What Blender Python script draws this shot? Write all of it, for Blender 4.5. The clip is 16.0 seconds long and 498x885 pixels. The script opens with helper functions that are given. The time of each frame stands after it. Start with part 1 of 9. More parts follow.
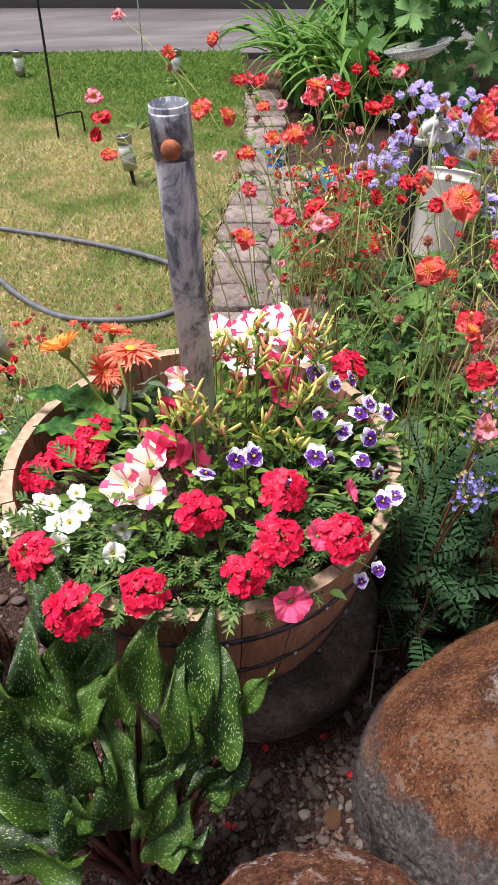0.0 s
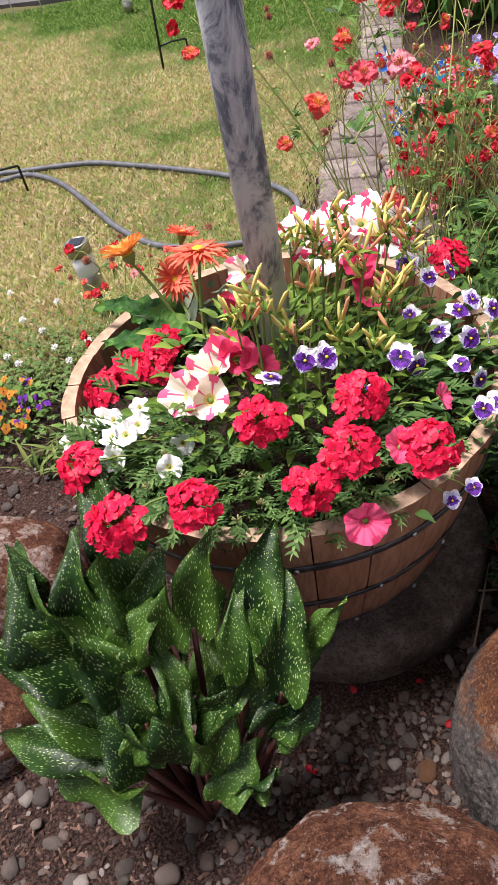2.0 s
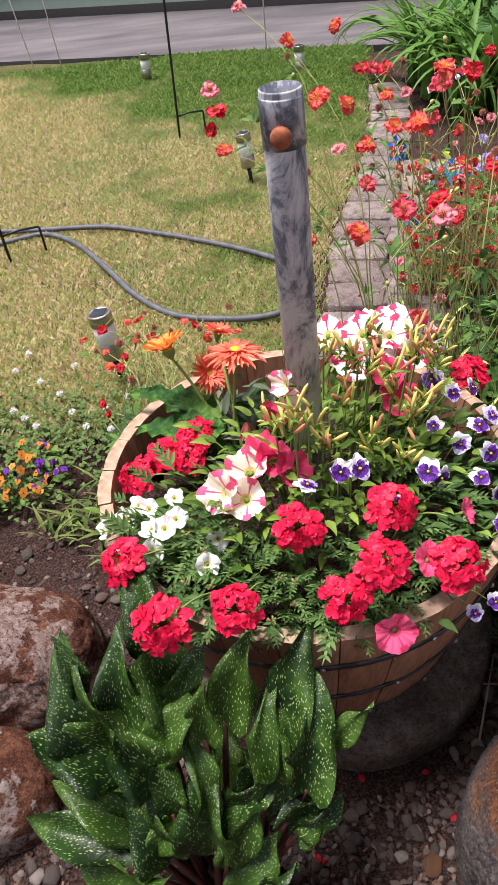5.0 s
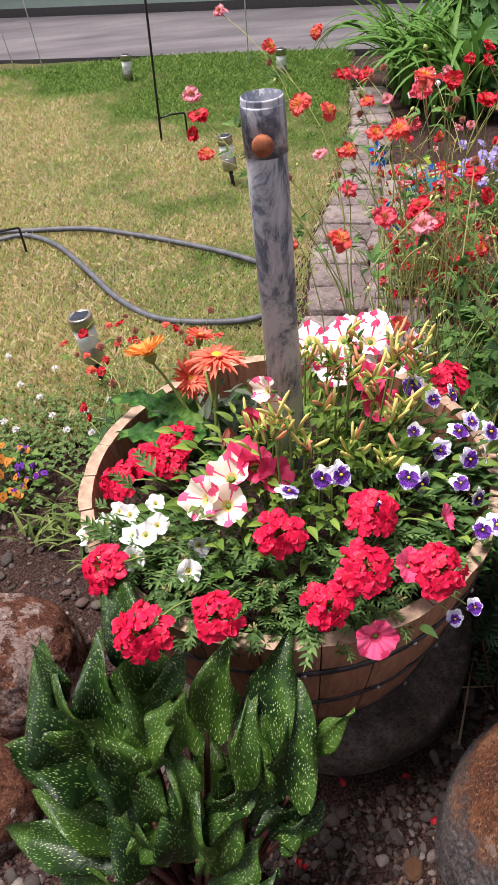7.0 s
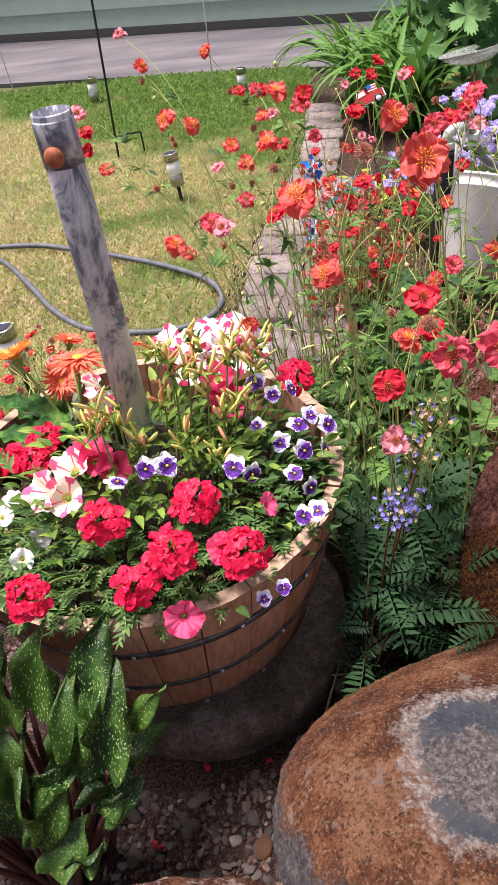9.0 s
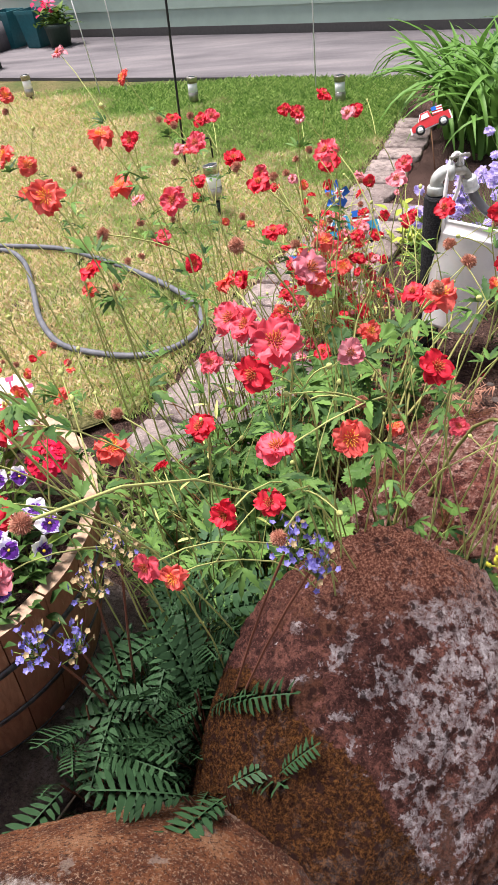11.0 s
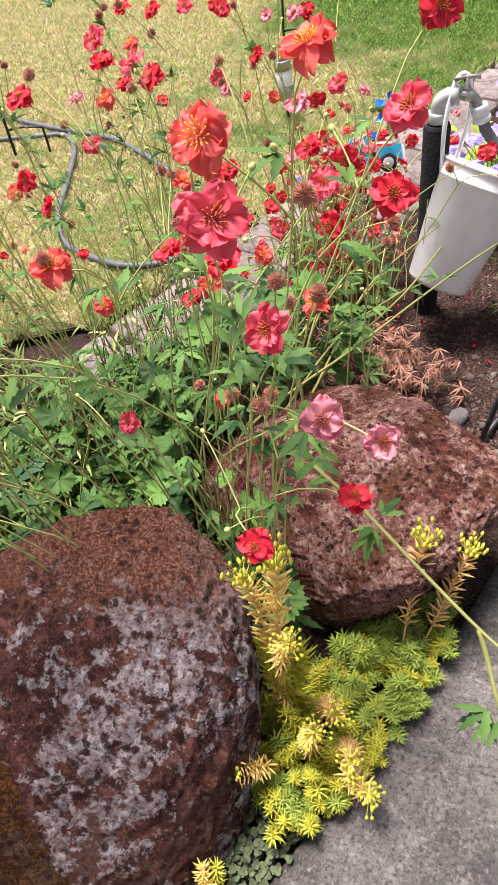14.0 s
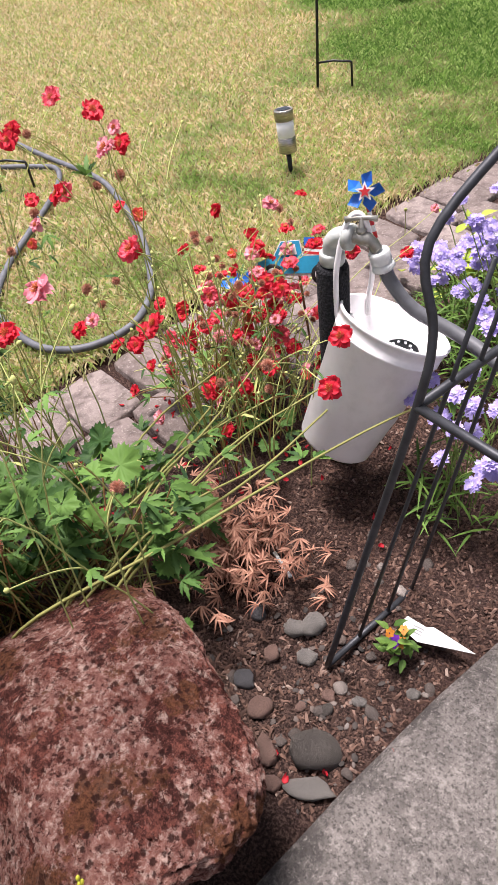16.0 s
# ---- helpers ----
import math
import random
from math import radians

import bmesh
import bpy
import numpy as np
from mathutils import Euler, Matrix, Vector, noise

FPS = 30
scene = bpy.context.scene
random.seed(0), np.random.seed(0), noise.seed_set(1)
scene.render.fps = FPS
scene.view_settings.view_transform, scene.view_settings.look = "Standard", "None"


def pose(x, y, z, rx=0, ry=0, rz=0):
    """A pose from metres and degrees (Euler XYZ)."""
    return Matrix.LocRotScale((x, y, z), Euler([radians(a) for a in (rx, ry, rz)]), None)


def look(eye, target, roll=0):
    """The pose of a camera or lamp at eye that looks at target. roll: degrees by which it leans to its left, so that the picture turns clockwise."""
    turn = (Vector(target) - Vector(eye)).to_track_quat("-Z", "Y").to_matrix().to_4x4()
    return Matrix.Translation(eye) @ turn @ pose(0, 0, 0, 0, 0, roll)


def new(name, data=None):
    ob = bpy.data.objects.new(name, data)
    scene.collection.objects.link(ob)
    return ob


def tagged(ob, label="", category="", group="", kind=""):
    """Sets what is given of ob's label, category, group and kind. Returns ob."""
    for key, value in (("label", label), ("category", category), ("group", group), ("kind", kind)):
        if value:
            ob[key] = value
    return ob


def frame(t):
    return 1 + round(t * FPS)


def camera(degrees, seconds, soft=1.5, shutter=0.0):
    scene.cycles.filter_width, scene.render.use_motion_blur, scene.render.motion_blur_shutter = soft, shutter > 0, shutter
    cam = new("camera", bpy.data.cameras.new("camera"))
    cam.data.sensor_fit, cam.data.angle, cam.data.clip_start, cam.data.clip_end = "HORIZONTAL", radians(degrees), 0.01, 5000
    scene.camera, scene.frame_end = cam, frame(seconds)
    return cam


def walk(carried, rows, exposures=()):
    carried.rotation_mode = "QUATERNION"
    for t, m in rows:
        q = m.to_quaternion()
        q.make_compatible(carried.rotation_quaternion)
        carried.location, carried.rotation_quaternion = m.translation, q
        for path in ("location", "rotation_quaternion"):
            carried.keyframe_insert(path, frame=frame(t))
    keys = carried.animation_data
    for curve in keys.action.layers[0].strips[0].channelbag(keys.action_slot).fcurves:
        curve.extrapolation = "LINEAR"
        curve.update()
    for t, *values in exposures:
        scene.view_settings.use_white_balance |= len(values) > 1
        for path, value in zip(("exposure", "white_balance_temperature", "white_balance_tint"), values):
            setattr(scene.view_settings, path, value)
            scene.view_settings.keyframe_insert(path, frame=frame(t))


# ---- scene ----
cam = camera(38.4, 16.0, soft=1.0)
PATH = [
    (0, (0.093, 0.055, 1.247), (0.317, 1.548, -0.065), -1.5),
    (0.5, (0.133, 0.087, 1.25), (0.293, 1.547, -0.107), -1.9),
    (1, (0.185, 0.102, 1.195), (0.18, 1.572, -0.16), -7.0),
    (1.5, (0.184, 0.095, 1.102), (0.049, 1.553, -0.26), -12.6),
    (2, (0.17, 0.099, 1.108), (0.021, 1.54, -0.27), -11.8),
    (2.5, (0.141, 0.11, 1.18), (0.071, 1.597, -0.155), -7.2),
    (3, (0.137, 0.111, 1.213), (0.098, 1.629, -0.089), -6.2),
    (3.5, (0.126, 0.117, 1.21), (0.031, 1.609, -0.118), -7.9),
    (3.7, (0.117, 0.117, 1.211), (0.012, 1.621, -0.102), -7.7),
    (5.8, (0.108, 0.106, 1.215), (0.057, 1.627, -0.083), -6.2),
    (6, (0.109, 0.105, 1.215), (0.07, 1.617, -0.094), -6.1),
    (6.5, (0.112, 0.105, 1.217), (0.094, 1.62, -0.088), -6.0),
    (7, (0.109, 0.116, 1.22), (0.077, 1.637, -0.079), -5.7),
    (7.5, (0.119, 0.131, 1.205), (0.126, 1.642, -0.105), -6.4),
    (8, (0.159, 0.113, 1.222), (0.11, 1.666, -0.037), -7.5),
    (8.5, (0.218, 0.075, 1.212), (0.087, 1.604, -0.07), -9.9),
    (9, (0.357, 0.043, 1.209), (0.309, 1.592, -0.055), -7.1),
    (9.5, (0.5, 0.103, 1.185), (0.492, 1.647, -0.086), -7.4),
    (9.7, (0.574, 0.155, 1.186), (0.558, 1.71, -0.072), -6.1),
    (11.8, (1.065, 0.432, 1.174), (0.48, 1.878, -0.078), -10.2),
    (12, (1.088, 0.488, 1.142), (0.535, 1.89, -0.173), -10.2),
    (12.5, (1.187, 0.528, 1.099), (0.697, 1.842, -0.327), -11.0),
    (13, (1.303, 0.531, 1.095), (0.732, 1.731, -0.399), -9.7),
    (13.5, (1.385, 0.537, 1.104), (0.681, 1.724, -0.344), -9.0),
    (14, (1.419, 0.627, 1.116), (0.625, 1.826, -0.274), -9.0),
    (14.5, (1.444, 0.856, 1.135), (0.652, 2.017, -0.288), -7.1),
    (15, (1.471, 1.009, 1.134), (0.625, 2.141, -0.28), -8.3),
    (15.5, (1.543, 1.169, 1.146), (0.579, 2.171, -0.291), -7.6),
    (16, (1.619, 1.289, 1.158), (0.624, 2.312, -0.242), -9.3),
]
walk(cam, [(t, look(eye, target, roll)) for t, eye, target, roll in PATH], [(0.0, 0.92, 6500, 17), (3.0, 0.92, 6500, 18), (6.0, 0.82, 6500, 20), (7.5, 0.82, 6500, 20), (9.0, 1.10, 6500, 22), (9.5, 1.24, 6500, 22), (12.0, 1.29, 6500, 16), (14.5, 1.36, 6500, 19), (15.5, 1.32, 6500, 20), (16.0, 1.18, 6500, 20)])

from functools import lru_cache

# ---- world and light ----
world = bpy.data.worlds.new("sky")
scene.world = world
world.use_nodes = True
wn = world.node_tree
bg = wn.nodes["Background"]
sky = wn.nodes.new("ShaderNodeTexSky")
sky.sky_type = "NISHITA"
sky.sun_disc = False
sky.sun_elevation, sky.sun_rotation = radians(74), radians(-72)
sky.air_density, sky.dust_density = 1.0, 2.5
hazy = wn.nodes.new("ShaderNodeHueSaturation")
hazy.inputs["Saturation"].default_value = 0.45
wn.links.new(sky.outputs["Color"], hazy.inputs["Color"])
wn.links.new(hazy.outputs["Color"], bg.inputs["Color"])
bg.inputs["Strength"].default_value = 0.07
sun_data = bpy.data.lights.new("sun", "SUN")
sun_data.energy, sun_data.angle, sun_data.color = 4.1, radians(20), (1.0, 0.97, 0.93)
sun = new("sun", sun_data)
sun.matrix_basis = look((-1.15, 0.38, 4.2), (0, 0, 0))

# ---- material helpers ----


class Nodes:
    """A small wrapper for building a node material."""

    def __init__(self, name, rough=0.6, metal=0.0, spec=0.5):
        self.mat = bpy.data.materials.new(name)
        self.mat.use_nodes = True
        self.t = self.mat.node_tree
        self.b = self.t.nodes["Principled BSDF"]
        self.b.inputs["Roughness"].default_value = rough
        self.b.inputs["Metallic"].default_value = metal
        self.b.inputs["Specular IOR Level"].default_value = spec
        self._co = None

    def node(self, kind, **kw):
        n = self.t.nodes.new("ShaderNode" + kind)
        for k, v in kw.items():
            n.inputs[k].default_value = v
        return n

    def link(self, a, b):
        self.t.links.new(a, b)

    def co(self, scale=(1, 1, 1)):
        tc = self.t.nodes.new("ShaderNodeTexCoord")
        mp = self.t.nodes.new("ShaderNodeMapping")
        mp.inputs["Scale"].default_value = scale
        self.link(tc.outputs["Object"], mp.inputs["Vector"])
        return mp.outputs["Vector"]

    def noise(self, scale, detail=6, rough=0.6, stretch=(1, 1, 1), distort=0.0):
        n = self.node("TexNoise", Scale=scale, Detail=detail, Roughness=rough, Distortion=distort)
        self.link(self.co(stretch), n.inputs["Vector"])
        return n.outputs["Fac"]

    def voronoi(self, scale, stretch=(1, 1, 1), feature="F1", out="Distance"):
        n = self.node("TexVoronoi", Scale=scale)
        n.feature = feature
        self.link(self.co(stretch), n.inputs["Vector"])
        return n.outputs[out]

    def ramp(self, fac, stops):
        n = self.t.nodes.new("ShaderNodeValToRGB")
        e = n.color_ramp.elements
        while len(e) < len(stops):
            e.new(0.5)
        for el, (p, c) in zip(e, stops):
            el.position = p
            el.color = (*c, 1) if len(c) == 3 else c
        self.link(fac, n.inputs["Fac"])
        return n.outputs["Color"]

    def mix(self, fac, a, b, mode="MIX"):
        n = self.t.nodes.new("ShaderNodeMix")
        n.data_type, n.blend_type = "RGBA", mode
        for s, v in (("Factor", fac), ("A", a), ("B", b)):
            sock = [i for i in n.inputs if i.name == s and i.enabled][0]
            if isinstance(v, (int, float)):
                sock.default_value = v
            elif isinstance(v, tuple):
                sock.default_value = (*v, 1)
            else:
                self.link(v, sock)
        return [o for o in n.outputs if o.enabled][0]

    def island(self):
        return self.t.nodes.new("ShaderNodeNewGeometry").outputs["Random Per Island"]

    def random(self):
        return self.t.nodes.new("ShaderNodeObjectInfo").outputs["Random"]

    def math(self, op, a, b):
        n = self.t.nodes.new("ShaderNodeMath")
        n.operation = op
        for i, v in enumerate((a, b)):
            if isinstance(v, (int, float)):
                n.inputs[i].default_value = v
            else:
                self.link(v, n.inputs[i])
        return n.outputs[0]

    def bump(self, height, strength=0.4, dist=0.004):
        n = self.node("Bump", Strength=strength, Distance=dist)
        self.link(height, n.inputs["Height"])
        self.link(n.outputs["Normal"], self.b.inputs["Normal"])

    def color(self, c):
        if isinstance(c, tuple):
            self.b.inputs["Base Color"].default_value = (*c, 1)
        else:
            self.link(c, self.b.inputs["Base Color"])
        return self

    def thin(self, amount):
        """Some light passes through, as through petals and leaves."""
        out = [n for n in self.t.nodes if n.type == "OUTPUT_MATERIAL"][0]
        tr = self.t.nodes.new("ShaderNodeBsdfTranslucent")
        base = self.b.inputs["Base Color"]
        if base.links:
            self.link(base.links[0].from_socket, tr.inputs["Color"])
        else:
            tr.inputs["Color"].default_value = base.default_value
        mx = self.node("MixShader", Fac=amount)
        self.link(self.b.outputs["BSDF"], mx.inputs[1])
        self.link(tr.outputs["BSDF"], mx.inputs[2])
        self.link(mx.outputs["Shader"], out.inputs["Surface"])
        return self


def plain(name, c, rough=0.5, metal=0.0, vary=0.12, scale=40, bump=0.0):
    n = Nodes(name, rough, metal)
    d = tuple(v * (1 - vary) for v in c)
    u = tuple(min(1, v * (1 + vary)) for v in c)
    f = n.noise(scale, 5)
    n.color(n.ramp(f, [(0.3, d), (0.7, u)]))
    if bump:
        n.bump(f, bump, 0.002)
    return n.mat


def leafy(name, dark, light, rough=0.5, thin=0.25, vein=0.25, scale=60):
    n = Nodes(name, rough + 0.08, 0, 0.22)
    c = n.ramp(n.island(), [(0.0, dark), (1.0, light)])
    c = n.mix(n.ramp(n.noise(scale, 4), [(0.35, (0, 0, 0)), (0.7, (vein,) * 3)]), c, light)
    n.color(c)
    n.bump(n.noise(scale * 2.5, 3), 0.25, 0.002)
    return n.thin(thin).mat


def petalled(name, dark, light, rough=0.6, thin=0.3, scale=70):
    n = Nodes(name, rough, 0, 0.3)
    c = n.ramp(n.island(), [(0.0, dark), (1.0, light)])
    c = n.mix(n.ramp(n.noise(scale, 4), [(0.3, (0, 0, 0)), (0.75, (0.45,) * 3)]), c, light)
    n.color(c)
    n.bump(n.noise(scale * 2, 3), 0.2, 0.002)
    return n.thin(thin).mat


# ---- mesh helpers ----
WORLD = {}


class Geo:
    """Vertices, faces and a material index for each face."""

    def __init__(self):
        self.v, self.f, self.m = [], [], []

    def add(self, vf, mi=0, m=None):
        v, f = vf[0], vf[1]
        k = len(self.v)
        if m is not None:
            v = [tuple(m @ Vector(p)) for p in v]
        self.v += [tuple(p) for p in v]
        self.f += [tuple(i + k for i in q) for q in f]
        self.m += list(vf[2]) if len(vf) > 2 else [mi] * len(f)
        return self

    def data(self):
        return self.v, self.f, self.m

    def mesh(self, name, mats, smooth=True):
        me = bpy.data.meshes.new(name)
        me.from_pydata(self.v, [], self.f)
        for a in mats if isinstance(mats, (list, tuple)) else [mats]:
            me.materials.append(a)
        me.polygons.foreach_set("material_index", self.m)
        me.polygons.foreach_set("use_smooth", [smooth] * len(self.f))
        me.update()
        return me


def thing(name, loc, label, category, group="", kind="", me=None, m=None):
    """A top-level thing: an Empty at its base, or one mesh."""
    ob = new(name, me)
    w = m if m is not None else Matrix.Translation(loc)
    ob.matrix_basis = w
    WORLD[ob.name] = w
    return tagged(ob, label, category, group, kind)


def part(name, me, parent, m=None, label="", kind=""):
    """One mesh object under a thing or a part, at the pose m in the world."""
    ob = new(name, me)
    w = m if m is not None else Matrix.Identity(4)
    ob.parent = parent
    ob.matrix_basis = WORLD[parent.name].inverted() @ w
    WORLD[ob.name] = w
    return tagged(ob, label, "", "", kind)


def facing(pos, way, spin=0.0, size=1.0):
    """A pose whose z axis points along way."""
    q = Vector(way).normalized().to_track_quat("Z", "Y").to_matrix().to_4x4()
    return Matrix.Translation(pos) @ q @ Matrix.Rotation(spin, 4, "Z") @ Matrix.Scale(size, 4)


def tube(points, radius, n=6, cap=True):
    pts = [Vector(p) for p in points]
    rad = radius if isinstance(radius, (list, tuple)) else [radius] * len(pts)
    v, f = [], []
    side = None
    for i, p in enumerate(pts):
        d = (pts[min(i + 1, len(pts) - 1)] - pts[max(i - 1, 0)]).normalized()
        if side is None:
            side = d.orthogonal().normalized()
        side = (side - d * side.dot(d)).normalized()
        up = d.cross(side)
        for k in range(n):
            a = 2 * math.pi * k / n
            v.append(tuple(p + (side * math.cos(a) + up * math.sin(a)) * rad[i]))
    for i in range(len(pts) - 1):
        for k in range(n):
            a, b = i * n + k, i * n + (k + 1) % n
            f.append((a, b, b + n, a + n))
    if cap:
        f.append(tuple(range(n))[::-1])
        f.append(tuple(range((len(pts) - 1) * n, len(pts) * n)))
    return v, f


def lathe(profile, n=24, closed=False):
    """Turn (radius, height) pairs about z."""
    v, f = [], []
    for r, z in profile:
        for k in range(n):
            a = 2 * math.pi * k / n
            v.append((r * math.cos(a), r * math.sin(a), z))
    m = len(profile)
    for i in range(m if closed else m - 1):
        for k in range(n):
            a, b = i * n + k, i * n + (k + 1) % n
            c, d = ((i + 1) % m) * n + (k + 1) % n, ((i + 1) % m) * n + k
            f.append((a, b, c, d))
    if not closed:
        f.append(tuple(range(n))[::-1])
        f.append(tuple(range((m - 1) * n, m * n)))
    return v, f


def block(sx, sy, sz, bevel=0.0):
    """A box with its base centre at the origin and bevelled edges."""
    bm = bmesh.new()
    bmesh.ops.create_cube(bm, size=1)
    for p in bm.verts:
        p.co = Vector((p.co.x * sx, p.co.y * sy, (p.co.z + 0.5) * sz))
    if bevel:
        bmesh.ops.bevel(bm, geom=bm.edges[:], offset=bevel, segments=2, affect="EDGES")
    v = [tuple(p.co) for p in bm.verts]
    bm.verts.index_update()
    f = [tuple(q.index for q in face.verts) for face in bm.faces]
    bm.free()
    return v, f


def arc(a, b, lift, n=8, sag=(0, 0, 0)):
    """A curve from a to b that starts steeply upward."""
    a, b = Vector(a), Vector(b)
    c = a.lerp(b, 0.35) + Vector((0, 0, lift)) + Vector(sag)
    out = []
    for i in range(n + 1):
        t = i / n
        out.append(a * (1 - t) ** 2 + c * 2 * t * (1 - t) + b * t * t)
    return out


def petal(length, width, nu=4, nv=2, cup=0.1, curl=0.0, notch=0.0, wave=0.0, tip=0.6, ph=0.0):
    """A petal along +x from the origin, its face up."""
    v, f = [], []
    for i in range(nu + 1):
        u = i / nu
        w = width * 0.5 * (math.sin(math.pi * min(1, u ** tip * 0.86 + 0.06)) ** 0.75)
        for j in range(-nv, nv + 1):
            s = j / nv
            x = length * u * (1 - notch * (1 - abs(s)) * u ** 6 - 0.12 * s * s * u)
            z = cup * length * s * s * u - curl * length * u * u + wave * length * u * math.sin(5 * s + ph + 3 * u)
            v.append((x, w * s, z))
    k = 2 * nv + 1
    for i in range(nu):
        for j in range(2 * nv):
            a = i * k + j
            f.append((a, a + k, a + k + 1, a + 1))
    return v, f


def leaf(length, width, nu=6, fold=0.25, droop=0.3, wave=0.0, ph=0.0, point=1.0):
    """A pointed leaf along +x with a folded midrib."""
    v, f = [], []
    for i in range(nu + 1):
        u = i / nu
        w = width * 0.5 * math.sin(math.pi * (u * 0.94 + 0.05) ** (0.75 * point)) ** 1.0
        z0 = -droop * length * u * u
        for s in (-1, -0.5, 0, 0.5, 1):
            z = z0 + fold * w * abs(s) * 2 + wave * length * abs(s) * math.sin(9 * u + ph + s)
            v.append((length * u, w * s, z))
    for i in range(nu):
        for j in range(4):
            a = i * 5 + j
            f.append((a, a + 5, a + 6, a + 1))
    return v, f


def lobed(radius, lobes=5, depth=0.35, teeth=0.06, n=45, cup=0.15, seed=0):
    """A broad lobed leaf round its stalk, in the xy plane, opening towards -x."""
    rnd = random.Random(seed)
    ph = rnd.uniform(0, 6)
    ring, mid = [], []
    for k in range(n):
        a = -math.pi * 0.92 + 1.84 * math.pi * k / (n - 1)
        lobe = abs(math.cos(lobes * 0.5 * a)) ** 0.6
        r = radius * (1 - depth * (1 - lobe)) * (1 + teeth * (1 if k % 2 else -1)) * (0.78 + 0.22 * math.cos(a * 0.5))
        z = cup * radius * (0.3 + 0.7 * math.sin(2.5 * a + ph)) * 0.6
        ring.append((r * math.cos(a), r * math.sin(a), z))
        mid.append((0.5 * r * math.cos(a), 0.5 * r * math.sin(a), cup * radius * 0.15 * math.sin(lobes * a)))
    v = [(0, 0, -0.05 * radius)] + mid + ring
    f = []
    for k in range(n - 1):
        f.append((0, 1 + k, 2 + k))
        f.append((1 + k, 1 + n + k, 2 + n + k, 2 + k))
    return v, f


def rot(z=0.0, y=0.0, x=0.0):
    return Matrix.Rotation(z, 4, "Z") @ Matrix.Rotation(y, 4, "Y") @ Matrix.Rotation(x, 4, "X")


rnd = random.Random(11)


def jit(a):
    return rnd.uniform(-a, a)


# ---- setting: ground, lawn, path, walk, patio, house ----
def soil_material():
    n = Nodes("soil", 0.95, 0, 0.2)
    fine = n.noise(220, 8, 0.7)
    big = n.noise(2.3, 4)
    c = n.ramp(fine, [(0.4, (0.016, 0.008, 0.006)), (0.5, (0.064, 0.034, 0.027)), (0.6, (0.17, 0.105, 0.083))])
    c = n.mix(n.ramp(big, [(0.4, (0, 0, 0)), (0.65, (0.25,) * 3)]), c, (0.1, 0.052, 0.042))
    n.color(c)
    n.bump(n.noise(90, 9, 0.85), 1.0, 0.02)
    return n.mat


def concrete_material(name="concrete", tint=(0.36, 0.34, 0.32)):
    n = Nodes(name, 0.9, 0, 0.3)
    a = n.noise(9, 9, 0.75)
    b = n.noise(150, 8, 0.8)
    lo, hi = tuple(v * 0.5 for v in tint), tuple(v * 1.5 for v in tint)
    c = n.ramp(a, [(0.36, lo), (0.5, tint), (0.64, hi)])
    c = n.mix(n.ramp(b, [(0.43, (0.9,) * 3), (0.5, (0, 0, 0))]), c, tuple(v * 0.3 for v in tint))
    c = n.mix(n.ramp(n.noise(260, 7, 0.8), [(0.55, (0, 0, 0)), (0.62, (0.6,) * 3)]), c, (0.34, 0.32, 0.3))
    c = n.mix(n.ramp(n.noise(38, 9, 0.85), [(0.53, (0, 0, 0)), (0.57, (0.55,) * 3)]), c, tuple(v * 2.1 for v in tint))
    tc = n.t.nodes.new("ShaderNodeTexCoord")
    sp = n.t.nodes.new("ShaderNodeSeparateXYZ")
    n.link(tc.outputs["Object"], sp.inputs[0])
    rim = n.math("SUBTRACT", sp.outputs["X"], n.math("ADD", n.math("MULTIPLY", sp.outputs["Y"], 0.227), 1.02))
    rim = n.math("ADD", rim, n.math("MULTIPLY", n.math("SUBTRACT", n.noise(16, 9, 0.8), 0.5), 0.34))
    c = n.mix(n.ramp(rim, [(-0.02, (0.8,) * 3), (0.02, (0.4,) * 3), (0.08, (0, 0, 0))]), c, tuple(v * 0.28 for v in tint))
    c = n.mix(n.ramp(n.noise(120, 9, 0.9), [(0.56, (0, 0, 0)), (0.6, (0.8,) * 3)]), c, tuple(v * 2.6 for v in tint))
    c = n.mix(n.ramp(n.noise(85, 9, 0.9), [(0.38, (0.8,) * 3), (0.43, (0, 0, 0))]), c, tuple(v * 0.2 for v in tint))
    n.color(c)
    n.bump(n.noise(120, 9, 0.85), 1.0, 0.011)
    return n.mat


SOIL = soil_material()
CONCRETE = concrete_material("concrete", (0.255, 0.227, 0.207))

# the bed, fine near the camera's side, out to the horizon
g = Geo()
xs = [-40, -15, -6, -3, -2] + [-1.4 + 0.03 * i for i in range(118)] + [2.6, 4, 8, 20, 40]
ys = [-40, -10, -3, -1] + [-0.4 + 0.03 * i for i in range(110)] + [3.6, 4.5, 6, 9, 14, 25, 60]
verts, faces = [], []
for y in ys:
    for x in xs:
        near = max(0.0, 1 - max(abs(x - 0.5) - 1.2, abs(y - 1.2) - 1.5, 0) * 2)
        z = near * (0.028 * (noise.noise((x * 5, y * 5, 0)) ) + 0.012 * noise.noise((x * 19, y * 19, 3))) - 0.012
        verts.append((x, y, z))
w = len(xs)
for j in range(len(ys) - 1):
    for i in range(w - 1):
        faces.append((j * w + i, j * w + i + 1, (j + 1) * w + i + 1, (j + 1) * w + i))
g.add((verts, faces))
ground = thing("ground", (0, 0, 0), "dark crumbly garden soil with bark mulch and grit", "soil", "", "structure", g.mesh("ground", SOIL))


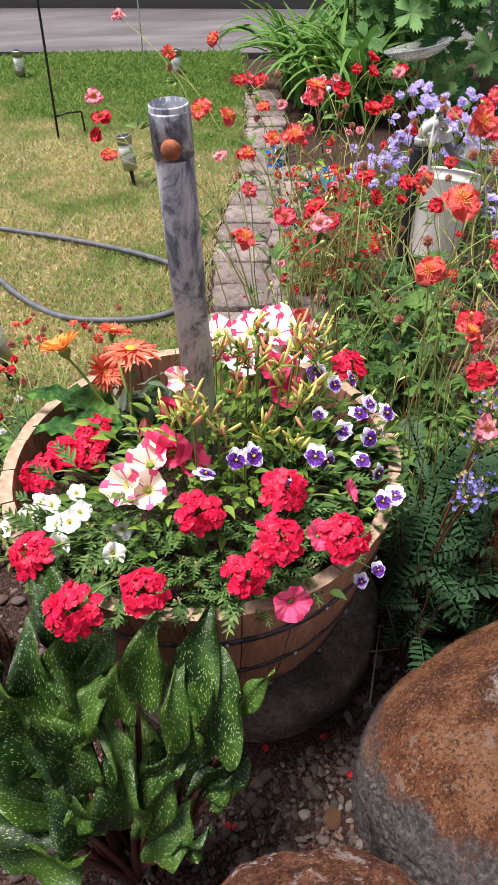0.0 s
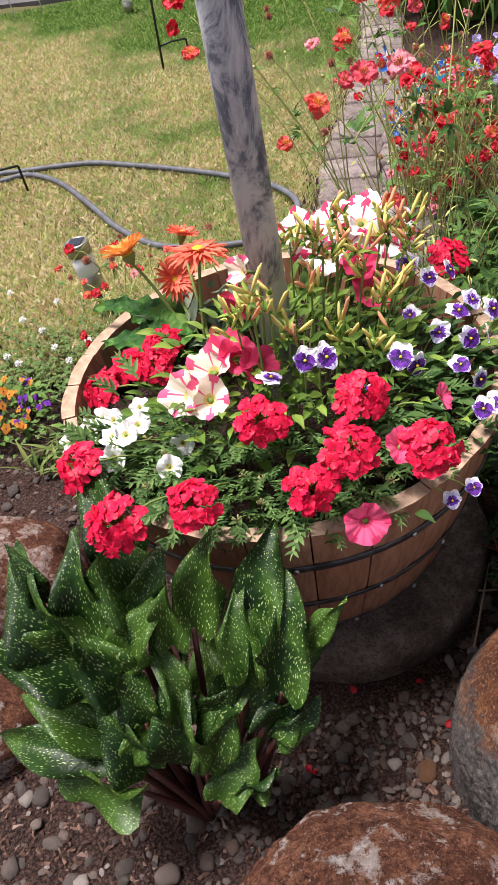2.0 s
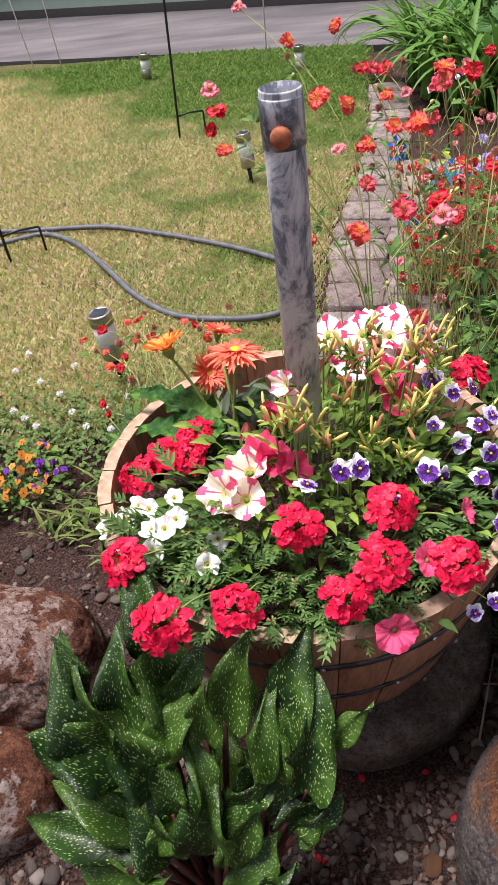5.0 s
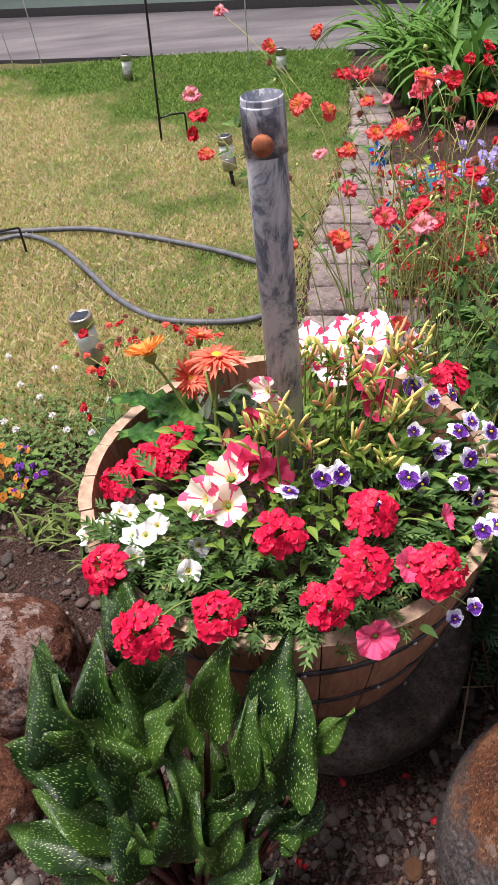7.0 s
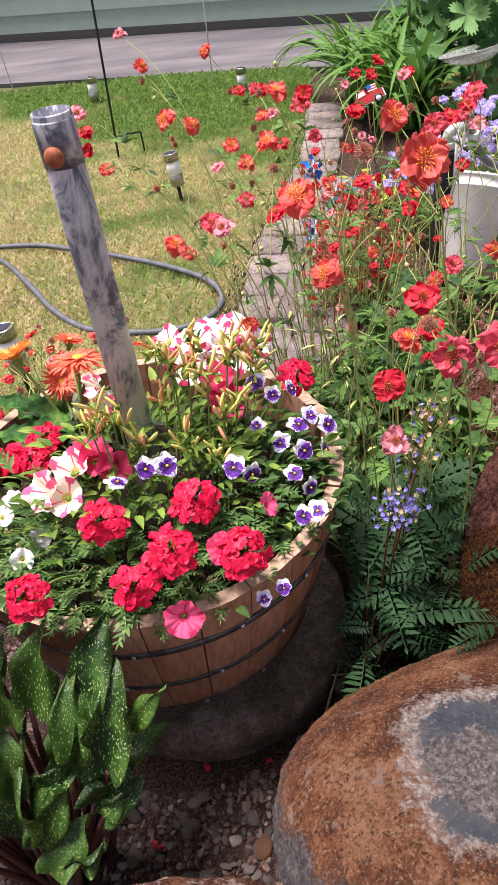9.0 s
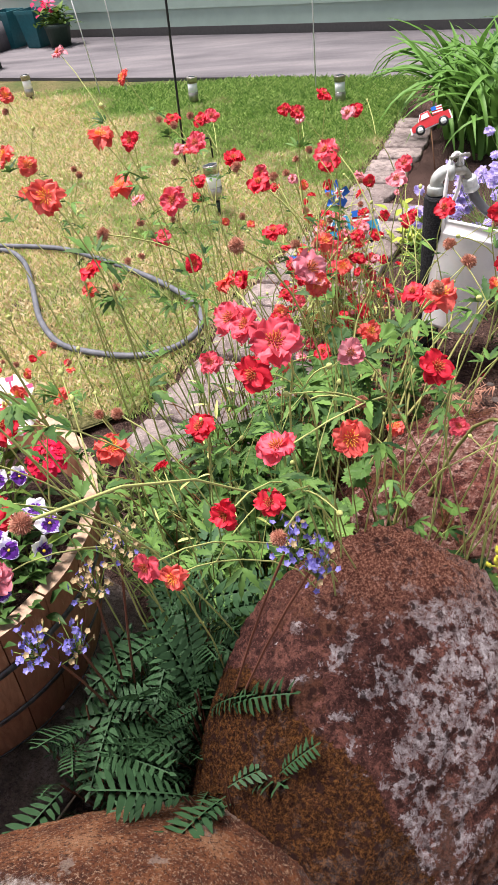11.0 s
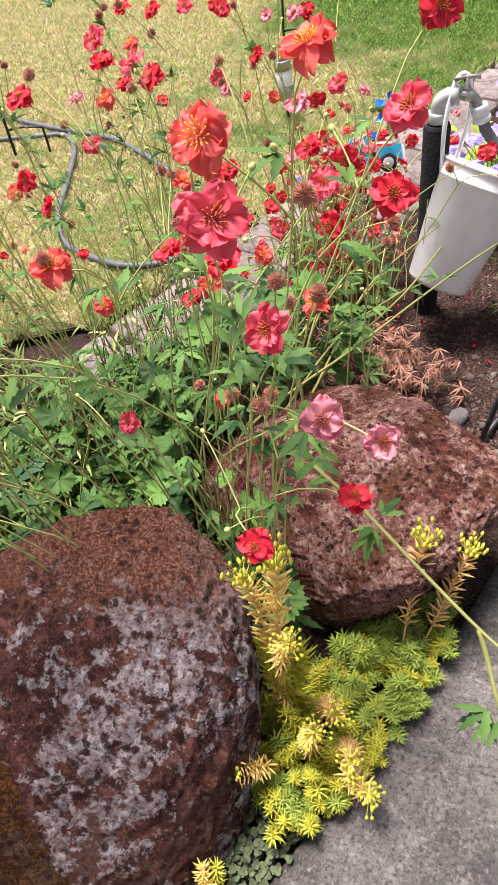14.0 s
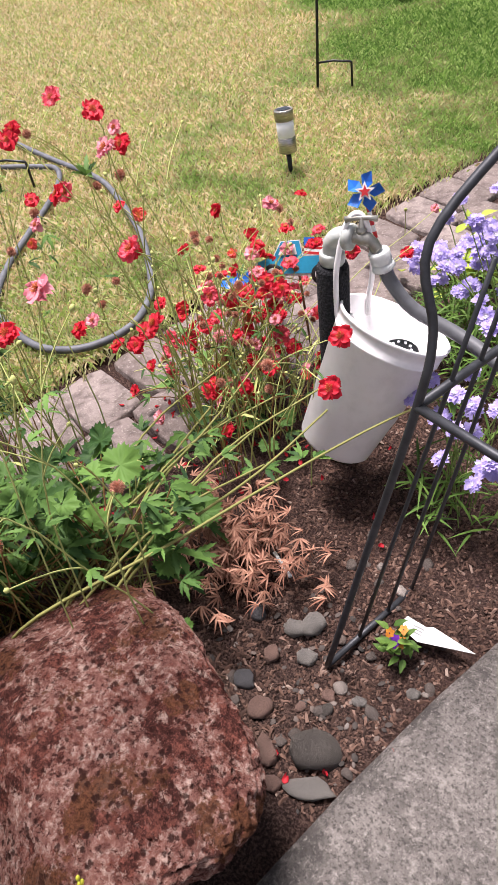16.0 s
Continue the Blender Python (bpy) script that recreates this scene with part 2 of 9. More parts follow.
def path_left(y):
    """The line along which the lawn meets the stepping stones."""
    return float(np.interp(y, [1.5, 2.16, 2.47, 2.74, 3.1, 3.64, 4.2, 5.5], [0.12, 0.26, 0.31, 0.37, 0.48, 0.62, 0.72, 0.9]))


def patio_edge(x):
    return 5.68 - 0.27 * (x - 0.4)


# thatch under the grass
def thatch_material():
    n = Nodes("thatch", 1.0, 0, 0.1)
    c = n.ramp(n.noise(120, 6, 0.7), [(0.36, (0.05, 0.042, 0.016)), (0.5, (0.12, 0.1, 0.045)), (0.62, (0.24, 0.2, 0.1))])
    n.color(n.mix(n.ramp(n.noise(1.6, 4), [(0.42, (0, 0, 0)), (0.58, (0.7,) * 3)]), c, (0.04, 0.075, 0.018)))
    n.bump(n.noise(150, 5), 0.8, 0.01)
    return n.mat


g = Geo()
rows = [1.5 + 0.1 * i for i in range(60)]
verts, faces = [], []
cols = 30
for y in rows:
    right = path_left(y) - 0.03 + 0.03 * noise.noise((y * 6, 1, 0))
    left = -12.0
    for i in range(cols):
        t = (i / (cols - 1)) ** 0.35
        x = left + (right - left) * t
        near = 1.62 + 0.12 * noise.noise((x * 3, 0, 5)) + 0.18 * min(1, max(0, (x + 0.15) * 4))
        yy = min(max(y, near), patio_edge(x) + 0.02)
        verts.append((x, yy, 0.004 + 0.012 * noise.noise((x * 4, yy * 4, 9))))
for j in range(len(rows) - 1):
    for i in range(cols - 1):
        faces.append((j * cols + i, j * cols + i + 1, (j + 1) * cols + i + 1, (j + 1) * cols + i))
g.add((verts, faces))
lawn = thing("lawn", (0, 0, 0), "worn lawn of straw-dry and green patches with thatch", "lawn", "", "structure", g.mesh("lawn", thatch_material()))


def grass_material():
    n = Nodes("grass_blades", 0.6, 0, 0.3)
    r = n.island()
    green = n.ramp(r, [(0, (0.09, 0.2, 0.04)), (0.6, (0.29, 0.46, 0.11)), (1, (0.56, 0.69, 0.25))])
    straw = n.ramp(r, [(0, (0.5, 0.37, 0.19)), (0.3, (0.93, 0.76, 0.48)), (0.58, (0.97, 0.87, 0.63)), (0.62, (0.4, 0.48, 0.13)), (1, (0.7, 0.76, 0.32))])
    tc = n.t.nodes.new("ShaderNodeTexCoord")
    sp = n.t.nodes.new("ShaderNodeSeparateXYZ")
    n.link(tc.outputs["Object"], sp.inputs[0])
    far = n.math("MULTIPLY", n.math("SUBTRACT", n.math("ADD", sp.outputs["Y"], n.math("MULTIPLY", sp.outputs["X"], 0.6)), 3.95), 0.7)
    west = n.math("MAXIMUM", n.math("MINIMUM", n.math("MULTIPLY", n.math("ADD", n.math("ADD", sp.outputs["X"], 0.1), n.math("MULTIPLY", n.math("SUBTRACT", sp.outputs["Y"], 2.0), 0.35)), 0.9), 0.16), -0.35)
    patch = n.math("ADD", n.math("MULTIPLY", n.math("SUBTRACT", n.noise(1.5, 6, 0.7), 0.5), 3.0), n.math("ADD", n.math("MAXIMUM", far, 0.05), west))
    speck = n.math("ADD", patch, n.math("MULTIPLY", n.math("SUBTRACT", r, 0.5), 0.5))
    n.color(n.mix(n.ramp(speck, [(0.08, (0, 0, 0)), (0.5, (1, 1, 1))]), straw, green))
    return n.thin(0.45).mat


rs = np.random.RandomState(5)
N = 540000
gx = 1.0 - 6.5 * rs.uniform(0, 1, N) ** 1.35
gy = 1.55 + 4.3 * rs.uniform(0, 1, N) ** 1.25
right = np.interp(gy, [1.5, 2.16, 2.47, 2.74, 3.1, 3.64, 4.2, 5.5], [0.12, 0.26, 0.31, 0.37, 0.48, 0.62, 0.72, 0.9]) + rs.normal(0, 0.025, N)
ok = (gx < right) & (gy < patio_edge(gx) + rs.normal(0, 0.02, N)) & ((gx < -0.02) | (gy > 1.82)) & (gy > 1.68 + rs.normal(0, 0.09, N))
gx, gy = gx[ok], gy[ok]
N = len(gx)
h = rs.uniform(0.015, 0.036, N) * (1 + 0.5 * (gy > 4.9))
a = rs.uniform(0, 2 * np.pi, N)
lean = rs.uniform(0.1, 1.0, N) * h
wd = rs.uniform(0.0006, 0.0014, N) * (1 + 0.18 * (gy - 1.5))
b = rs.uniform(0, 2 * np.pi, N)
V = np.zeros((N, 4, 3), np.float32)
dx, dy = np.cos(b) * wd, np.sin(b) * wd
V[:, 0] = np.stack([gx - dx, gy - dy, np.full(N, 0.0)], 1)
V[:, 1] = np.stack([gx + dx, gy + dy, np.full(N, 0.0)], 1)
V[:, 2] = np.stack([gx + np.cos(a) * lean * 0.45 + dx * 0.7, gy + np.sin(a) * lean * 0.45 + dy * 0.7, h * 0.68 + 0.004], 1)
V[:, 3] = np.stack([gx + np.cos(a) * lean, gy + np.sin(a) * lean, h], 1)
me = bpy.data.meshes.new("grass")
me.vertices.add(N * 4)
me.vertices.foreach_set("co", V.ravel())
loops = (np.arange(N)[:, None] * 4 + np.array([0, 1, 2, 0, 2, 3])[None]).ravel().astype(np.int32)
me.loops.add(N * 6)
me.loops.foreach_set("vertex_index", loops)
me.polygons.add(N * 2)
me.polygons.foreach_set("loop_start", np.arange(0, N * 6, 3, dtype=np.int32))
me.materials.append(grass_material())
me.update(calc_edges=True)
thing("grass", (0, 0, 0), "short lawn grass, straw yellow mixed with green", "grass", "", "stuff", me)

# concrete walk beside the boulders
def walk_edge(y):
    return float(np.interp(y, [-7, 0.6, 0.9, 1.12, 1.32, 1.58, 1.81, 1.96, 3.5], [-0.65, 1.15, 1.222, 1.285, 1.33, 1.376, 1.424, 1.466, 1.87])) + 0.005 * noise.noise((y * 9, 0, 2))


g = Geo()
n_y = 150
verts, faces = [], []
for i in range(n_y + 1):
    y = -7.0 + 10.5 * i / n_y
    for x, z in ((walk_edge(y), -0.05), (walk_edge(y) + 0.004, 0.012), (walk_edge(y) + 0.022, 0.026), (2.2, 0.03), (4.5, 0.03)):
        verts.append((x, y, z))
for i in range(n_y):
    for k in range(4):
        p = i * 5 + k
        faces.append((p, p + 1, p + 6, p + 5))
g.add((verts, faces))
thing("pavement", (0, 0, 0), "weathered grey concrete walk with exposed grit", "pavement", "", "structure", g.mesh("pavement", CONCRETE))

# patio before the house, then the house wall
def slab_quad(pts, z, thick):
    v = [(x, y, z) for x, y in pts] + [(x, y, z - thick) for x, y in pts]
    k = len(pts)
    f = [tuple(range(k))] + [(i, i + k, (i + 1) % k + k, (i + 1) % k) for i in range(k)]
    return v, f


def patio_material():
    n = Nodes("patio_concrete", 0.85, 0, 0.3)
    a = n.noise(1.8, 8, 0.6, (0.5, 2.2, 1))
    c = n.ramp(a, [(0.3, (0.06, 0.056, 0.062)), (0.5, (0.115, 0.106, 0.113)), (0.7, (0.18, 0.165, 0.167))])
    c = n.mix(n.ramp(n.noise(60, 5), [(0.4, (0.4,) * 3), (0.55, (0, 0, 0))]), c, (0.11, 0.1, 0.1))
    n.color(c)
    n.bump(n.noise(90, 6), 0.3, 0.004)
    return n.mat


WALL_A, WALL_B = Vector((-9.0, 10.25, 0)), Vector((6.0, 5.55, 0))
along = (WALL_B - WALL_A).normalized()
inward = Vector((-along.y, along.x, 0))
g = Geo().add(slab_quad([(-9, patio_edge(-9)), (3.2, patio_edge(3.2)), (3.2, 6.42), (-9, 10.22)], 0.03, 0.12))
thing("patio", (0, 0, 0), "stained grey concrete patio slab along the house", "patio", "", "structure", g.mesh("patio", patio_material(), False))

siding_mat = plain("sage_siding", (0.33, 0.43, 0.36), 0.6, 0, 0.06, 8, 0.1)
ang = math.atan2(along.y, along.x)
house = thing("house", tuple(WALL_A), "house with pale sage green lap siding", "house", "", "structure")
length = (WALL_B - WALL_A).length
wall_me = Geo().add(block(length, 0.2, 3.0)).mesh("wall", siding_mat, False)
mid = WALL_A.lerp(WALL_B, 0.5) + inward * 0.13
part("wall", wall_me, house, Matrix.Translation(mid + Vector((0, 0, 0.1))) @ rot(ang))
g = Geo()
prof = [(-0.006, 0.0), (-0.028, 0.0), (-0.012, 0.21), (0.0, 0.21)]
v = [(sx * length / 2, y, z) for sx in (-1, 1) for y, z in prof]
g.add((v, [(0, 1, 5, 4), (1, 2, 6, 5), (2, 3, 7, 6), (3, 0, 4, 7), (0, 3, 2, 1), (4, 5, 6, 7)]))
board_me = g.mesh("siding_board", siding_mat, False)
for i in range(13):
    part("siding_board", board_me, house, Matrix.Translation(WALL_A.lerp(WALL_B, 0.5) + inward * 0.03 + Vector((0, 0, 0.05 + 0.2 * i))) @ rot(ang))
g = Geo().add(block(length, 0.1, 0.12))
part("footing", g.mesh("footing", plain("shadowed_footing", (0.09, 0.085, 0.08), 0.9), False), house, Matrix.Translation(mid - inward * 0.08 + Vector((0, 0, -0.02))) @ rot(ang), "dark footing below the siding")

# raised porch step by the house
g = Geo().add(block(2.4, 2.6, 0.3, 0.015))
thing("porch_step", (0, 0, 0), "raised grey concrete porch with a patterned mat", "porch", "", "structure",
      g.mesh("porch_step", patio_material()), Matrix.Translation((-4.35, 8.25, 0.0)) @ rot(ang))
mat_red = Nodes("woven_mat", 0.95, 0, 0.1)
wv = mat_red.node("TexWave", Scale=3.0, Distortion=2.0, Detail=2.0)
mat_red.link(mat_red.co((1, 2, 1)), wv.inputs["Vector"])
mat_red.color(mat_red.ramp(wv.outputs["Fac"], [(0.35, (0.1, 0.05, 0.06)), (0.5, (0.5, 0.42, 0.4)), (0.75, (0.55, 0.3, 0.3))]))
g = Geo().add(block(1.5, 1.6, 0.012, 0.004))
thing("porch_mat", (0, 0, 0), "woven mat with dark border and pale pattern", "mat", "", "", g.mesh("porch_mat", mat_red.mat), Matrix.Translation((-4.15, 8.2, 0.302)) @ rot(ang))

# stepping-stone path: irregular pavers
def paver_material():
    n = Nodes("paver_stone", 0.9, 0, 0.25)
    base = n.ramp(n.random(), [(0, (0.2, 0.16, 0.145)), (1, (0.31, 0.255, 0.235))])
    c = n.mix(n.ramp(n.noise(28, 7, 0.65), [(0.36, (0.85,) * 3), (0.56, (0, 0, 0))]), base, (0.11, 0.085, 0.078))
    n.color(n.mix(n.ramp(n.noise(140, 4), [(0.57, (0, 0, 0)), (0.66, (0.6,) * 3)]), c, (0.42, 0.36, 0.33)))
    n.bump(n.noise(70, 9, 0.8), 0.9, 0.01)
    return n.mat


PAVER = paver_material()


def paver_mesh(sx, sy, seed):
    r = random.Random(seed)
    k = 20
    out = []
    for i in range(k):
        t = 2 * math.pi * (i + 0.5) / k
        c, s = math.cos(t), math.sin(t)
        q = (abs(c) ** 10 + abs(s) ** 10) ** (-1 / 10)
        out.append((sx * c * q * r.uniform(0.965, 1.02), sy * s * q * r.uniform(0.965, 1.02)))
    v = [(x * 1.0, y * 1.0, -0.04) for x, y in out] + [(x, y, 0.0) for x, y in out] + [(x * 0.96, y * 0.96, 0.005 + r.uniform(-0.001, 0.001)) for x, y in out] + [(0, 0, 0.0055)]
    f = []
    for i in range(k):
        j = (i + 1) % k
        f += [(i, j, k + j, k + i), (k + i, k + j, 2 * k + j, 2 * k + i), (2 * k + i, 2 * k + j, 3 * k)]
    return Geo().add((v, f)).mesh("paver", PAVER)


stone_path = thing("path", (0.4, 2.2, 0), "garden path of worn grey-brown stone pavers", "path", "", "structure")
paver_kinds = [paver_mesh(0.106, 0.079, s) for s in range(6)]
cy, row = 1.72, 0
while cy < 4.7:
    left = path_left(cy) + 0.02
    slope = math.atan2(path_left(cy + 0.15) - path_left(cy), 0.15)
    for k in range(2):
        x = left + 0.115 + 0.222 * k + jit(0.008)
        if k == 1 and cy > 3.4:
            continue
        part("paver", paver_kinds[(row * 2 + k) % 6], stone_path, Matrix.Translation((x, cy + (0.06 if k else 0) + jit(0.01), 0.007 + jit(0.003))) @ rot(-slope + jit(0.08), jit(0.02), jit(0.02)))
    cy += 0.168
    row += 1


# ---- barrel planter ----
BX, BY = 0.147, 0.96
BARREL_Z0, BARREL_Z1 = 0.126, 0.437
R0, R1 = 0.266, 0.334


def cedar_material():
    n = Nodes("cedar_stave", 0.7, 0, 0.3)
    grain = n.noise(14, 8, 0.65, (6, 6, 0.7), 0.6)
    base = n.ramp(n.random(), [(0, (0.28, 0.12, 0.066)), (0.5, (0.4, 0.19, 0.108)), (1, (0.5, 0.28, 0.175))])
    c = n.mix(n.ramp(grain, [(0.35, (0.65,) * 3), (0.62, (0, 0, 0))]), base, (0.17, 0.07, 0.035))
    n.color(n.mix(n.ramp(n.noise(50, 5, 0.6, (2, 2, 0.6)), [(0.6, (0, 0, 0)), (0.74, (0.5,) * 3)]), c, (0.5, 0.32, 0.2)))
    n.bump(grain, 0.4, 0.003)
    return n.mat


CEDAR = cedar_material()
CUT = plain("weathered_stave_top", (0.36, 0.245, 0.165), 0.85, 0, 0.4, 60, 0.5)
STEEL = Nodes("galvanised_hoop", 0.6, 0.7)
STEEL.color(STEEL.ramp(STEEL.noise(60, 6), [(0.35, (0.045, 0.047, 0.052)), (0.7, (0.17, 0.172, 0.18))]))
STEEL = STEEL.mat

barrel = thing("half_barrel_planter", (BX, BY, BARREL_Z0), "half cedar barrel planter with steel hoops, full of flowers", "planter")
NST = 26
da = 2 * math.pi / NST
th = 0.022
prof = []
for k in range(7):
    t = k / 6
    prof.append((R0 + (R1 - R0) * t + 0.005 * math.sin(math.pi * t), (BARREL_Z1 - BARREL_Z0) * t))
v, f, mi = [], [], []
seg = 3
for r, z in prof:
    for q in range(seg + 1):
        a = -da / 2 + 0.003 + (da - 0.006) * q / seg
        e = 0.0018 if q in (0, seg) else 0
        v.append(((r - e) * math.cos(a), (r - e) * math.sin(a), z))
    for q in range(seg + 1):
        a = -da / 2 + 0.003 + (da - 0.006) * q / seg
        v.append(((r - th) * math.cos(a), (r - th) * math.sin(a), z))
w = 2 * (seg + 1)
s1 = seg + 1
for k in range(6):
    o = k * w
    for q in range(seg):
        f.append((o + q, o + q + 1, o + w + q + 1, o + w + q)); mi.append(0)
        f.append((o + s1 + q + 1, o + s1 + q, o + w + s1 + q, o + w + s1 + q + 1)); mi.append(0)
    f.append((o, o + w, o + w + s1, o + s1)); mi.append(0)
    f.append((o + seg, o + s1 + seg, o + w + s1 + seg, o + w + seg)); mi.append(0)
o = 6 * w
for q in range(seg):
    f.append((o + q, o + q + 1, o + s1 + q + 1, o + s1 + q)); mi.append(1)
    f.append((q + 1, q, s1 + q, s1 + q + 1)); mi.append(0)
stave_me = Geo().add((v, f, mi)).mesh("stave", [CEDAR, CUT], False)
for i in range(NST):
    part("stave", stave_me, barrel, Matrix.Translation((BX, BY, BARREL_Z0 + jit(0.002))) @ rot(2 * math.pi * i / NST + 0.05) @ Matrix.Diagonal((1 + jit(0.004), 1, 1, 1)))


def radius_at(z):
    t = (z - BARREL_Z0) / (BARREL_Z1 - BARREL_Z0)
    return R0 + (R1 - R0) * t + 0.005 * math.sin(math.pi * t)


rivet_me = Geo().add(lathe([(0.0042, 0), (0.004, 0.002), (0.0018, 0.0035)], 8)).mesh("rivet", plain("bright_rivet", (0.55, 0.55, 0.56), 0.3, 0.9))
for zc, hw in ((0.358, 0.0075), (0.24, 0.0068), (0.134, 0.0025)):
    ra, rb = radius_at(zc - hw), radius_at(zc + hw)
    hoop_me = Geo().add(lathe([(ra + 0.0005, -hw), (ra + 0.002, -hw), (rb + 0.002, hw), (rb + 0.0005, hw)], 72, True)).mesh("hoop", STEEL)
    hoop = part("hoop", hoop_me, barrel, Matrix.Translation((BX, BY, zc)), "dark galvanised steel hoop")
    for a in (-1.95, -1.45, -1.05, -0.5, 0.4, 2.5, 3.6):
        p = Vector((BX + (radius_at(zc) + 0.003) * math.cos(a + zc), BY + (radius_at(zc) + 0.003) * math.sin(a + zc), zc))
        part("rivet", rivet_me, hoop, facing(p, (math.cos(a + zc), math.sin(a + zc), 0)), "bright rivet head")
part("barrel_floor", Geo().add(lathe([(0.248, 0), (0.252, 0.02)], 40)).mesh("barrel_floor", CEDAR), barrel, Matrix.Translation((BX, BY, BARREL_Z0 + 0.004)))
g = Geo()
prof = [(0.308, 0.0)] + [(0.308 * (1 - k / 8), 0.004 + 0.02 * k / 8) for k in range(1, 8)] + [(0.004, 0.026)]
v, f = lathe(prof, 40)
v = [(x, y, z + 0.012 * noise.noise((x * 30, y * 30, 0))) for x, y, z in v]
g.add((v, f))
thing("potting_soil", (BX, BY, 0.36), "dark potting soil filling the barrel", "soil", "", "stuff", g.mesh("potting_soil", SOIL), Matrix.Translation((BX, BY, 0.355)))

# stone base under the barrel
def dark_stone():
    n = Nodes("dark_damp_stone", 0.9, 0, 0.25)
    c = n.ramp(n.noise(14, 9, 0.75), [(0.38, (0.13, 0.095, 0.08)), (0.5, (0.25, 0.19, 0.155)), (0.6, (0.42, 0.33, 0.28))])
    c = n.mix(n.ramp(n.noise(170, 7, 0.8), [(0.42, (0.7,) * 3), (0.5, (0, 0, 0))]), c, (0.08, 0.055, 0.045))
    c = n.mix(n.ramp(n.noise(260, 5, 0.7), [(0.58, (0, 0, 0)), (0.66, (0.6,) * 3)]), c, (0.42, 0.37, 0.33))
    n.color(c)
    n.bump(n.noise(70, 9, 0.8), 1.0, 0.014)
    return n.mat


v, f = lathe([(0.288, -0.06), (0.293, -0.01), (0.294, 0.012), (0.292, 0.03), (0.288, 0.04), (0.28, 0.043)] + [(0.27 - 0.012 * k, 0.044) for k in range(10)] + [(0.13, 0.044), (0.125, 0.124), (0.11, 0.126)], 96)
v = [(x * (1 + 0.06 * noise.noise((x * 5, y * 5, 1)) + 0.02 * noise.noise((x * 22, y * 22, 1))), y * (1 + 0.06 * noise.noise((x * 5, y * 5, 1)) + 0.02 * noise.noise((x * 22, y * 22, 1))), z + (0.008 * noise.noise((x * 12, y * 12, z * 9)) + 0.005 * noise.noise((x * 40, y * 40, 2)) if z < 0.1 else 0)) for x, y, z in v]
thing("base_stone", (BX, BY, 0), "dark round stone slab under the barrel", "stone", "", "", Geo().add((v, f)).mesh("base_stone", dark_stone()), Matrix.Translation((BX + 0.05, BY, 0)))

# ---- galvanised pipe post in the barrel ----
def zinc_material(slope):
    n = Nodes("weathered_zinc", 0.6, 0.15, 0.4)
    a = n.noise(15, 9, 0.72, (1, 1, 0.4), 0.9)
    tc = n.t.nodes.new("ShaderNodeTexCoord")
    sp = n.t.nodes.new("ShaderNodeSeparateXYZ")
    n.link(tc.outputs["Object"], sp.inputs[0])
    # slope makes the tone paler towards the foot and darker above
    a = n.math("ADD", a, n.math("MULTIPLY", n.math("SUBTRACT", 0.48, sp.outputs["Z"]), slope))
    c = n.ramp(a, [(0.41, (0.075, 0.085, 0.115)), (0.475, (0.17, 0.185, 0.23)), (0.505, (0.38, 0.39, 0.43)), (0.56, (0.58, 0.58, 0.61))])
    c = n.mix(n.ramp(n.noise(90, 6, 0.75, (1, 1, 0.6)), [(0.54, (0, 0, 0)), (0.62, (0.45,) * 3)]), c, (0.55, 0.55, 0.58))
    n.color(c)
    n.bump(n.noise(50, 6), 0.2, 0.002)
    return n.mat


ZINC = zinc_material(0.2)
PT, PB = Vector((0.143, 0.96, 0.998)), Vector((0.158, 0.965, 0.34))
axis = (PT - PB)
post = thing("pipe_post", tuple(PB), "galvanised steel pipe post with chalky zinc streaks", "post")
L = axis.length
rp = 0.0245
g = Geo().add(lathe([(rp, 0), (rp, L - 0.002), (rp - 0.0006, L), (rp - 0.0016, L), (rp - 0.002, L - 0.25)], 28))
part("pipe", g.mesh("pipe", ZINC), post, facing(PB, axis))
g = Geo().add(lathe([(rp + 0.0005, 0), (rp + 0.0012, 0.0), (rp + 0.0012, 0.053), (rp + 0.0005, 0.055)], 28, True))
part("sleeve", g.mesh("sleeve", zinc_material(0.0)), post, facing(PB + axis * ((L - 0.062) / L), axis), "chalky sleeve round the pipe mouth")
part("mortar_fill", Geo().add(lathe([(rp - 0.0018, 0), (rp - 0.004, 0.003), (0.001, 0.004)], 24)).mesh("mortar_fill", plain("grey_mortar", (0.3, 0.3, 0.32), 0.9, 0, 0.5, 130, 0.8)), post, facing(PB + axis * ((L - 0.022) / L), axis), "grey mortar filling the pipe mouth")
rust = Nodes("rust", 0.9, 0.1)
rust.color(rust.ramp(rust.noise(120, 5), [(0.3, (0.2, 0.055, 0.025)), (0.7, (0.42, 0.14, 0.06))]))
v, f = lathe([(0.0125, 0), (0.0125, 0.003), (0.0105, 0.007), (0.005, 0.0095)], 18)
part("bolt_head", Geo().add((v, f)).mesh("bolt_head", rust.mat), post, facing(PB + axis * ((L - 0.042) / L) + Vector((-0.004, -rp - 0.001, -0.004)), (-0.12, -1, 0.05)), "rusty round bolt head")


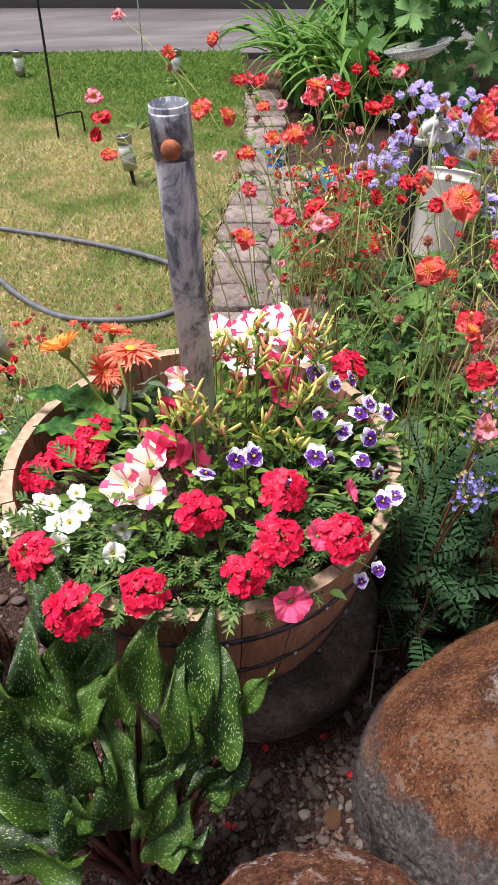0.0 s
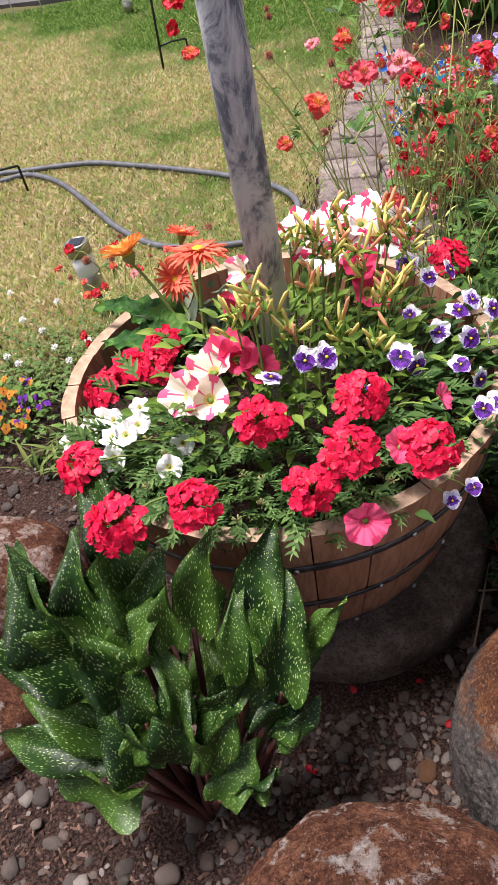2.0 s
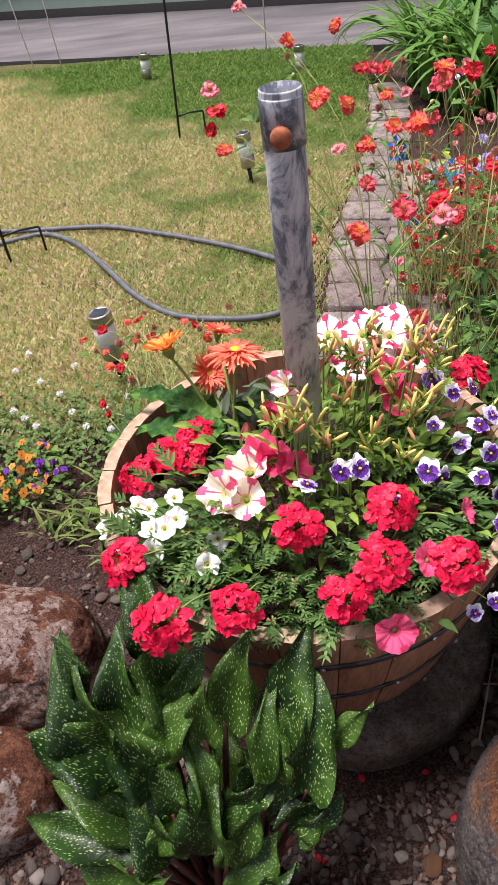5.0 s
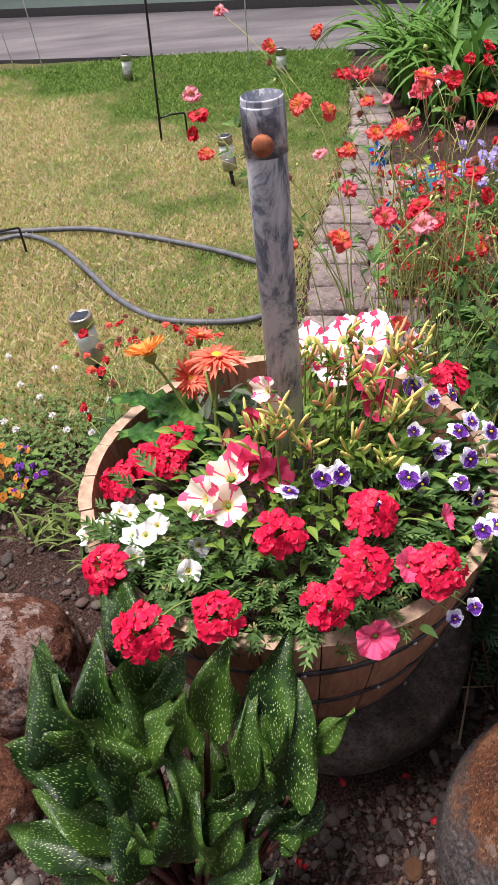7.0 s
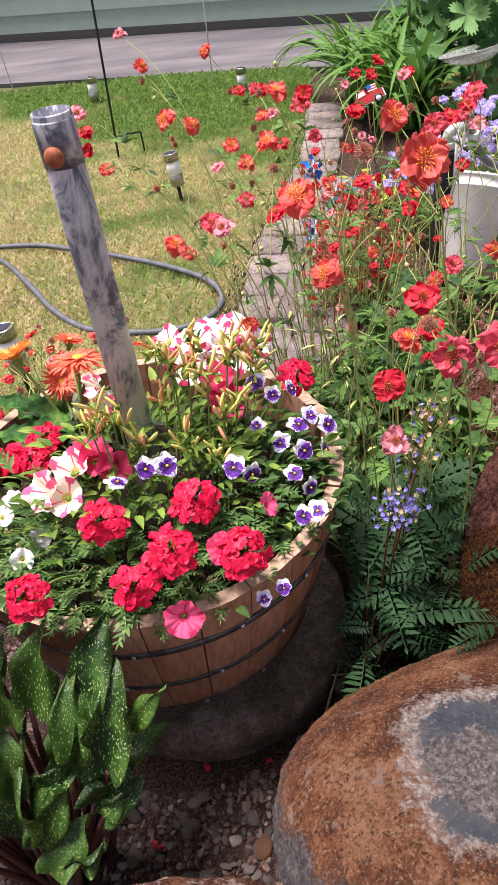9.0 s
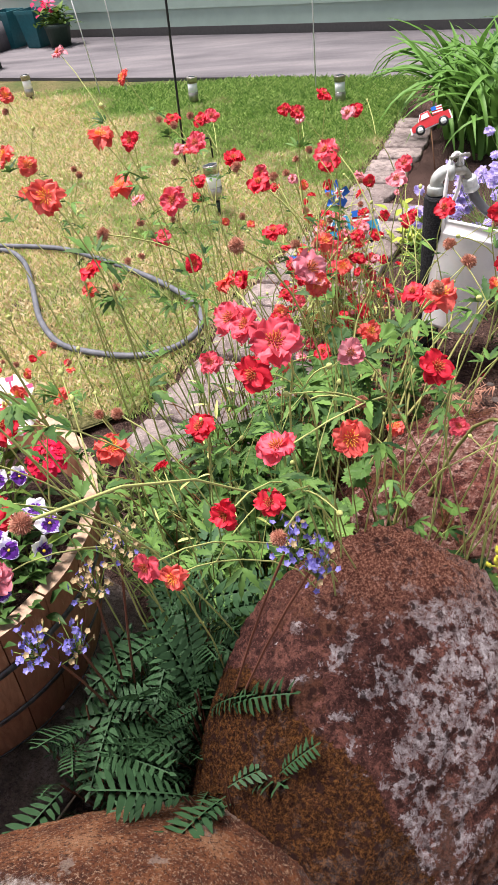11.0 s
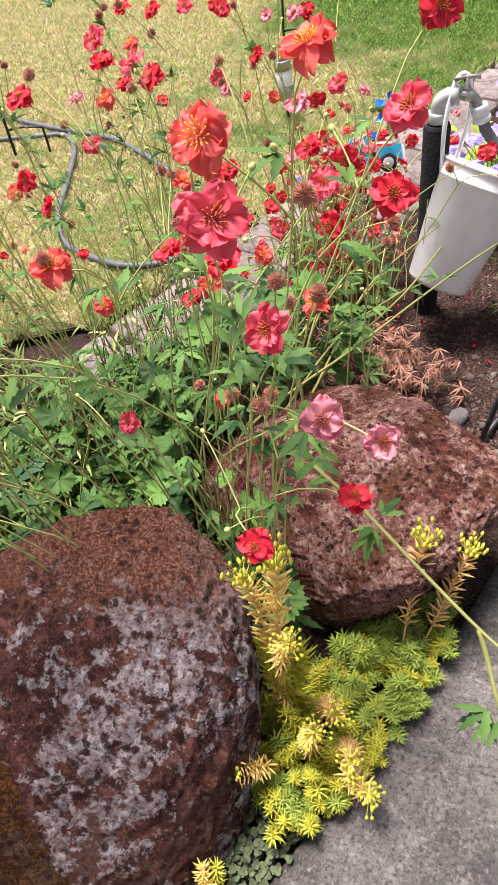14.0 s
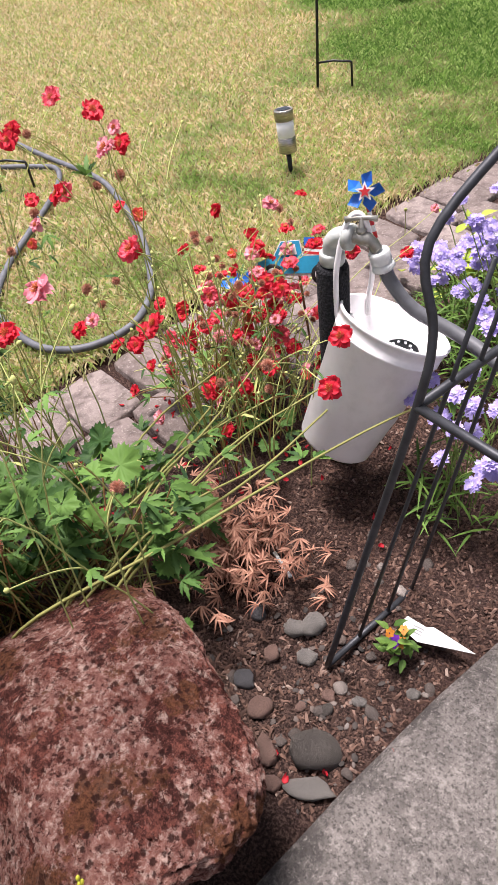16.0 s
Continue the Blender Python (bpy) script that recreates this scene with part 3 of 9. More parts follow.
# ---- boulders ----
def boulder_mesh(name, radii, seed, mats, rough=0.12, skew=(0, 0), fine=6, square=2.5, pick=None, yaw=0.0, lumps=1.0):
    """A weathered stone: a squarish ball, pitted at several scales."""
    bm = bmesh.new()
    bmesh.ops.create_icosphere(bm, subdivisions=fine, radius=1)
    o = Vector((seed * 7.3, seed * 3.1, seed))
    nz = noise.noise
    cy, sy = math.cos(yaw), math.sin(yaw)
    for p in bm.verts:
        d = p.co.normalized()
        s = (abs(d.x) ** square + abs(d.y) ** square + abs(d.z) ** square) ** (-1 / square)
        r = s * (1 + rough * nz(d * 1.3 + o) + rough * 0.55 * nz(d * 3.1 + o))
        q = d * r
        pit = lumps * (0.024 * nz(d * 8 + o) + 0.016 * nz(d * 19 + o)) + 0.013 * nz(d * 42 + o) + 0.01 * nz(d * 90 + o)
        if pick and d.z > 0.6:
            pit *= 0.35
        q *= 1 + pit
        ax, ay, lift = q.x * radii[0], q.y * radii[1], max(0, q.z)
        p.co = Vector((ax * cy - ay * sy + skew[0] * lift, ax * sy + ay * cy + skew[1] * lift, q.z * radii[2]))
    if pick:
        bm.normal_update()
        for p in bm.verts:
            p.co += p.normal * pick(p.co)
    me = bpy.data.meshes.new(name)
    bm.to_mesh(me)
    bm.free()
    me.materials.append(mats)
    me.polygons.foreach_set("use_smooth", [True] * len(me.polygons))
    return me


def lava_material(name, dark, mid, crusts, scale=13.0, cover=0.5, moss=0.6, mossy=(0.15, 0.062, 0.022), bald=0.0, tuft=3.6, pits=0.0):
    """Rough volcanic stone: pitted ground with sharp-edged crusts of lichen."""
    n = Nodes(name, 0.95, 0, 0.12)
    grain = n.noise(190, 9, 0.85)
    c = n.ramp(n.noise(40, 9, 0.8), [(0.38, tuple(v * 0.6 for v in dark)), (0.48, dark), (0.56, mid), (0.66, tuple(min(1, v * 1.7) for v in mid))])
    c = n.mix(n.ramp(grain, [(0.42, (0.9,) * 3), (0.49, (0, 0, 0))]), c, tuple(v * 0.3 for v in dark))
    c = n.mix(n.ramp(n.noise(300, 6, 0.8), [(0.55, (0, 0, 0)), (0.62, (0.7,) * 3)]), c, tuple(min(1, v * 2.0) for v in mid))
    patch = n.math("ADD", n.noise(scale, 9, 0.72), n.math("MULTIPLY", n.math("SUBTRACT", n.noise(3.1, 3, 0.5), 0.5), 0.5))
    if bald:
        tc = n.t.nodes.new("ShaderNodeTexCoord")
        sp = n.t.nodes.new("ShaderNodeSeparateXYZ")
        n.link(tc.outputs["Object"], sp.inputs[0])
        side = n.math("ADD", n.math("MULTIPLY", sp.outputs["X"], 0.6), n.math("ADD", sp.outputs["Y"], 0.06))
        flank = n.math("ADD", sp.outputs["X"], n.math("MULTIPLY", n.math("SUBTRACT", 0.285, sp.outputs["Z"]), 0.8))
        patch = n.math("ADD", patch, n.math("MULTIPLY", n.math("MINIMUM", n.math("SUBTRACT", flank, 0.14), 0.05), bald))
    hard = n.ramp(patch, [(cover, (0, 0, 0)), (cover + 0.02, (0.75,) * 3), (cover + 0.1, (1, 1, 1))])
    holes = n.ramp(n.noise(120, 9, 0.85), [(0.43, (0, 0, 0)), (0.49, (1, 1, 1))])
    lichen = n.ramp(n.noise(70, 8, 0.8), [(0.36, crusts[0]), (0.5, crusts[1]), (0.62, crusts[2])])
    mask = n.mix(1.0, hard, holes, "MULTIPLY")
    c = n.mix(mask, c, lichen)
    fuzz = n.math("ADD", n.noise(tuft, 5, 0.6), n.math("MULTIPLY", n.math("SUBTRACT", n.noise(110, 8, 0.8), 0.5), 0.45))
    fur = n.ramp(grain, [(0.4, tuple(v * 0.45 for v in mossy)), (0.5, mossy), (0.6, tuple(v * 1.8 for v in mossy))])
    c = n.mix(n.ramp(fuzz, [(moss, (0, 0, 0)), (moss + 0.03, (0.9,) * 3)]), c, fur)
    if bald:
        edge = n.math("ADD", side, n.math("MULTIPLY", n.math("SUBTRACT", n.noise(14, 9, 0.75), 0.5), 0.1))
        felt = n.ramp(n.noise(210, 9, 0.85), [(0.42, (0.012, 0.004, 0.0015)), (0.5, (0.062, 0.022, 0.005)), (0.59, (0.24, 0.1, 0.024))])
        ridge = n.math("ADD", n.math("ADD", sp.outputs["Z"], n.math("MULTIPLY", sp.outputs["Y"], 0.6)), n.math("MULTIPLY", n.math("SUBTRACT", n.noise(11, 9, 0.75), 0.5), 0.2))
        rusty = n.ramp(n.noise(230, 9, 0.85), [(0.42, (0.05, 0.014, 0.009)), (0.5, (0.15, 0.05, 0.028)), (0.58, (0.5, 0.25, 0.17))])
        c = n.mix(n.ramp(ridge, [(0.35, (0, 0, 0)), (0.41, (0.8,) * 3)]), c, rusty)
        c = n.mix(n.ramp(edge, [(-0.03, (0.9,) * 3), (0.0, (0, 0, 0))]), c, felt)
    h = n.math("ADD", n.noise(75, 9, 0.85), n.math("MULTIPLY", mask, 0.12))
    if pits:
        cell = n.math("ADD", n.voronoi(pits), n.math("MULTIPLY", n.math("SUBTRACT", n.noise(140, 8, 0.8), 0.5), 0.9))
        some = n.ramp(n.noise(pits * 0.22, 6, 0.7), [(0.44, (0, 0, 0)), (0.52, (1, 1, 1))])
        bowl = n.mix(1.0, n.ramp(cell, [(0.25, (1, 1, 1)), (0.38, (0, 0, 0))]), some, "MULTIPLY")
        c = n.mix(n.mix(1.0, bowl, (0.85,) * 3, "MULTIPLY"), c, tuple(v * 0.42 for v in dark))
        h = n.math("SUBTRACT", h, n.math("MULTIPLY", bowl, 0.3))
    n.color(c)
    n.bump(h, 1.0, 0.02)
    return n.mat


def granite_material():
    n = Nodes("rusty_granite", 0.9, 0, 0.2)
    c = n.ramp(n.noise(9, 8, 0.7), [(0.38, (0.075, 0.022, 0.011)), (0.46, (0.17, 0.055, 0.023)), (0.53, (0.29, 0.105, 0.04)), (0.62, (0.46, 0.22, 0.11))])
    c = n.mix(n.ramp(n.noise(170, 8, 0.85), [(0.43, (0.92,) * 3), (0.5, (0, 0, 0))]), c, (0.05, 0.021, 0.013))
    c = n.mix(n.ramp(n.noise(230, 7, 0.8), [(0.54, (0, 0, 0)), (0.6, (0.85,) * 3)]), c, (0.56, 0.36, 0.23))
    pale = n.math("ADD", n.noise(16, 9, 0.75), n.math("MULTIPLY", n.math("SUBTRACT", n.noise(4, 3), 0.5), 0.5))
    c = n.mix(n.ramp(pale, [(0.63, (0, 0, 0)), (0.66, (0.6,) * 3)]), c, (0.42, 0.33, 0.27))
    tc = n.t.nodes.new("ShaderNodeTexCoord")
    sp = n.t.nodes.new("ShaderNodeSeparateXYZ")
    n.link(tc.outputs["Object"], sp.inputs[0])
    low = n.math("ADD", n.math("ADD", sp.outputs["Z"], n.math("MULTIPLY", sp.outputs["Y"], 0.5)), n.math("MULTIPLY", n.math("SUBTRACT", n.noise(9, 9, 0.75), 0.5), 0.3))
    grey = n.ramp(n.noise(120, 8, 0.8), [(0.4, (0.05, 0.052, 0.056)), (0.52, (0.135, 0.13, 0.128)), (0.64, (0.32, 0.3, 0.285))])
    c = n.mix(n.ramp(low, [(0.13, (0.9,) * 3), (0.18, (0, 0, 0))]), c, grey)
    # the flat crown: a slate hollow with grit, ringed by a white crust
    X, Y, Z = sp.outputs["X"], sp.outputs["Y"], sp.outputs["Z"]
    wob = n.math("ADD", n.math("MULTIPLY", n.math("SUBTRACT", n.noise(13, 9, 0.72), 0.5), 0.8), n.math("MULTIPLY", n.math("SUBTRACT", n.noise(48, 9, 0.85), 0.5), 0.8))
    dx = n.math("POWER", n.math("ABSOLUTE", n.math("DIVIDE", n.math("ADD", X, 0.012), 0.128), 0.0), 4.0)
    dy = n.math("POWER", n.math("ABSOLUTE", n.math("DIVIDE", n.math("ADD", Y, 0.07), 0.098), 0.0), 4.0)
    d = n.math("MULTIPLY", n.math("ADD", n.math("POWER", n.math("ADD", dx, dy), 0.25), wob), 0.5)
    top = n.ramp(Z, [(0.15, (0, 0, 0)), (0.19, (1, 1, 1))])
    crumb = n.ramp(n.noise(110, 9, 0.85), [(0.38, (0.2, 0.12, 0.085)), (0.5, (0.44, 0.35, 0.3)), (0.6, (0.78, 0.71, 0.66))])
    gaps = n.ramp(n.noise(60, 9, 0.85), [(0.42, (0.1,) * 3), (0.5, (1, 1, 1))])
    ring = n.mix(1.0, n.mix(1.0, n.ramp(d, [(0.52, (1, 1, 1)), (0.57, (0, 0, 0))]), gaps, "MULTIPLY"), top, "MULTIPLY")
    c = n.mix(ring, c, crumb)
    slate = n.ramp(n.noise(18, 8, 0.7), [(0.36, (0.062, 0.073, 0.09)), (0.5, (0.105, 0.118, 0.137)), (0.66, (0.17, 0.172, 0.18))])
    slate = n.mix(n.ramp(n.noise(160, 8, 0.85), [(0.56, (0, 0, 0)), (0.62, (0.7,) * 3)]), slate, (0.34, 0.325, 0.32))
    grit = n.ramp(n.noise(140, 9, 0.85), [(0.4, (0.08, 0.066, 0.06)), (0.5, (0.2, 0.17, 0.155)), (0.6, (0.48, 0.42, 0.39))])
    px = n.math("POWER", n.math("DIVIDE", n.math("ADD", X, 0.065), 0.062), 2.0)
    py = n.math("POWER", n.math("DIVIDE", n.math("ADD", Y, 0.075), 0.05), 2.0)
    inner = n.math("ADD", n.math("POWER", n.math("ADD", px, py), 0.5), n.math("MULTIPLY", n.math("SUBTRACT", n.noise(24, 9, 0.8), 0.5), 2.4))
    core = n.mix(n.ramp(n.math("MULTIPLY", inner, 0.5), [(0.48, (0.95,) * 3), (0.58, (0, 0, 0))]), slate, grit)
    c = n.mix(n.mix(1.0, n.ramp(d, [(0.455, (1, 1, 1)), (0.485, (0, 0, 0))]), top, "MULTIPLY"), c, core)
    ox = n.math("POWER", n.math("DIVIDE", n.math("SUBTRACT", X, 0.116), 0.02), 2.0)
    oy = n.math("POWER", n.math("DIVIDE", n.math("SUBTRACT", Y, 0.02), 0.02), 2.0)
    spot = n.math("ADD", n.math("ADD", ox, oy), n.math("MULTIPLY", n.math("SUBTRACT", n.noise(70, 8, 0.8), 0.5), 2.0))
    c = n.mix(n.mix(1.0, n.ramp(n.math("MULTIPLY", spot, 0.5), [(0.45, (1, 1, 1)), (0.55, (0, 0, 0))]), top, "MULTIPLY"), c, n.ramp(n.noise(140, 8, 0.8), [(0.4, (0.35, 0.13, 0.01)), (0.6, (0.7, 0.36, 0.05))]))
    n.color(c)
    n.bump(n.math("ADD", n.noise(95, 9, 0.85), n.noise(34, 6, 0.7)), 1.0, 0.022)
    return n.mat


def crown(p):
    """How far the granite's crown sinks into its hollow or swells under its crust."""
    if p.z < 0.15:
        return 0.0
    wob = 0.14 * noise.noise(p * 14) + 0.1 * noise.noise(p * 34)
    d = (((p.x + 0.012) / 0.128) ** 4 + ((p.y + 0.07) / 0.098) ** 4) ** 0.25 + wob
    hollow = min(1.0, max(0.0, (1.0 - d) / 0.1))
    ring = max(0.0, 1 - abs(d - 1.06) / 0.12)
    return -0.006 * hollow + ring * (0.003 + 0.005 * noise.noise(p * 80)) + hollow * 0.002 * noise.noise(p * 45)


LAVA = lava_material("purple_brown_lava", (0.085, 0.034, 0.028), (0.2, 0.082, 0.062), ((0.19, 0.13, 0.125), (0.42, 0.35, 0.35), (0.78, 0.72, 0.73)), 30, 0.49, 0.555, (0.12, 0.048, 0.028), 0.42, 8.0, 60.0)
LAVA_RED = lava_material("red_lava", (0.1, 0.032, 0.025), (0.25, 0.085, 0.062), ((0.22, 0.085, 0.068), (0.42, 0.2, 0.16), (0.78, 0.57, 0.48)), 26, 0.46, 0.54, (0.16, 0.062, 0.03), 0.0, 9.0, 75.0)
LAVA_LEFT = lava_material("tan_lava", (0.14, 0.055, 0.034), (0.27, 0.12, 0.07), ((0.34, 0.25, 0.2), (0.52, 0.42, 0.38), (0.72, 0.66, 0.62)), 17, 0.53, 0.62, (0.26, 0.1, 0.04))
LAVA_TAN = lava_material("pink_crusted_lava", (0.15, 0.06, 0.038), (0.27, 0.12, 0.075), ((0.34, 0.22, 0.18), (0.52, 0.39, 0.34), (0.74, 0.64, 0.6)), 15, 0.475, 0.6, (0.2, 0.075, 0.035))
GRANITE = granite_material()
BOULDERS = [
    ("dark purple-brown lava boulder with pale lichen", (0.905, 0.813, 0.065), (0.257, 0.18, 0.311), 1.0, LAVA, (-0.003, 0.197), 7, 2.6, None, 0.708, 0.9),
    ("rough red-brown lava boulder beside the concrete walk", (0.999, 1.436, 0.044), (0.248, 0.184, 0.213), 2.0, LAVA_RED, (0.178, -0.008), 7, 3.8, None, -0.41, 0.8),
    ("rounded granite boulder with rust crust and grey crown", (0.626, 0.509, 0.075), (0.299, 0.236, 0.299), 3.0, GRANITE, (-0.063, -0.11), 7, 2.6, crown, 0.38, 0.35),
    ("brown boulder with white lichen patches", (0.2, 0.265, 0.05), (0.215, 0.165, 0.235), 4.0, LAVA_LEFT, (0, 0), 6, 2.2, None, 0.0, 1.0),
    ("tan-red lava boulder with a pale crust", (-0.445, 0.885, 0.04), (0.19, 0.135, 0.165), 5.0, LAVA_TAN, (0, 0), 6, 2.3, None, 0.0, 1.0),
    ("low brown lava boulder half in the soil", (-0.47, 0.66, 0.0), (0.17, 0.11, 0.13), 6.0, LAVA_LEFT, (0, 0), 5, 2.3, None, 0.0, 1.0),
    ("small grey boulder among the pebbles", (-0.235, 0.32, 0.0), (0.085, 0.07, 0.08), 7.0, LAVA, (0, 0), 5, 2.2, None, 0.0, 1.0),
    ("brown lava boulder at the foot of larger ones", (0.92, 0.585, 0.0), (0.14, 0.1, 0.14), 8.0, LAVA, (0, 0), 5, 2.2, None, 0.0, 1.0),
]
for label, c, r, s, mt, skew, fine, square, pick, yaw, lumps in BOULDERS:
    thing("boulder", c, label, "boulder", "boulders edging the flower bed", "", boulder_mesh("boulder", r, s, mt, 0.07 * lumps, skew, fine, square, pick, yaw, lumps), Matrix.Translation(c))

# ---- pebbles ----
def pebble_material():
    n = Nodes("river_pebble", 0.75, 0, 0.35)
    base = n.ramp(n.random(), [(0, (0.045, 0.036, 0.031)), (0.35, (0.08, 0.064, 0.056)), (0.65, (0.12, 0.094, 0.08)), (0.82, (0.12, 0.066, 0.048)), (0.93, (0.2, 0.165, 0.142)), (1, (0.4, 0.35, 0.31))])
    c = n.mix(n.ramp(n.noise(90, 8, 0.75), [(0.42, (0.75,) * 3), (0.55, (0, 0, 0))]), base, (0.08, 0.06, 0.05))
    n.color(n.mix(n.ramp(n.noise(230, 6, 0.75), [(0.56, (0, 0, 0)), (0.66, (0.5,) * 3)]), c, (0.45, 0.4, 0.36)))
    n.bump(n.noise(150, 8, 0.8), 0.7, 0.005)
    return n.mat


PEBBLE = pebble_material()


def pebble_mesh(seed):
    bm = bmesh.new()
    bmesh.ops.create_icosphere(bm, subdivisions=2, radius=1)
    o = Vector((seed, seed * 2.2, 4))
    for p in bm.verts:
        p.co *= 1 + 0.42 * noise.noise(p.co * 1.1 + o) + 0.16 * noise.noise(p.co * 2.6 + o)
        p.co.z *= 0.62
    me = bpy.data.meshes.new("pebble")
    bm.to_mesh(me)
    bm.free()
    me.materials.append(PEBBLE)
    me.polygons.foreach_set("use_smooth", [True] * len(me.polygons))
    return me


pebble_kinds = [pebble_mesh(i * 1.7) for i in range(7)]


def in_boulder(x, y, z=0.05, m=1.0):
    """Whether a spot lies within one of the boulders, swollen by m."""
    for _, c, r, _, _, skew, _, square, _, yaw, _ in BOULDERS:
        lift = max(0, z - c[2]) / r[2]
        dx, dy = x - c[0] - skew[0] * lift, y - c[1] - skew[1] * lift
        u, v = (dx * math.cos(yaw) + dy * math.sin(yaw)) / r[0], (dy * math.cos(yaw) - dx * math.sin(yaw)) / r[1]
        if abs(u) ** square + abs(v) ** square + abs((z - c[2]) / r[2]) ** square < m ** square:
            return True
    return False


def clear(x, y, m=1.0):
    """Whether a spot lies outside the boulders and the base stone."""
    if (x - BX) ** 2 + (y - BY) ** 2 < 0.345 ** 2:
        return False
    return not in_boulder(x, y, 0.02, m)


def ground_z(x, y):
    return 0.028 * noise.noise((x * 5, y * 5, 0)) + 0.012 * noise.noise((x * 19, y * 19, 3)) - 0.012


pr = random.Random(21)
ZONES = [(0.0, 0.45, 0.4, 0.72, 150, 0.0055, 0.012), (-0.42, 0.02, 0.33, 0.62, 50, 0.006, 0.016), (0.38, 0.55, 0.62, 0.95, 26, 0.006, 0.014), (1.1, 1.42, 1.6, 2.1, 30, 0.005, 0.012), (-0.6, -0.2, 0.9, 1.35, 55, 0.005, 0.014), (0.85, 1.2, 0.55, 0.78, 26, 0.005, 0.012)]
for x0, x1, y0, y1, k, s0, s1 in ZONES:
    placed = 0
    while placed < k:
        x, y = pr.uniform(x0, x1), pr.uniform(y0, y1)
        placed += 1
        if not clear(x, y) or x > walk_edge(y) - 0.01:
            continue
        s = pr.uniform(s0, s1) * pr.uniform(0.75, 1.1)
        m = Matrix.Translation((x, y, ground_z(x, y) + s * 0.25)) @ rot(pr.uniform(0, 6.3), pr.uniform(-0.3, 0.3), pr.uniform(-0.3, 0.3)) @ Matrix.Diagonal((s * pr.uniform(1, 1.5), s, s, 1))
        thing("pebble", (x, y, 0), "smooth grey-brown pebble lying on the soil", "pebble", "pebbles on the bed", "", pebble_kinds[pr.randrange(7)], m)
# larger stones by the concrete walk
def stone_material(tone):
    n = Nodes("walk_stone", 0.9, 0, 0.2)
    c = n.ramp(n.noise(50, 8, 0.75), [(0.38, tuple(v * 0.55 for v in tone)), (0.5, tone), (0.62, tuple(min(1, v * 1.35) for v in tone))])
    n.color(n.mix(n.ramp(n.noise(200, 8, 0.8), [(0.42, (0.75,) * 3), (0.48, (0, 0, 0))]), c, tuple(v * 0.35 for v in tone)))
    n.bump(n.noise(90, 9, 0.85), 1.0, 0.012)
    return n.mat


GREY_S, PALE_S, PINK_S, SLATE_S = (0.15, 0.13, 0.115), (0.36, 0.33, 0.3), (0.32, 0.2, 0.16), (0.17, 0.165, 0.17)
for x, y, s, k, label, tone in ((1.318, 1.641, 0.038, 2, "dark grey rounded stone by the walk", GREY_S), (1.334, 1.585, 0.03, 4, "pale flat stone against the concrete edge", PALE_S), (1.185, 1.825, 0.023, 1, "pale grey egg-shaped stone on the dark soil", PALE_S), (1.16, 1.8, 0.019, 0, "grey rounded stone on the dark soil", PALE_S),
                       (1.209, 1.769, 0.017, 3, "grey rounded stone on the dark soil", PALE_S), (1.14, 1.674, 0.019, 5, "slate grey stone on the dark soil", SLATE_S), (1.195, 1.648, 0.022, 6, "brown-grey stone on the dark soil", PINK_S), (1.246, 1.593, 0.021, 2, "pinkish angular stone on the dark soil", PINK_S), (0.286, 0.513, 0.016, 1, "rust-brown egg-shaped pebble on the dark soil", (0.3, 0.15, 0.08)), (1.394, 1.814, 0.011, 3, "grey pebble by the walk on the dark soil", PALE_S),
                       (1.084, 1.787, 0.017, 2, "dark grey stone on the dark soil", SLATE_S), (1.278, 1.731, 0.012, 5, "brown-grey pebble on the dark soil", PINK_S), (1.329, 1.748, 0.011, 0, "pale pebble on the dark soil", PALE_S), (1.153, 1.738, 0.015, 4, "pinkish pebble on the dark soil", PINK_S), (1.291, 1.708, 0.011, 6, "brown-grey pebble on the dark soil", GREY_S), (1.25, 1.69, 0.01, 1, "brown-grey pebble on the dark soil", PINK_S), (1.285, 1.56, 0.014, 3, "pinkish pebble on the dark soil", PINK_S)):
    flat = 0.55 if "flat" in label else 0.95
    turn = 0.45 if s > 0.0295 else k * 1.3
    me = pebble_kinds[k].copy()
    me.materials[0] = stone_material(tone)
    thing("stone", (x, y, 0), label, "stone", "stones beside the walk", "", me, Matrix.Translation((x, y, ground_z(x, y) + s * 0.3)) @ rot(turn, jit(0.3), jit(0.3)) @ Matrix.Diagonal((s * (1.4 if flat < 0.9 else 1.15), s * (0.6 if flat < 0.9 else 0.92), s * (flat if flat < 0.9 else 1.35), 1)))

# fine gravel between the larger pebbles
gv = Geo()
for i in range(2300):
    z = pr.random()
    if z < 0.62:
        x, y = pr.uniform(-0.05, 0.5), pr.uniform(0.42, 0.95)
    elif z < 0.93:
        x, y = pr.uniform(-0.55, 0.0), pr.uniform(0.3, 1.3)
    else:
        x, y = pr.uniform(1.05, 1.4), pr.uniform(1.55, 1.9)
    if not clear(x, y) or x > walk_edge(y) - 0.01:
        continue
    s = pr.uniform(0.0025, 0.0062)
    m = Matrix.Translation((x, y, ground_z(x, y) + s * 0.3)) @ rot(pr.uniform(0, 6.3), jit(0.4), jit(0.4)) @ Matrix.Diagonal((s * pr.uniform(1, 1.6), s, s * 0.7, 1))
    gv.add(([(-1, -0.5, 0), (0, -1, 0.1), (1, -0.4, 0), (0.9, 0.6, 0), (0, 1, 0.1), (-0.9, 0.5, 0), (-0.4, -0.2, 0.9), (0.5, 0.1, 0.8)], [(0, 1, 6), (1, 7, 6), (1, 2, 7), (2, 3, 7), (3, 4, 7), (4, 6, 7), (4, 5, 6), (5, 0, 6)]), 0, m)
gm = Nodes("fine_gravel", 0.85, 0, 0.3)
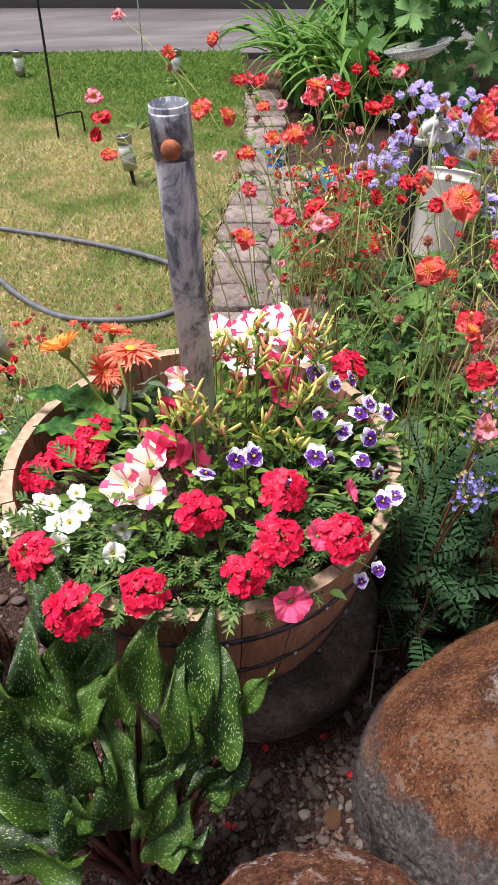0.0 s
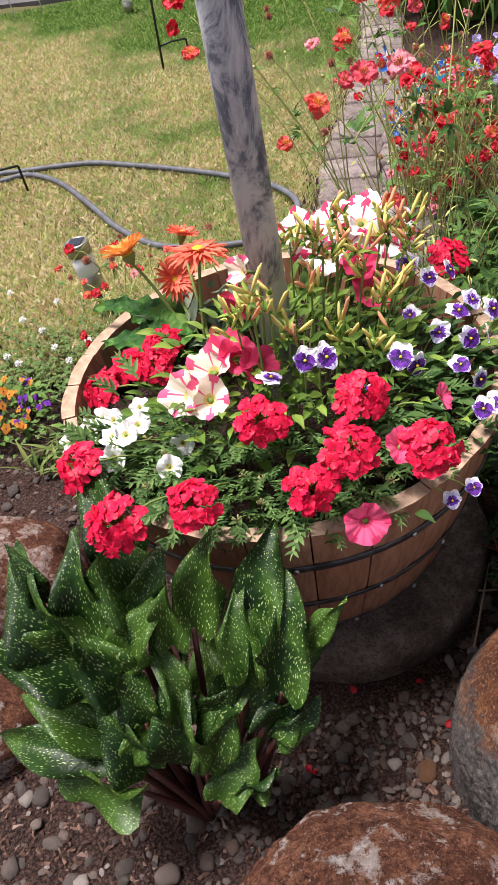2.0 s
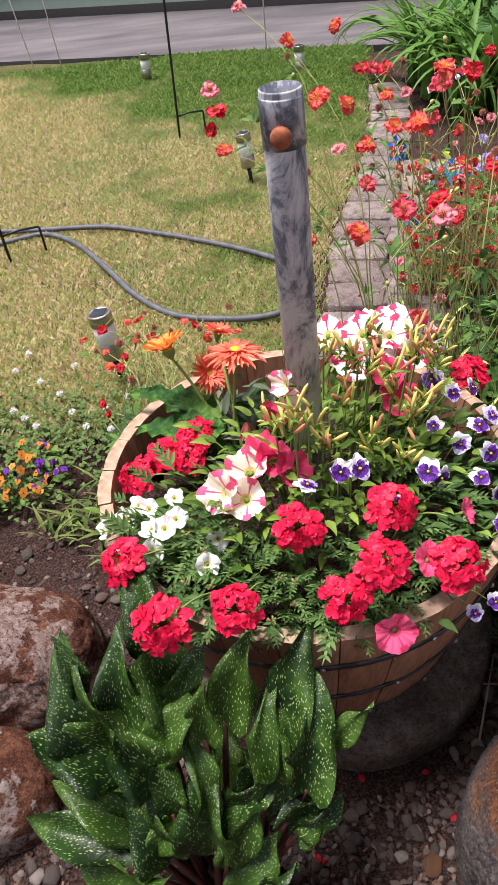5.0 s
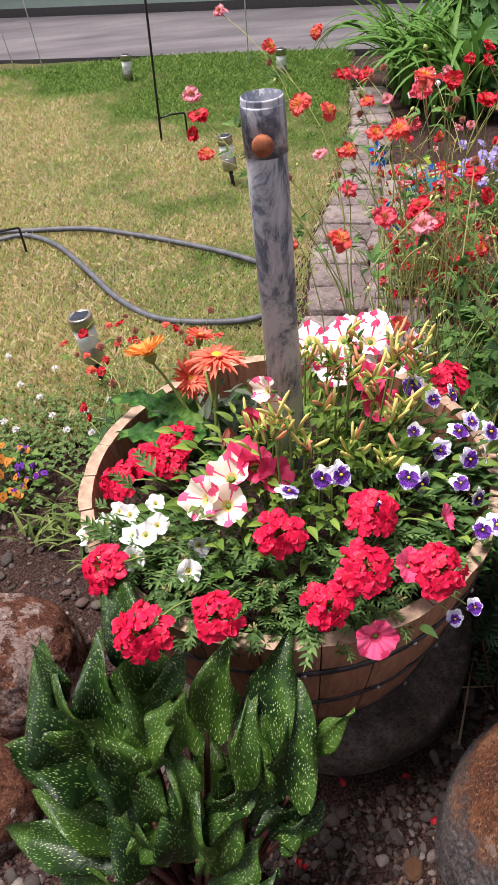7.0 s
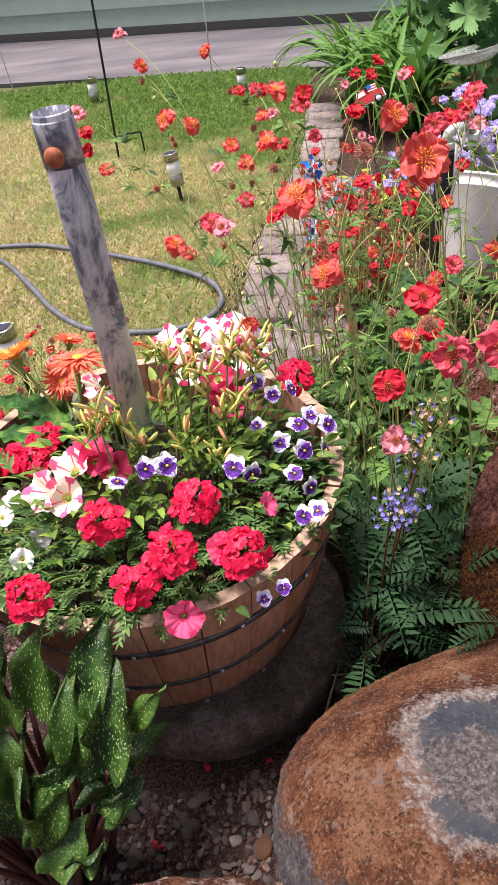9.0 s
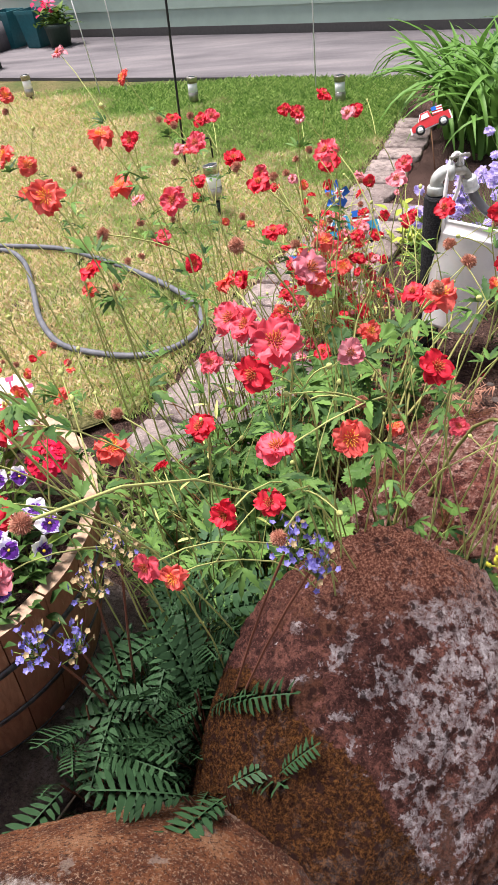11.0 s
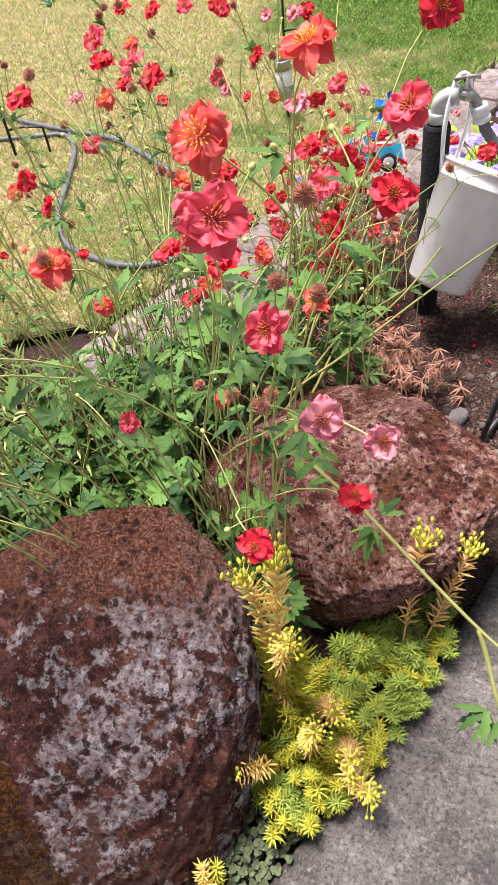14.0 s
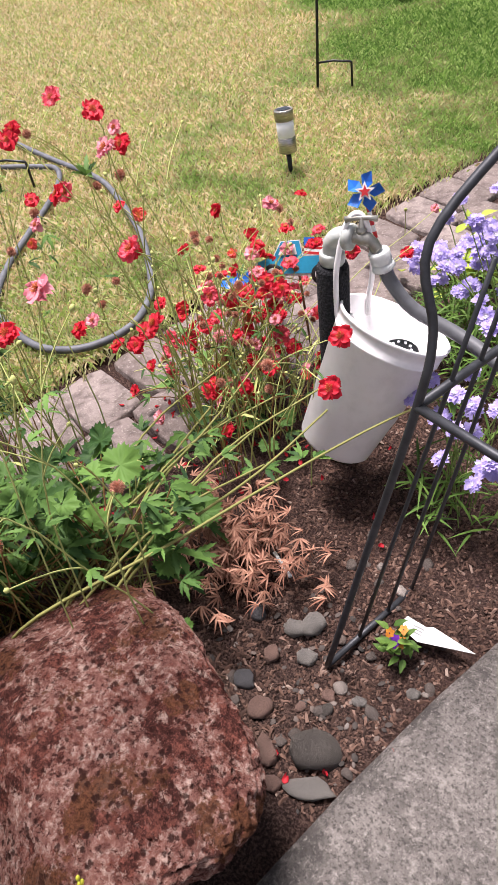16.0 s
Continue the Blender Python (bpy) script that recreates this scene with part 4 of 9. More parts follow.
gm.color(gm.ramp(gm.island(), [(0, (0.03, 0.025, 0.022)), (0.5, (0.07, 0.055, 0.048)), (0.85, (0.1, 0.075, 0.063)), (1, (0.17, 0.145, 0.13))]))
thing("gravel", (0, 0, 0), "fine grey-brown gravel scattered on the soil", "gravel", "", "stuff", gv.mesh("gravel", gm.mat))

# grit, bark and crumbs on the soil
def mulch_material():
    n = Nodes("mulch_bits", 0.95, 0, 0.2)
    n.color(n.ramp(n.island(), [(0, (0.03, 0.018, 0.014)), (0.5, (0.085, 0.048, 0.036)), (0.85, (0.13, 0.075, 0.055)), (0.97, (0.18, 0.115, 0.09)), (1, (0.28, 0.21, 0.17))]))
    return n.mat


bits_v, bits_f = [], []
for i in range(29000):
    z = pr.random()
    if z < 0.5:
        x, y = pr.uniform(0.95, 1.5), pr.uniform(1.55, 2.6)
    elif z < 0.85:
        x, y = pr.uniform(-0.6, 0.75), pr.uniform(0.2, 1.0)
    elif z < 0.93:
        x, y = pr.uniform(-0.9, 0.1), pr.uniform(0.9, 1.7)
    else:
        x, y = pr.uniform(0.75, 1.2), pr.uniform(0.5, 0.9)
    if not clear(x, y, 0.9) or x > walk_edge(y):
        continue
    s = pr.uniform(0.001, 0.0036)
    l = s * pr.uniform(1, 4 if pr.random() < 0.5 else 1.5)
    a, b = pr.uniform(0, 6.3), pr.uniform(-0.5, 0.5)
    m = Matrix.Translation((x, y, ground_z(x, y) + s * 0.5)) @ rot(a, b, pr.uniform(-0.5, 0.5))
    k = len(bits_v)
    for q in ((-l, -s, -s * 0.6), (l, -s * 0.7, -s * 0.5), (l * 0.8, s, -s * 0.4), (-l * 0.8, s * 0.8, -s * 0.5), (0, 0, s)):
        bits_v.append(tuple(m @ Vector(q)))
    bits_f += [(k, k + 1, k + 4), (k + 1, k + 2, k + 4), (k + 2, k + 3, k + 4), (k + 3, k, k + 4)]
thing("mulch", (0, 0, 0), "crumbs of bark mulch and grit on the soil", "mulch", "", "stuff", Geo().add((bits_v, bits_f)).mesh("mulch", mulch_material(), False))

# ---- garden fixtures ----
BLACK = plain("black_painted_steel", (0.018, 0.019, 0.02), 0.45, 0.3, 0.3, 60, 0.15)
STAINLESS = Nodes("brushed_stainless", 0.35, 0.9)
STAINLESS.color(STAINLESS.ramp(STAINLESS.noise(40, 4, 0.5, (1, 1, 8)), [(0.3, (0.32, 0.29, 0.25)), (0.7, (0.6, 0.57, 0.52))]))
STAINLESS = STAINLESS.mat
FROST = Nodes("frosted_white_plastic", 0.4, 0, 0.4).color((0.94, 0.95, 0.96)).mat
PANEL = plain("solar_cell", (0.03, 0.035, 0.05), 0.2, 0, 0.2, 20)


def path_light_meshes():
    cap = Geo().add(lathe([(0.0335, 0), (0.034, 0.03), (0.034, 0.034), (0.031, 0.036), (0.029, 0.034)], 24)).mesh("cap", STAINLESS)
    cell = Geo().add(block(0.04, 0.04, 0.002)).mesh("solar_panel", PANEL, False)
    lens = Geo().add(lathe([(0.03, 0), (0.031, 0.001), (0.031, 0.055), (0.03, 0.056)], 24)).mesh("diffuser", FROST)
    body = Geo().add(lathe([(0.028, 0), (0.032, 0.003), (0.032, 0.052), (0.03, 0.054)], 24)).mesh("body", STAINLESS)
    spike = Geo().add(lathe([(0.002, -0.12), (0.008, -0.06), (0.0095, 0)], 10)).mesh("spike", BLACK)
    return cap, cell, lens, body, spike


light_meshes = path_light_meshes()
for x, y, z, lx, ly in ((-0.549, 5.254, 0.04, 0.05, 0.0), (0.445, 5.06, 0.03, -0.02, 0.03), (-0.344, 1.852, 0.1, -0.09, 0.02), (0.08, 3.311, 0.085, -0.1, 0.05), (-1.929, 5.649, 0.05, -0.03, 0.02)):
    m = facing((x, y, z), (lx, ly, 1))
    li = thing("path_light", (x, y, z), "stainless solar path light with frosted white lens", "garden light", "solar lights round the lawn")
    for nm, me, dz in zip(("cap", "solar_panel", "diffuser", "body", "spike"), light_meshes, (0.11, 0.145, 0.054, 0.0, 0.0)):
        part(nm, me, li, m @ Matrix.Translation((0, 0, dz)), {"cap": "stainless cap", "solar_panel": "dark solar cell", "diffuser": "frosted white lens", "spike": "black ground spike"}.get(nm, ""))


def hook_stand(base, height, foot_side, lean):
    b = Vector(base)
    st = thing("shepherd_hook", base, "black steel shepherd's hook pushed into the lawn", "garden hook", "hooks on the lawn")
    top = b + Vector((lean[0], lean[1], height))
    pole = [b + (top - b) * (i / 6) for i in range(7)] + [top + Vector((0.05, 0, 0.06)), top + Vector((0.12, 0, 0.04)), top + Vector((0.13, 0, -0.03))]
    part("pole", Geo().add(tube(pole, 0.006, 8)).mesh("pole", BLACK), st)
    k = b + (top - b) * (0.125 / height)
    part("foot_bar", Geo().add(tube([k, k + Vector((0.06, 0.03, 0.006)) * foot_side, k + Vector((0.128, 0.06, 0.0)) * foot_side, k + Vector((0.131, 0.062, -0.004)) * foot_side, k + Vector((0.133, 0.063, 0)) * foot_side - Vector((0, 0, 0.1))], 0.005, 6)).mesh("foot_bar", BLACK), st)
    return st


hook_stand((-0.273, 4.02, 0.0), 1.5, 1, (0.05, 0.02))
hook_stand((-0.875, 2.72, 0.0), 1.3, 1, (-0.03, 0.02))

ROD = plain("white_fibreglass_rod", (0.75, 0.75, 0.74), 0.4, 0, 0.05)
for x, y, lx in ((0.25, 5.4, 0.0), (-1.19, 5.73, -0.06), (-2.66, 6.21, -0.05)):
    thing("marker_rod", (x, y, 0), "thin white marker rod standing in the grass", "rod", "white rods before the patio", "", Geo().add(tube([(0, 0, -0.05), (lx * 0.5, 0, 0.5), (lx, 0.0, 1.0)], [0.004, 0.004, 0.003], 6)).mesh("marker_rod", ROD), Matrix.Translation((x, y, 0)))

# small flag on a rod
flag_mat = Nodes("striped_flag", 0.8)
wv = flag_mat.t.nodes.new("ShaderNodeTexWave")
wv.bands_direction = "Z"
wv.inputs["Scale"].default_value = 12
flag_mat.link(flag_mat.co(), wv.inputs["Vector"])
flag_mat.color(flag_mat.ramp(wv.outputs["Fac"], [(0.45, (0.5, 0.05, 0.07)), (0.55, (0.75, 0.74, 0.72))]))
fl = thing("stick_flag", (-1.35, 5.62, 0), "small striped flag on a white stick", "flag")
part("stick", Geo().add(tube([(-1.35, 5.62, -0.05), (-1.45, 5.62, 0.9)], 0.004, 6)).mesh("stick", ROD), fl)
v, f = [], []
for i in range(9):
    for j in range(5):
        v.append((-1.43 + 0.03 * i, 5.62 + 0.02 * math.sin(i * 0.9), 0.66 + 0.05 * j - 0.004 * i))
for i in range(8):
    for j in range(4):
        a = i * 5 + j
        f.append((a, a + 5, a + 6, a + 1))
part("cloth", Geo().add((v, f)).mesh("cloth", flag_mat.mat), fl, None, "red and white striped cloth")

# hose on the lawn
HOSE = Nodes("grey_rubber_hose", 0.6, 0, 0.4)
HOSE.color(HOSE.ramp(HOSE.noise(30, 5), [(0.3, (0.06, 0.063, 0.072)), (0.7, (0.13, 0.135, 0.15))]))
HOSE = HOSE.mat


def smooth_line(pts, k=6):
    p = [Vector(q) for q in pts]
    p = [p[0] * 2 - p[1]] + p + [p[-1] * 2 - p[-2]]
    out = []
    for i in range(1, len(p) - 2):
        for j in range(k):
            t = j / k
            a, b, c, d = p[i - 1], p[i], p[i + 1], p[i + 2]
            out.append(0.5 * (2 * b + (c - a) * t + (2 * a - 5 * b + 4 * c - d) * t * t + (3 * b - a - 3 * c + d) * t ** 3))
    return out + [p[-2]]


hz = 0.033
run = [(-2.6, 3.35), (-1.9, 3.2), (-1.28, 3.05), (-0.9, 2.99), (-0.54, 2.93), (-0.34, 2.845), (-0.12, 2.72), (0.06, 2.58), (0.2, 2.44), (0.258, 2.3), (0.22, 2.17), (0.11, 2.105), (-0.04, 2.12), (-0.2, 2.18), (-0.34, 2.33), (-0.47, 2.55), (-0.62, 2.79), (-0.77, 2.925), (-0.9, 2.9), (-1.2, 2.75), (-1.8, 2.6)]
thing("garden_hose", (0.2, 2.3, 0), "grey rubber garden hose looped on the dry grass", "hose", "", "", Geo().add(tube(smooth_line([(x, y, hz + 0.004 * math.sin(9 * x)) for x, y in run]), 0.0108, 10)).mesh("garden_hose", HOSE), Matrix.Identity(4))

# ---- standpipe with tap ----
FOAM = Nodes("black_foam_lagging", 0.95, 0, 0.2)
FOAM.color(FOAM.ramp(FOAM.noise(200, 4), [(0.4, (0.008, 0.008, 0.009)), (0.7, (0.035, 0.035, 0.038))]))
FOAM.bump(FOAM.voronoi(260), 0.7, 0.003)
FOAM = FOAM.mat
PVC = plain("chalky_grey_pipe", (0.42, 0.44, 0.41), 0.5, 0.2, 0.25, 40, 0.15)
BRASS = plain("weathered_brass_tap", (0.32, 0.31, 0.27), 0.45, 0.7, 0.3, 50, 0.1)
SX, SY = 0.985, 2.225
tap = thing("standpipe", (SX, SY, 0), "standpipe in black foam with an old brass tap", "standpipe")
part("lagging", Geo().add(lathe([(0.027, -0.03), (0.03, 0.0), (0.03, 0.465), (0.027, 0.473), (0.017, 0.473)], 20)).mesh("lagging", FOAM), tap, Matrix.Translation((SX, SY, 0)), "black foam pipe lagging")
el = smooth_line([(SX, SY, 0.46), (SX, SY, 0.505), (SX + 0.006, SY, 0.522), (SX + 0.02, SY + 0.002, 0.532), (SX + 0.034, SY + 0.004, 0.533)], 5)
part("elbow", Geo().add(tube(el, 0.0165, 14)).mesh("elbow", PVC), tap, None, "chalky grey pipe elbow")
part("collar", Geo().add(lathe([(0.021, 0), (0.023, 0.003), (0.023, 0.02), (0.021, 0.023)], 18)).mesh("collar", PVC), tap, Matrix.Translation((SX, SY, 0.475)))
part("collar", Geo().add(lathe([(0.021, 0), (0.023, 0.003), (0.023, 0.014), (0.018, 0.017)], 18)).mesh("collar", PVC), tap, facing((SX + 0.026, SY + 0.003, 0.532), (1, 0.1, 0)))
tb = smooth_line([(SX + 0.036, SY + 0.004, 0.533), (SX + 0.052, SY + 0.008, 0.533), (SX + 0.068, SY + 0.014, 0.528), (SX + 0.08, SY + 0.018, 0.512)], 5)
part("valve_body", Geo().add(tube(tb, [0.011] * 5 + [0.0125] * 5 + [0.011] * 6, 12)).mesh("valve_body", BRASS), tap, None, "weathered brass valve")
part("valve_stem", Geo().add(lathe([(0.011, 0), (0.012, 0.012), (0.006, 0.016), (0.005, 0.04)], 12)).mesh("valve_stem", BRASS), tap, Matrix.Translation((SX + 0.054, SY + 0.01, 0.54)) @ Matrix.Scale(0.8, 4))
hd = Geo().add(tube([(-0.032, 0, 0), (-0.015, 0, 0.003), (0.015, 0, 0.003), (0.032, 0, 0)], [0.007, 0.005, 0.005, 0.007], 8))
part("tap_handle", hd.mesh("tap_handle", BRASS), tap, Matrix.Translation((SX + 0.054, SY + 0.01, 0.566)) @ rot(0.5) @ Matrix.Scale(0.85, 4), "bar handle of the tap")
part("hose_coupling", Geo().add(lathe([(0.017, 0), (0.021, 0.003), (0.019, 0.012), (0.017, 0.014), (0.019, 0.017), (0.019, 0.034), (0.017, 0.037)], 18)).mesh("hose_coupling", plain("white_plastic_coupling", (0.62, 0.64, 0.62), 0.4, 0, 0.15)), tap, facing((SX + 0.092, SY + 0.023, 0.475), (-0.3, -0.1, 1)), "white plastic hose coupling")
fh = smooth_line([(SX + 0.093, SY + 0.023, 0.478), (SX + 0.105, SY + 0.026, 0.45), (SX + 0.15, SY + 0.03, 0.405), (SX + 0.24, SY + 0.04, 0.37), (SX + 0.37, SY + 0.02, 0.33), (SX + 0.46, SY + 0.1, 0.2), (SX + 0.5, SY + 0.2, 0.05), (SX + 0.56, SY + 0.5, 0.02)], 5)
thing("feed_hose", tuple(fh[0]), "dark grey hose hanging from the tap", "hose", "", "", Geo().add(tube(fh, 0.0125, 10)).mesh("feed_hose", plain("dark_hose_rubber", (0.09, 0.092, 0.1), 0.55, 0, 0.2)), Matrix.Identity(4))

# white bucket hung on the tap
BUCKET = Nodes("scuffed_white_plastic", 0.45, 0, 0.4)
BUCKET.color(BUCKET.mix(BUCKET.ramp(BUCKET.noise(14, 7, 0.65), [(0.45, (0, 0, 0)), (0.7, (0.5,) * 3)]), (0.86, 0.84, 0.84), (0.62, 0.6, 0.59)))
BUCKET.bump(BUCKET.noise(60, 5), 0.1, 0.002)
BUCKET = BUCKET.mat
BM = facing((1.035, 2.135, 0.128), (0.07, 0.118, 0.25)) @ rot(-0.6) @ Matrix.Scale(0.93, 4)
bucket = thing("bucket", (1.035, 2.145, 0.1), "scuffed white plastic bucket hung from the tap", "bucket", m=BM)
g = Geo().add(lathe([(0.055, 0.004), (0.072, -0.003), (0.08, 0.006), (0.111, 0.255), (0.1125, 0.256), (0.1125, 0.261), (0.1115, 0.262), (0.115, 0.288), (0.1175, 0.289), (0.1175, 0.295), (0.1155, 0.297), (0.1125, 0.295), (0.077, 0.012), (0.055, 0.01)], 36))
part("shell", g.mesh("shell", BUCKET), bucket, BM)
hp = smooth_line([(1.012, 2.2, 0.36), (1.008, 2.2, 0.4), (1.008, 2.203, 0.48), (1.016, 2.222, 0.555), (1.032, 2.236, 0.575), (1.047, 2.243, 0.55), (1.045, 2.262, 0.48), (1.03, 2.285, 0.42), (1.018, 2.295, 0.375), (1.016, 2.297, 0.33)], 5)
part("bail_handle", Geo().add(tube(hp, 0.0052, 8)).mesh("bail_handle", BUCKET), bucket, None, "white plastic carrying handle")
part("ear", Geo().add(block(0.012, 0.03, 0.04, 0.004)).mesh("ear", BUCKET), bucket, facing((1.014, 2.203, 0.345), (0.07, 0.13, 0.25), 0.6))
NOZ = facing((1.13, 2.215, 0.325), (0.1, 0.1, 0.95))
noz = thing("hose_nozzle", (1.117, 2.2, 0.2), "black round spray nozzle lying in the bucket", "nozzle")
part("dial", Geo().add(lathe([(0.03, 0), (0.032, 0.004), (0.032, 0.018), (0.028, 0.02)], 20)).mesh("dial", BLACK), noz, NOZ)
hole_me = Geo().add(lathe([(0.003, 0), (0.003, 0.003)], 8)).mesh("jet", FROST)
for i in range(9):
    a = i * 0.7
    part("jet", hole_me, noz, NOZ @ Matrix.Translation((0.018 * math.cos(a), 0.018 * math.sin(a), 0.0195)))
part("grip", Geo().add(tube([(0, 0, 0), (0.0, 0.0, -0.06), (0.004, 0.0, -0.12)], 0.014, 10)).mesh("grip", BLACK), noz, NOZ)

# ---- wire obelisk ----
OB_STEEL = plain("grey_black_wire", (0.035, 0.037, 0.042), 0.5, 0.4, 0.3, 70, 0.2)
obelisk = thing("plant_support", (1.27, 1.86, 0), "black steel wire plant support frame", "plant support")
A, B = Vector((1.25, 1.772, 0.0)), Vector((1.295, 1.985, 0.0))
C, D = Vector((1.352, 1.841, 0.60)), Vector((1.378, 2.02, 0.575))
E2, F2 = Vector((1.33, 1.89, 0.775)), Vector((1.37, 1.99, 0.86))
part("side_rail", Geo().add(tube(smooth_line([A, A.lerp(C, 0.5), C, C.lerp(E2, 0.5) + Vector((0.012, 0, 0)), E2, F2, Vector((1.42, 2.1, 0.95)), Vector((1.52, 2.25, 0.9)), Vector((1.5, 2.2, 0.5)), Vector((1.42, 2.2, 0.0))], 5), 0.0056, 8)).mesh("side_rail", OB_STEEL), obelisk)
part("base_rail", Geo().add(tube([A, A.lerp(B, 0.5), B], 0.006, 8)).mesh("base_rail", OB_STEEL), obelisk)
part("cross_rail", Geo().add(tube([C, C.lerp(D, 0.5), D, Vector((1.46, 2.19, 0.56))], 0.006, 8)).mesh("cross_rail", OB_STEEL), obelisk)
part("cross_rail", Geo().add(tube([C, Vector((1.457, 1.822, 0.592)), Vector((1.6, 1.83, 0.6))], 0.006, 8)).mesh("cross_rail", OB_STEEL), obelisk)
part("side_rail", Geo().add(tube([Vector((1.6, 1.83, 0.6)), Vector((1.62, 1.9, 0.3)), Vector((1.6, 1.95, 0.03))], 0.006, 8)).mesh("side_rail", OB_STEEL), obelisk)
for t in (0.36, 0.7, 1.0):
    p, q = A.lerp(B, t), C.lerp(D, t)
    part("upright_wire", Geo().add(tube([p, p.lerp(q, 0.5), q, q + (q - p) * 0.28], 0.0035, 6)).mesh("upright_wire", OB_STEEL), obelisk)

# ---- ornaments ----
BLUE = plain("bright_blue_foil", (0.02, 0.16, 0.62), 0.3, 0.1, 0.15, 20)
TEAL = plain("teal_painted_metal", (0.02, 0.3, 0.5), 0.4, 0.1, 0.25, 25)
WHITE = plain("white_paint", (0.78, 0.78, 0.77), 0.45, 0, 0.05, 20)
RED = plain("red_paint", (0.55, 0.03, 0.035), 0.4, 0, 0.15, 20)


def star(r, r2, z, th, k=5):
    v = []
    for zz in (z, z + th):
        for i in range(2 * k):
            a = math.pi * i / k + math.pi / 2
            q = r if i % 2 == 0 else r2
            v.append((q * math.cos(a), q * math.sin(a), zz))
    m = 2 * k
    f = [tuple(range(m))[::-1], tuple(range(m, 2 * m))] + [(i, (i + 1) % m, m + (i + 1) % m, m + i) for i in range(m)]
    return v, f


def pinwheel(pos, way, stick_to, size, label):
    p = Vector(pos)
    t = thing("pinwheel", stick_to, label, "pinwheel", "star pinwheels in the bed")
    m = facing(p, way)
    for i in range(5):
        a = 2 * math.pi * i / 5
        def at(r, t, h):
            return (r * size * math.cos(a + t), r * size * math.sin(a + t), h * size)
        v = [at(0.08, 0, 0.2), at(0.55, -0.5, -0.02), at(1.0, -0.05, 0.02), at(0.8, 0.5, 0.26), at(0.4, 0.62, 0.34), at(0.5, 0.15, 0.06), at(0.12, 0.6, 0.24)]
        part("vane", Geo().add((v, [(0, 1, 5), (1, 2, 5), (5, 2, 3), (5, 3, 4), (0, 5, 4), (0, 4, 6)])).mesh("vane", BLUE, False), t, m, "folded blue foil vane")
    part("white_star", Geo().add(star(size * 0.5, size * 0.22, size * 0.36, 0.002)).mesh("white_star", WHITE, False), t, m, "white star in the centre")
    part("red_star", Geo().add(star(size * 0.3, size * 0.13, size * 0.36 + 0.003, 0.002)).mesh("red_star", RED, False), t, m, "red star in the centre")
    a, b = Vector(stick_to), p - Vector(way).normalized() * 0.012
    k = 14
    v, f = tube([a.lerp(b, i / k) for i in range(k + 1)], 0.006, 8, False)
    part("striped_stick", Geo().add((v, f, [(i // 8) % 2 for i in range(len(f))])).mesh("striped_stick", [WHITE, RED]), t, None, "red and white striped stick")


pinwheel((0.648, 2.89, 0.24), (0.5, -0.75, 0.45), (0.74, 2.86, 0.0), 0.056, "blue foil pinwheel with a star on a striped stick")
pinwheel((0.6, 2.39, 0.205), (0.3, -0.8, 0.55), (0.63, 2.4, 0.0), 0.055, "blue foil star pinwheel low among the red flowers")


def truck_sign(m, paint, stick_base, label):
    """A flat cut-out pickup sign, built flat, on a stick."""
    t = thing("truck_sign", stick_base, label, "garden ornament", "pickup garden signs")
    def plate(pts, z, th):
        k = len(pts)
        v = [(x, y, z) for x, y in pts] + [(x, y, z + th) for x, y in pts]
        return v, [tuple(range(k))[::-1], tuple(range(k, 2 * k))] + [(i, (i + 1) % k, k + (i + 1) % k, k + i) for i in range(k)]
    body = [(-0.08, 0.012), (-0.078, 0.035), (-0.045, 0.045), (-0.03, 0.072), (0.005, 0.074), (0.012, 0.045), (0.08, 0.048), (0.082, 0.014)]
    part("backing", Geo().add(plate([(x * 1.08, y * 1.1 - 0.006) for x, y in body], -0.003, 0.003)).mesh("backing", WHITE, False), t, m, "white cut-out edge")
    part("body_panel", Geo().add(plate(body, 0.001, 0.003)).mesh("body_panel", paint, False), t, m, "painted pickup shape")
    part("cab_window", Geo().add(plate([(-0.036, 0.048), (-0.026, 0.067), (-0.002, 0.068), (0.002, 0.049)], 0.005, 0.001)).mesh("cab_window", WHITE, False), t, m)
    for x in (-0.047, 0.05):
        wheel = part("wheel", Geo().add(lathe([(0.019, 0), (0.02, 0.001), (0.02, 0.004), (0.019, 0.005)], 20)).mesh("wheel", BLACK), t, m @ Matrix.Translation((x, 0.012, 0.004)))
        part("hub", Geo().add(lathe([(0.012, 0), (0.012, 0.002)], 16)).mesh("hub", WHITE), wheel, m @ Matrix.Translation((x, 0.012, 0.0085)))
    for i in range(6):
        part("flag_stripe", Geo().add(plate([(0.016, 0.05 + 0.005 * i), (0.06, 0.05 + 0.005 * i - 0.004), (0.06, 0.055 + 0.005 * i - 0.004), (0.016, 0.055 + 0.005 * i)], 0.002, 0.002)).mesh("flag_stripe", WHITE if i % 2 else RED, False), t, m, "stripe of the flag in the load bed")
    part("canton", Geo().add(plate([(0.016, 0.066), (0.036, 0.064), (0.036, 0.08), (0.016, 0.08)], 0.0045, 0.001)).mesh("canton", BLUE, False), t, m)
    c = m @ Vector((0.0, 0.03, -0.004))
    part("stick", Geo().add(tube([stick_base, c], 0.003, 6)).mesh("stick", plain("thin_brown_stick", (0.2, 0.1, 0.05), 0.7)), t)


def upright(pos, face, roll=0.0):
    """A pose with local x to the right, y up, z towards the viewer."""
    z = Vector(face).normalized()
    x = Vector((0, 0, 1)).cross(z).normalized()
    y = z.cross(x)
    return Matrix.Translation(pos) @ Matrix((x, y, z)).transposed().to_4x4() @ Matrix.Rotation(roll, 4, "Z")


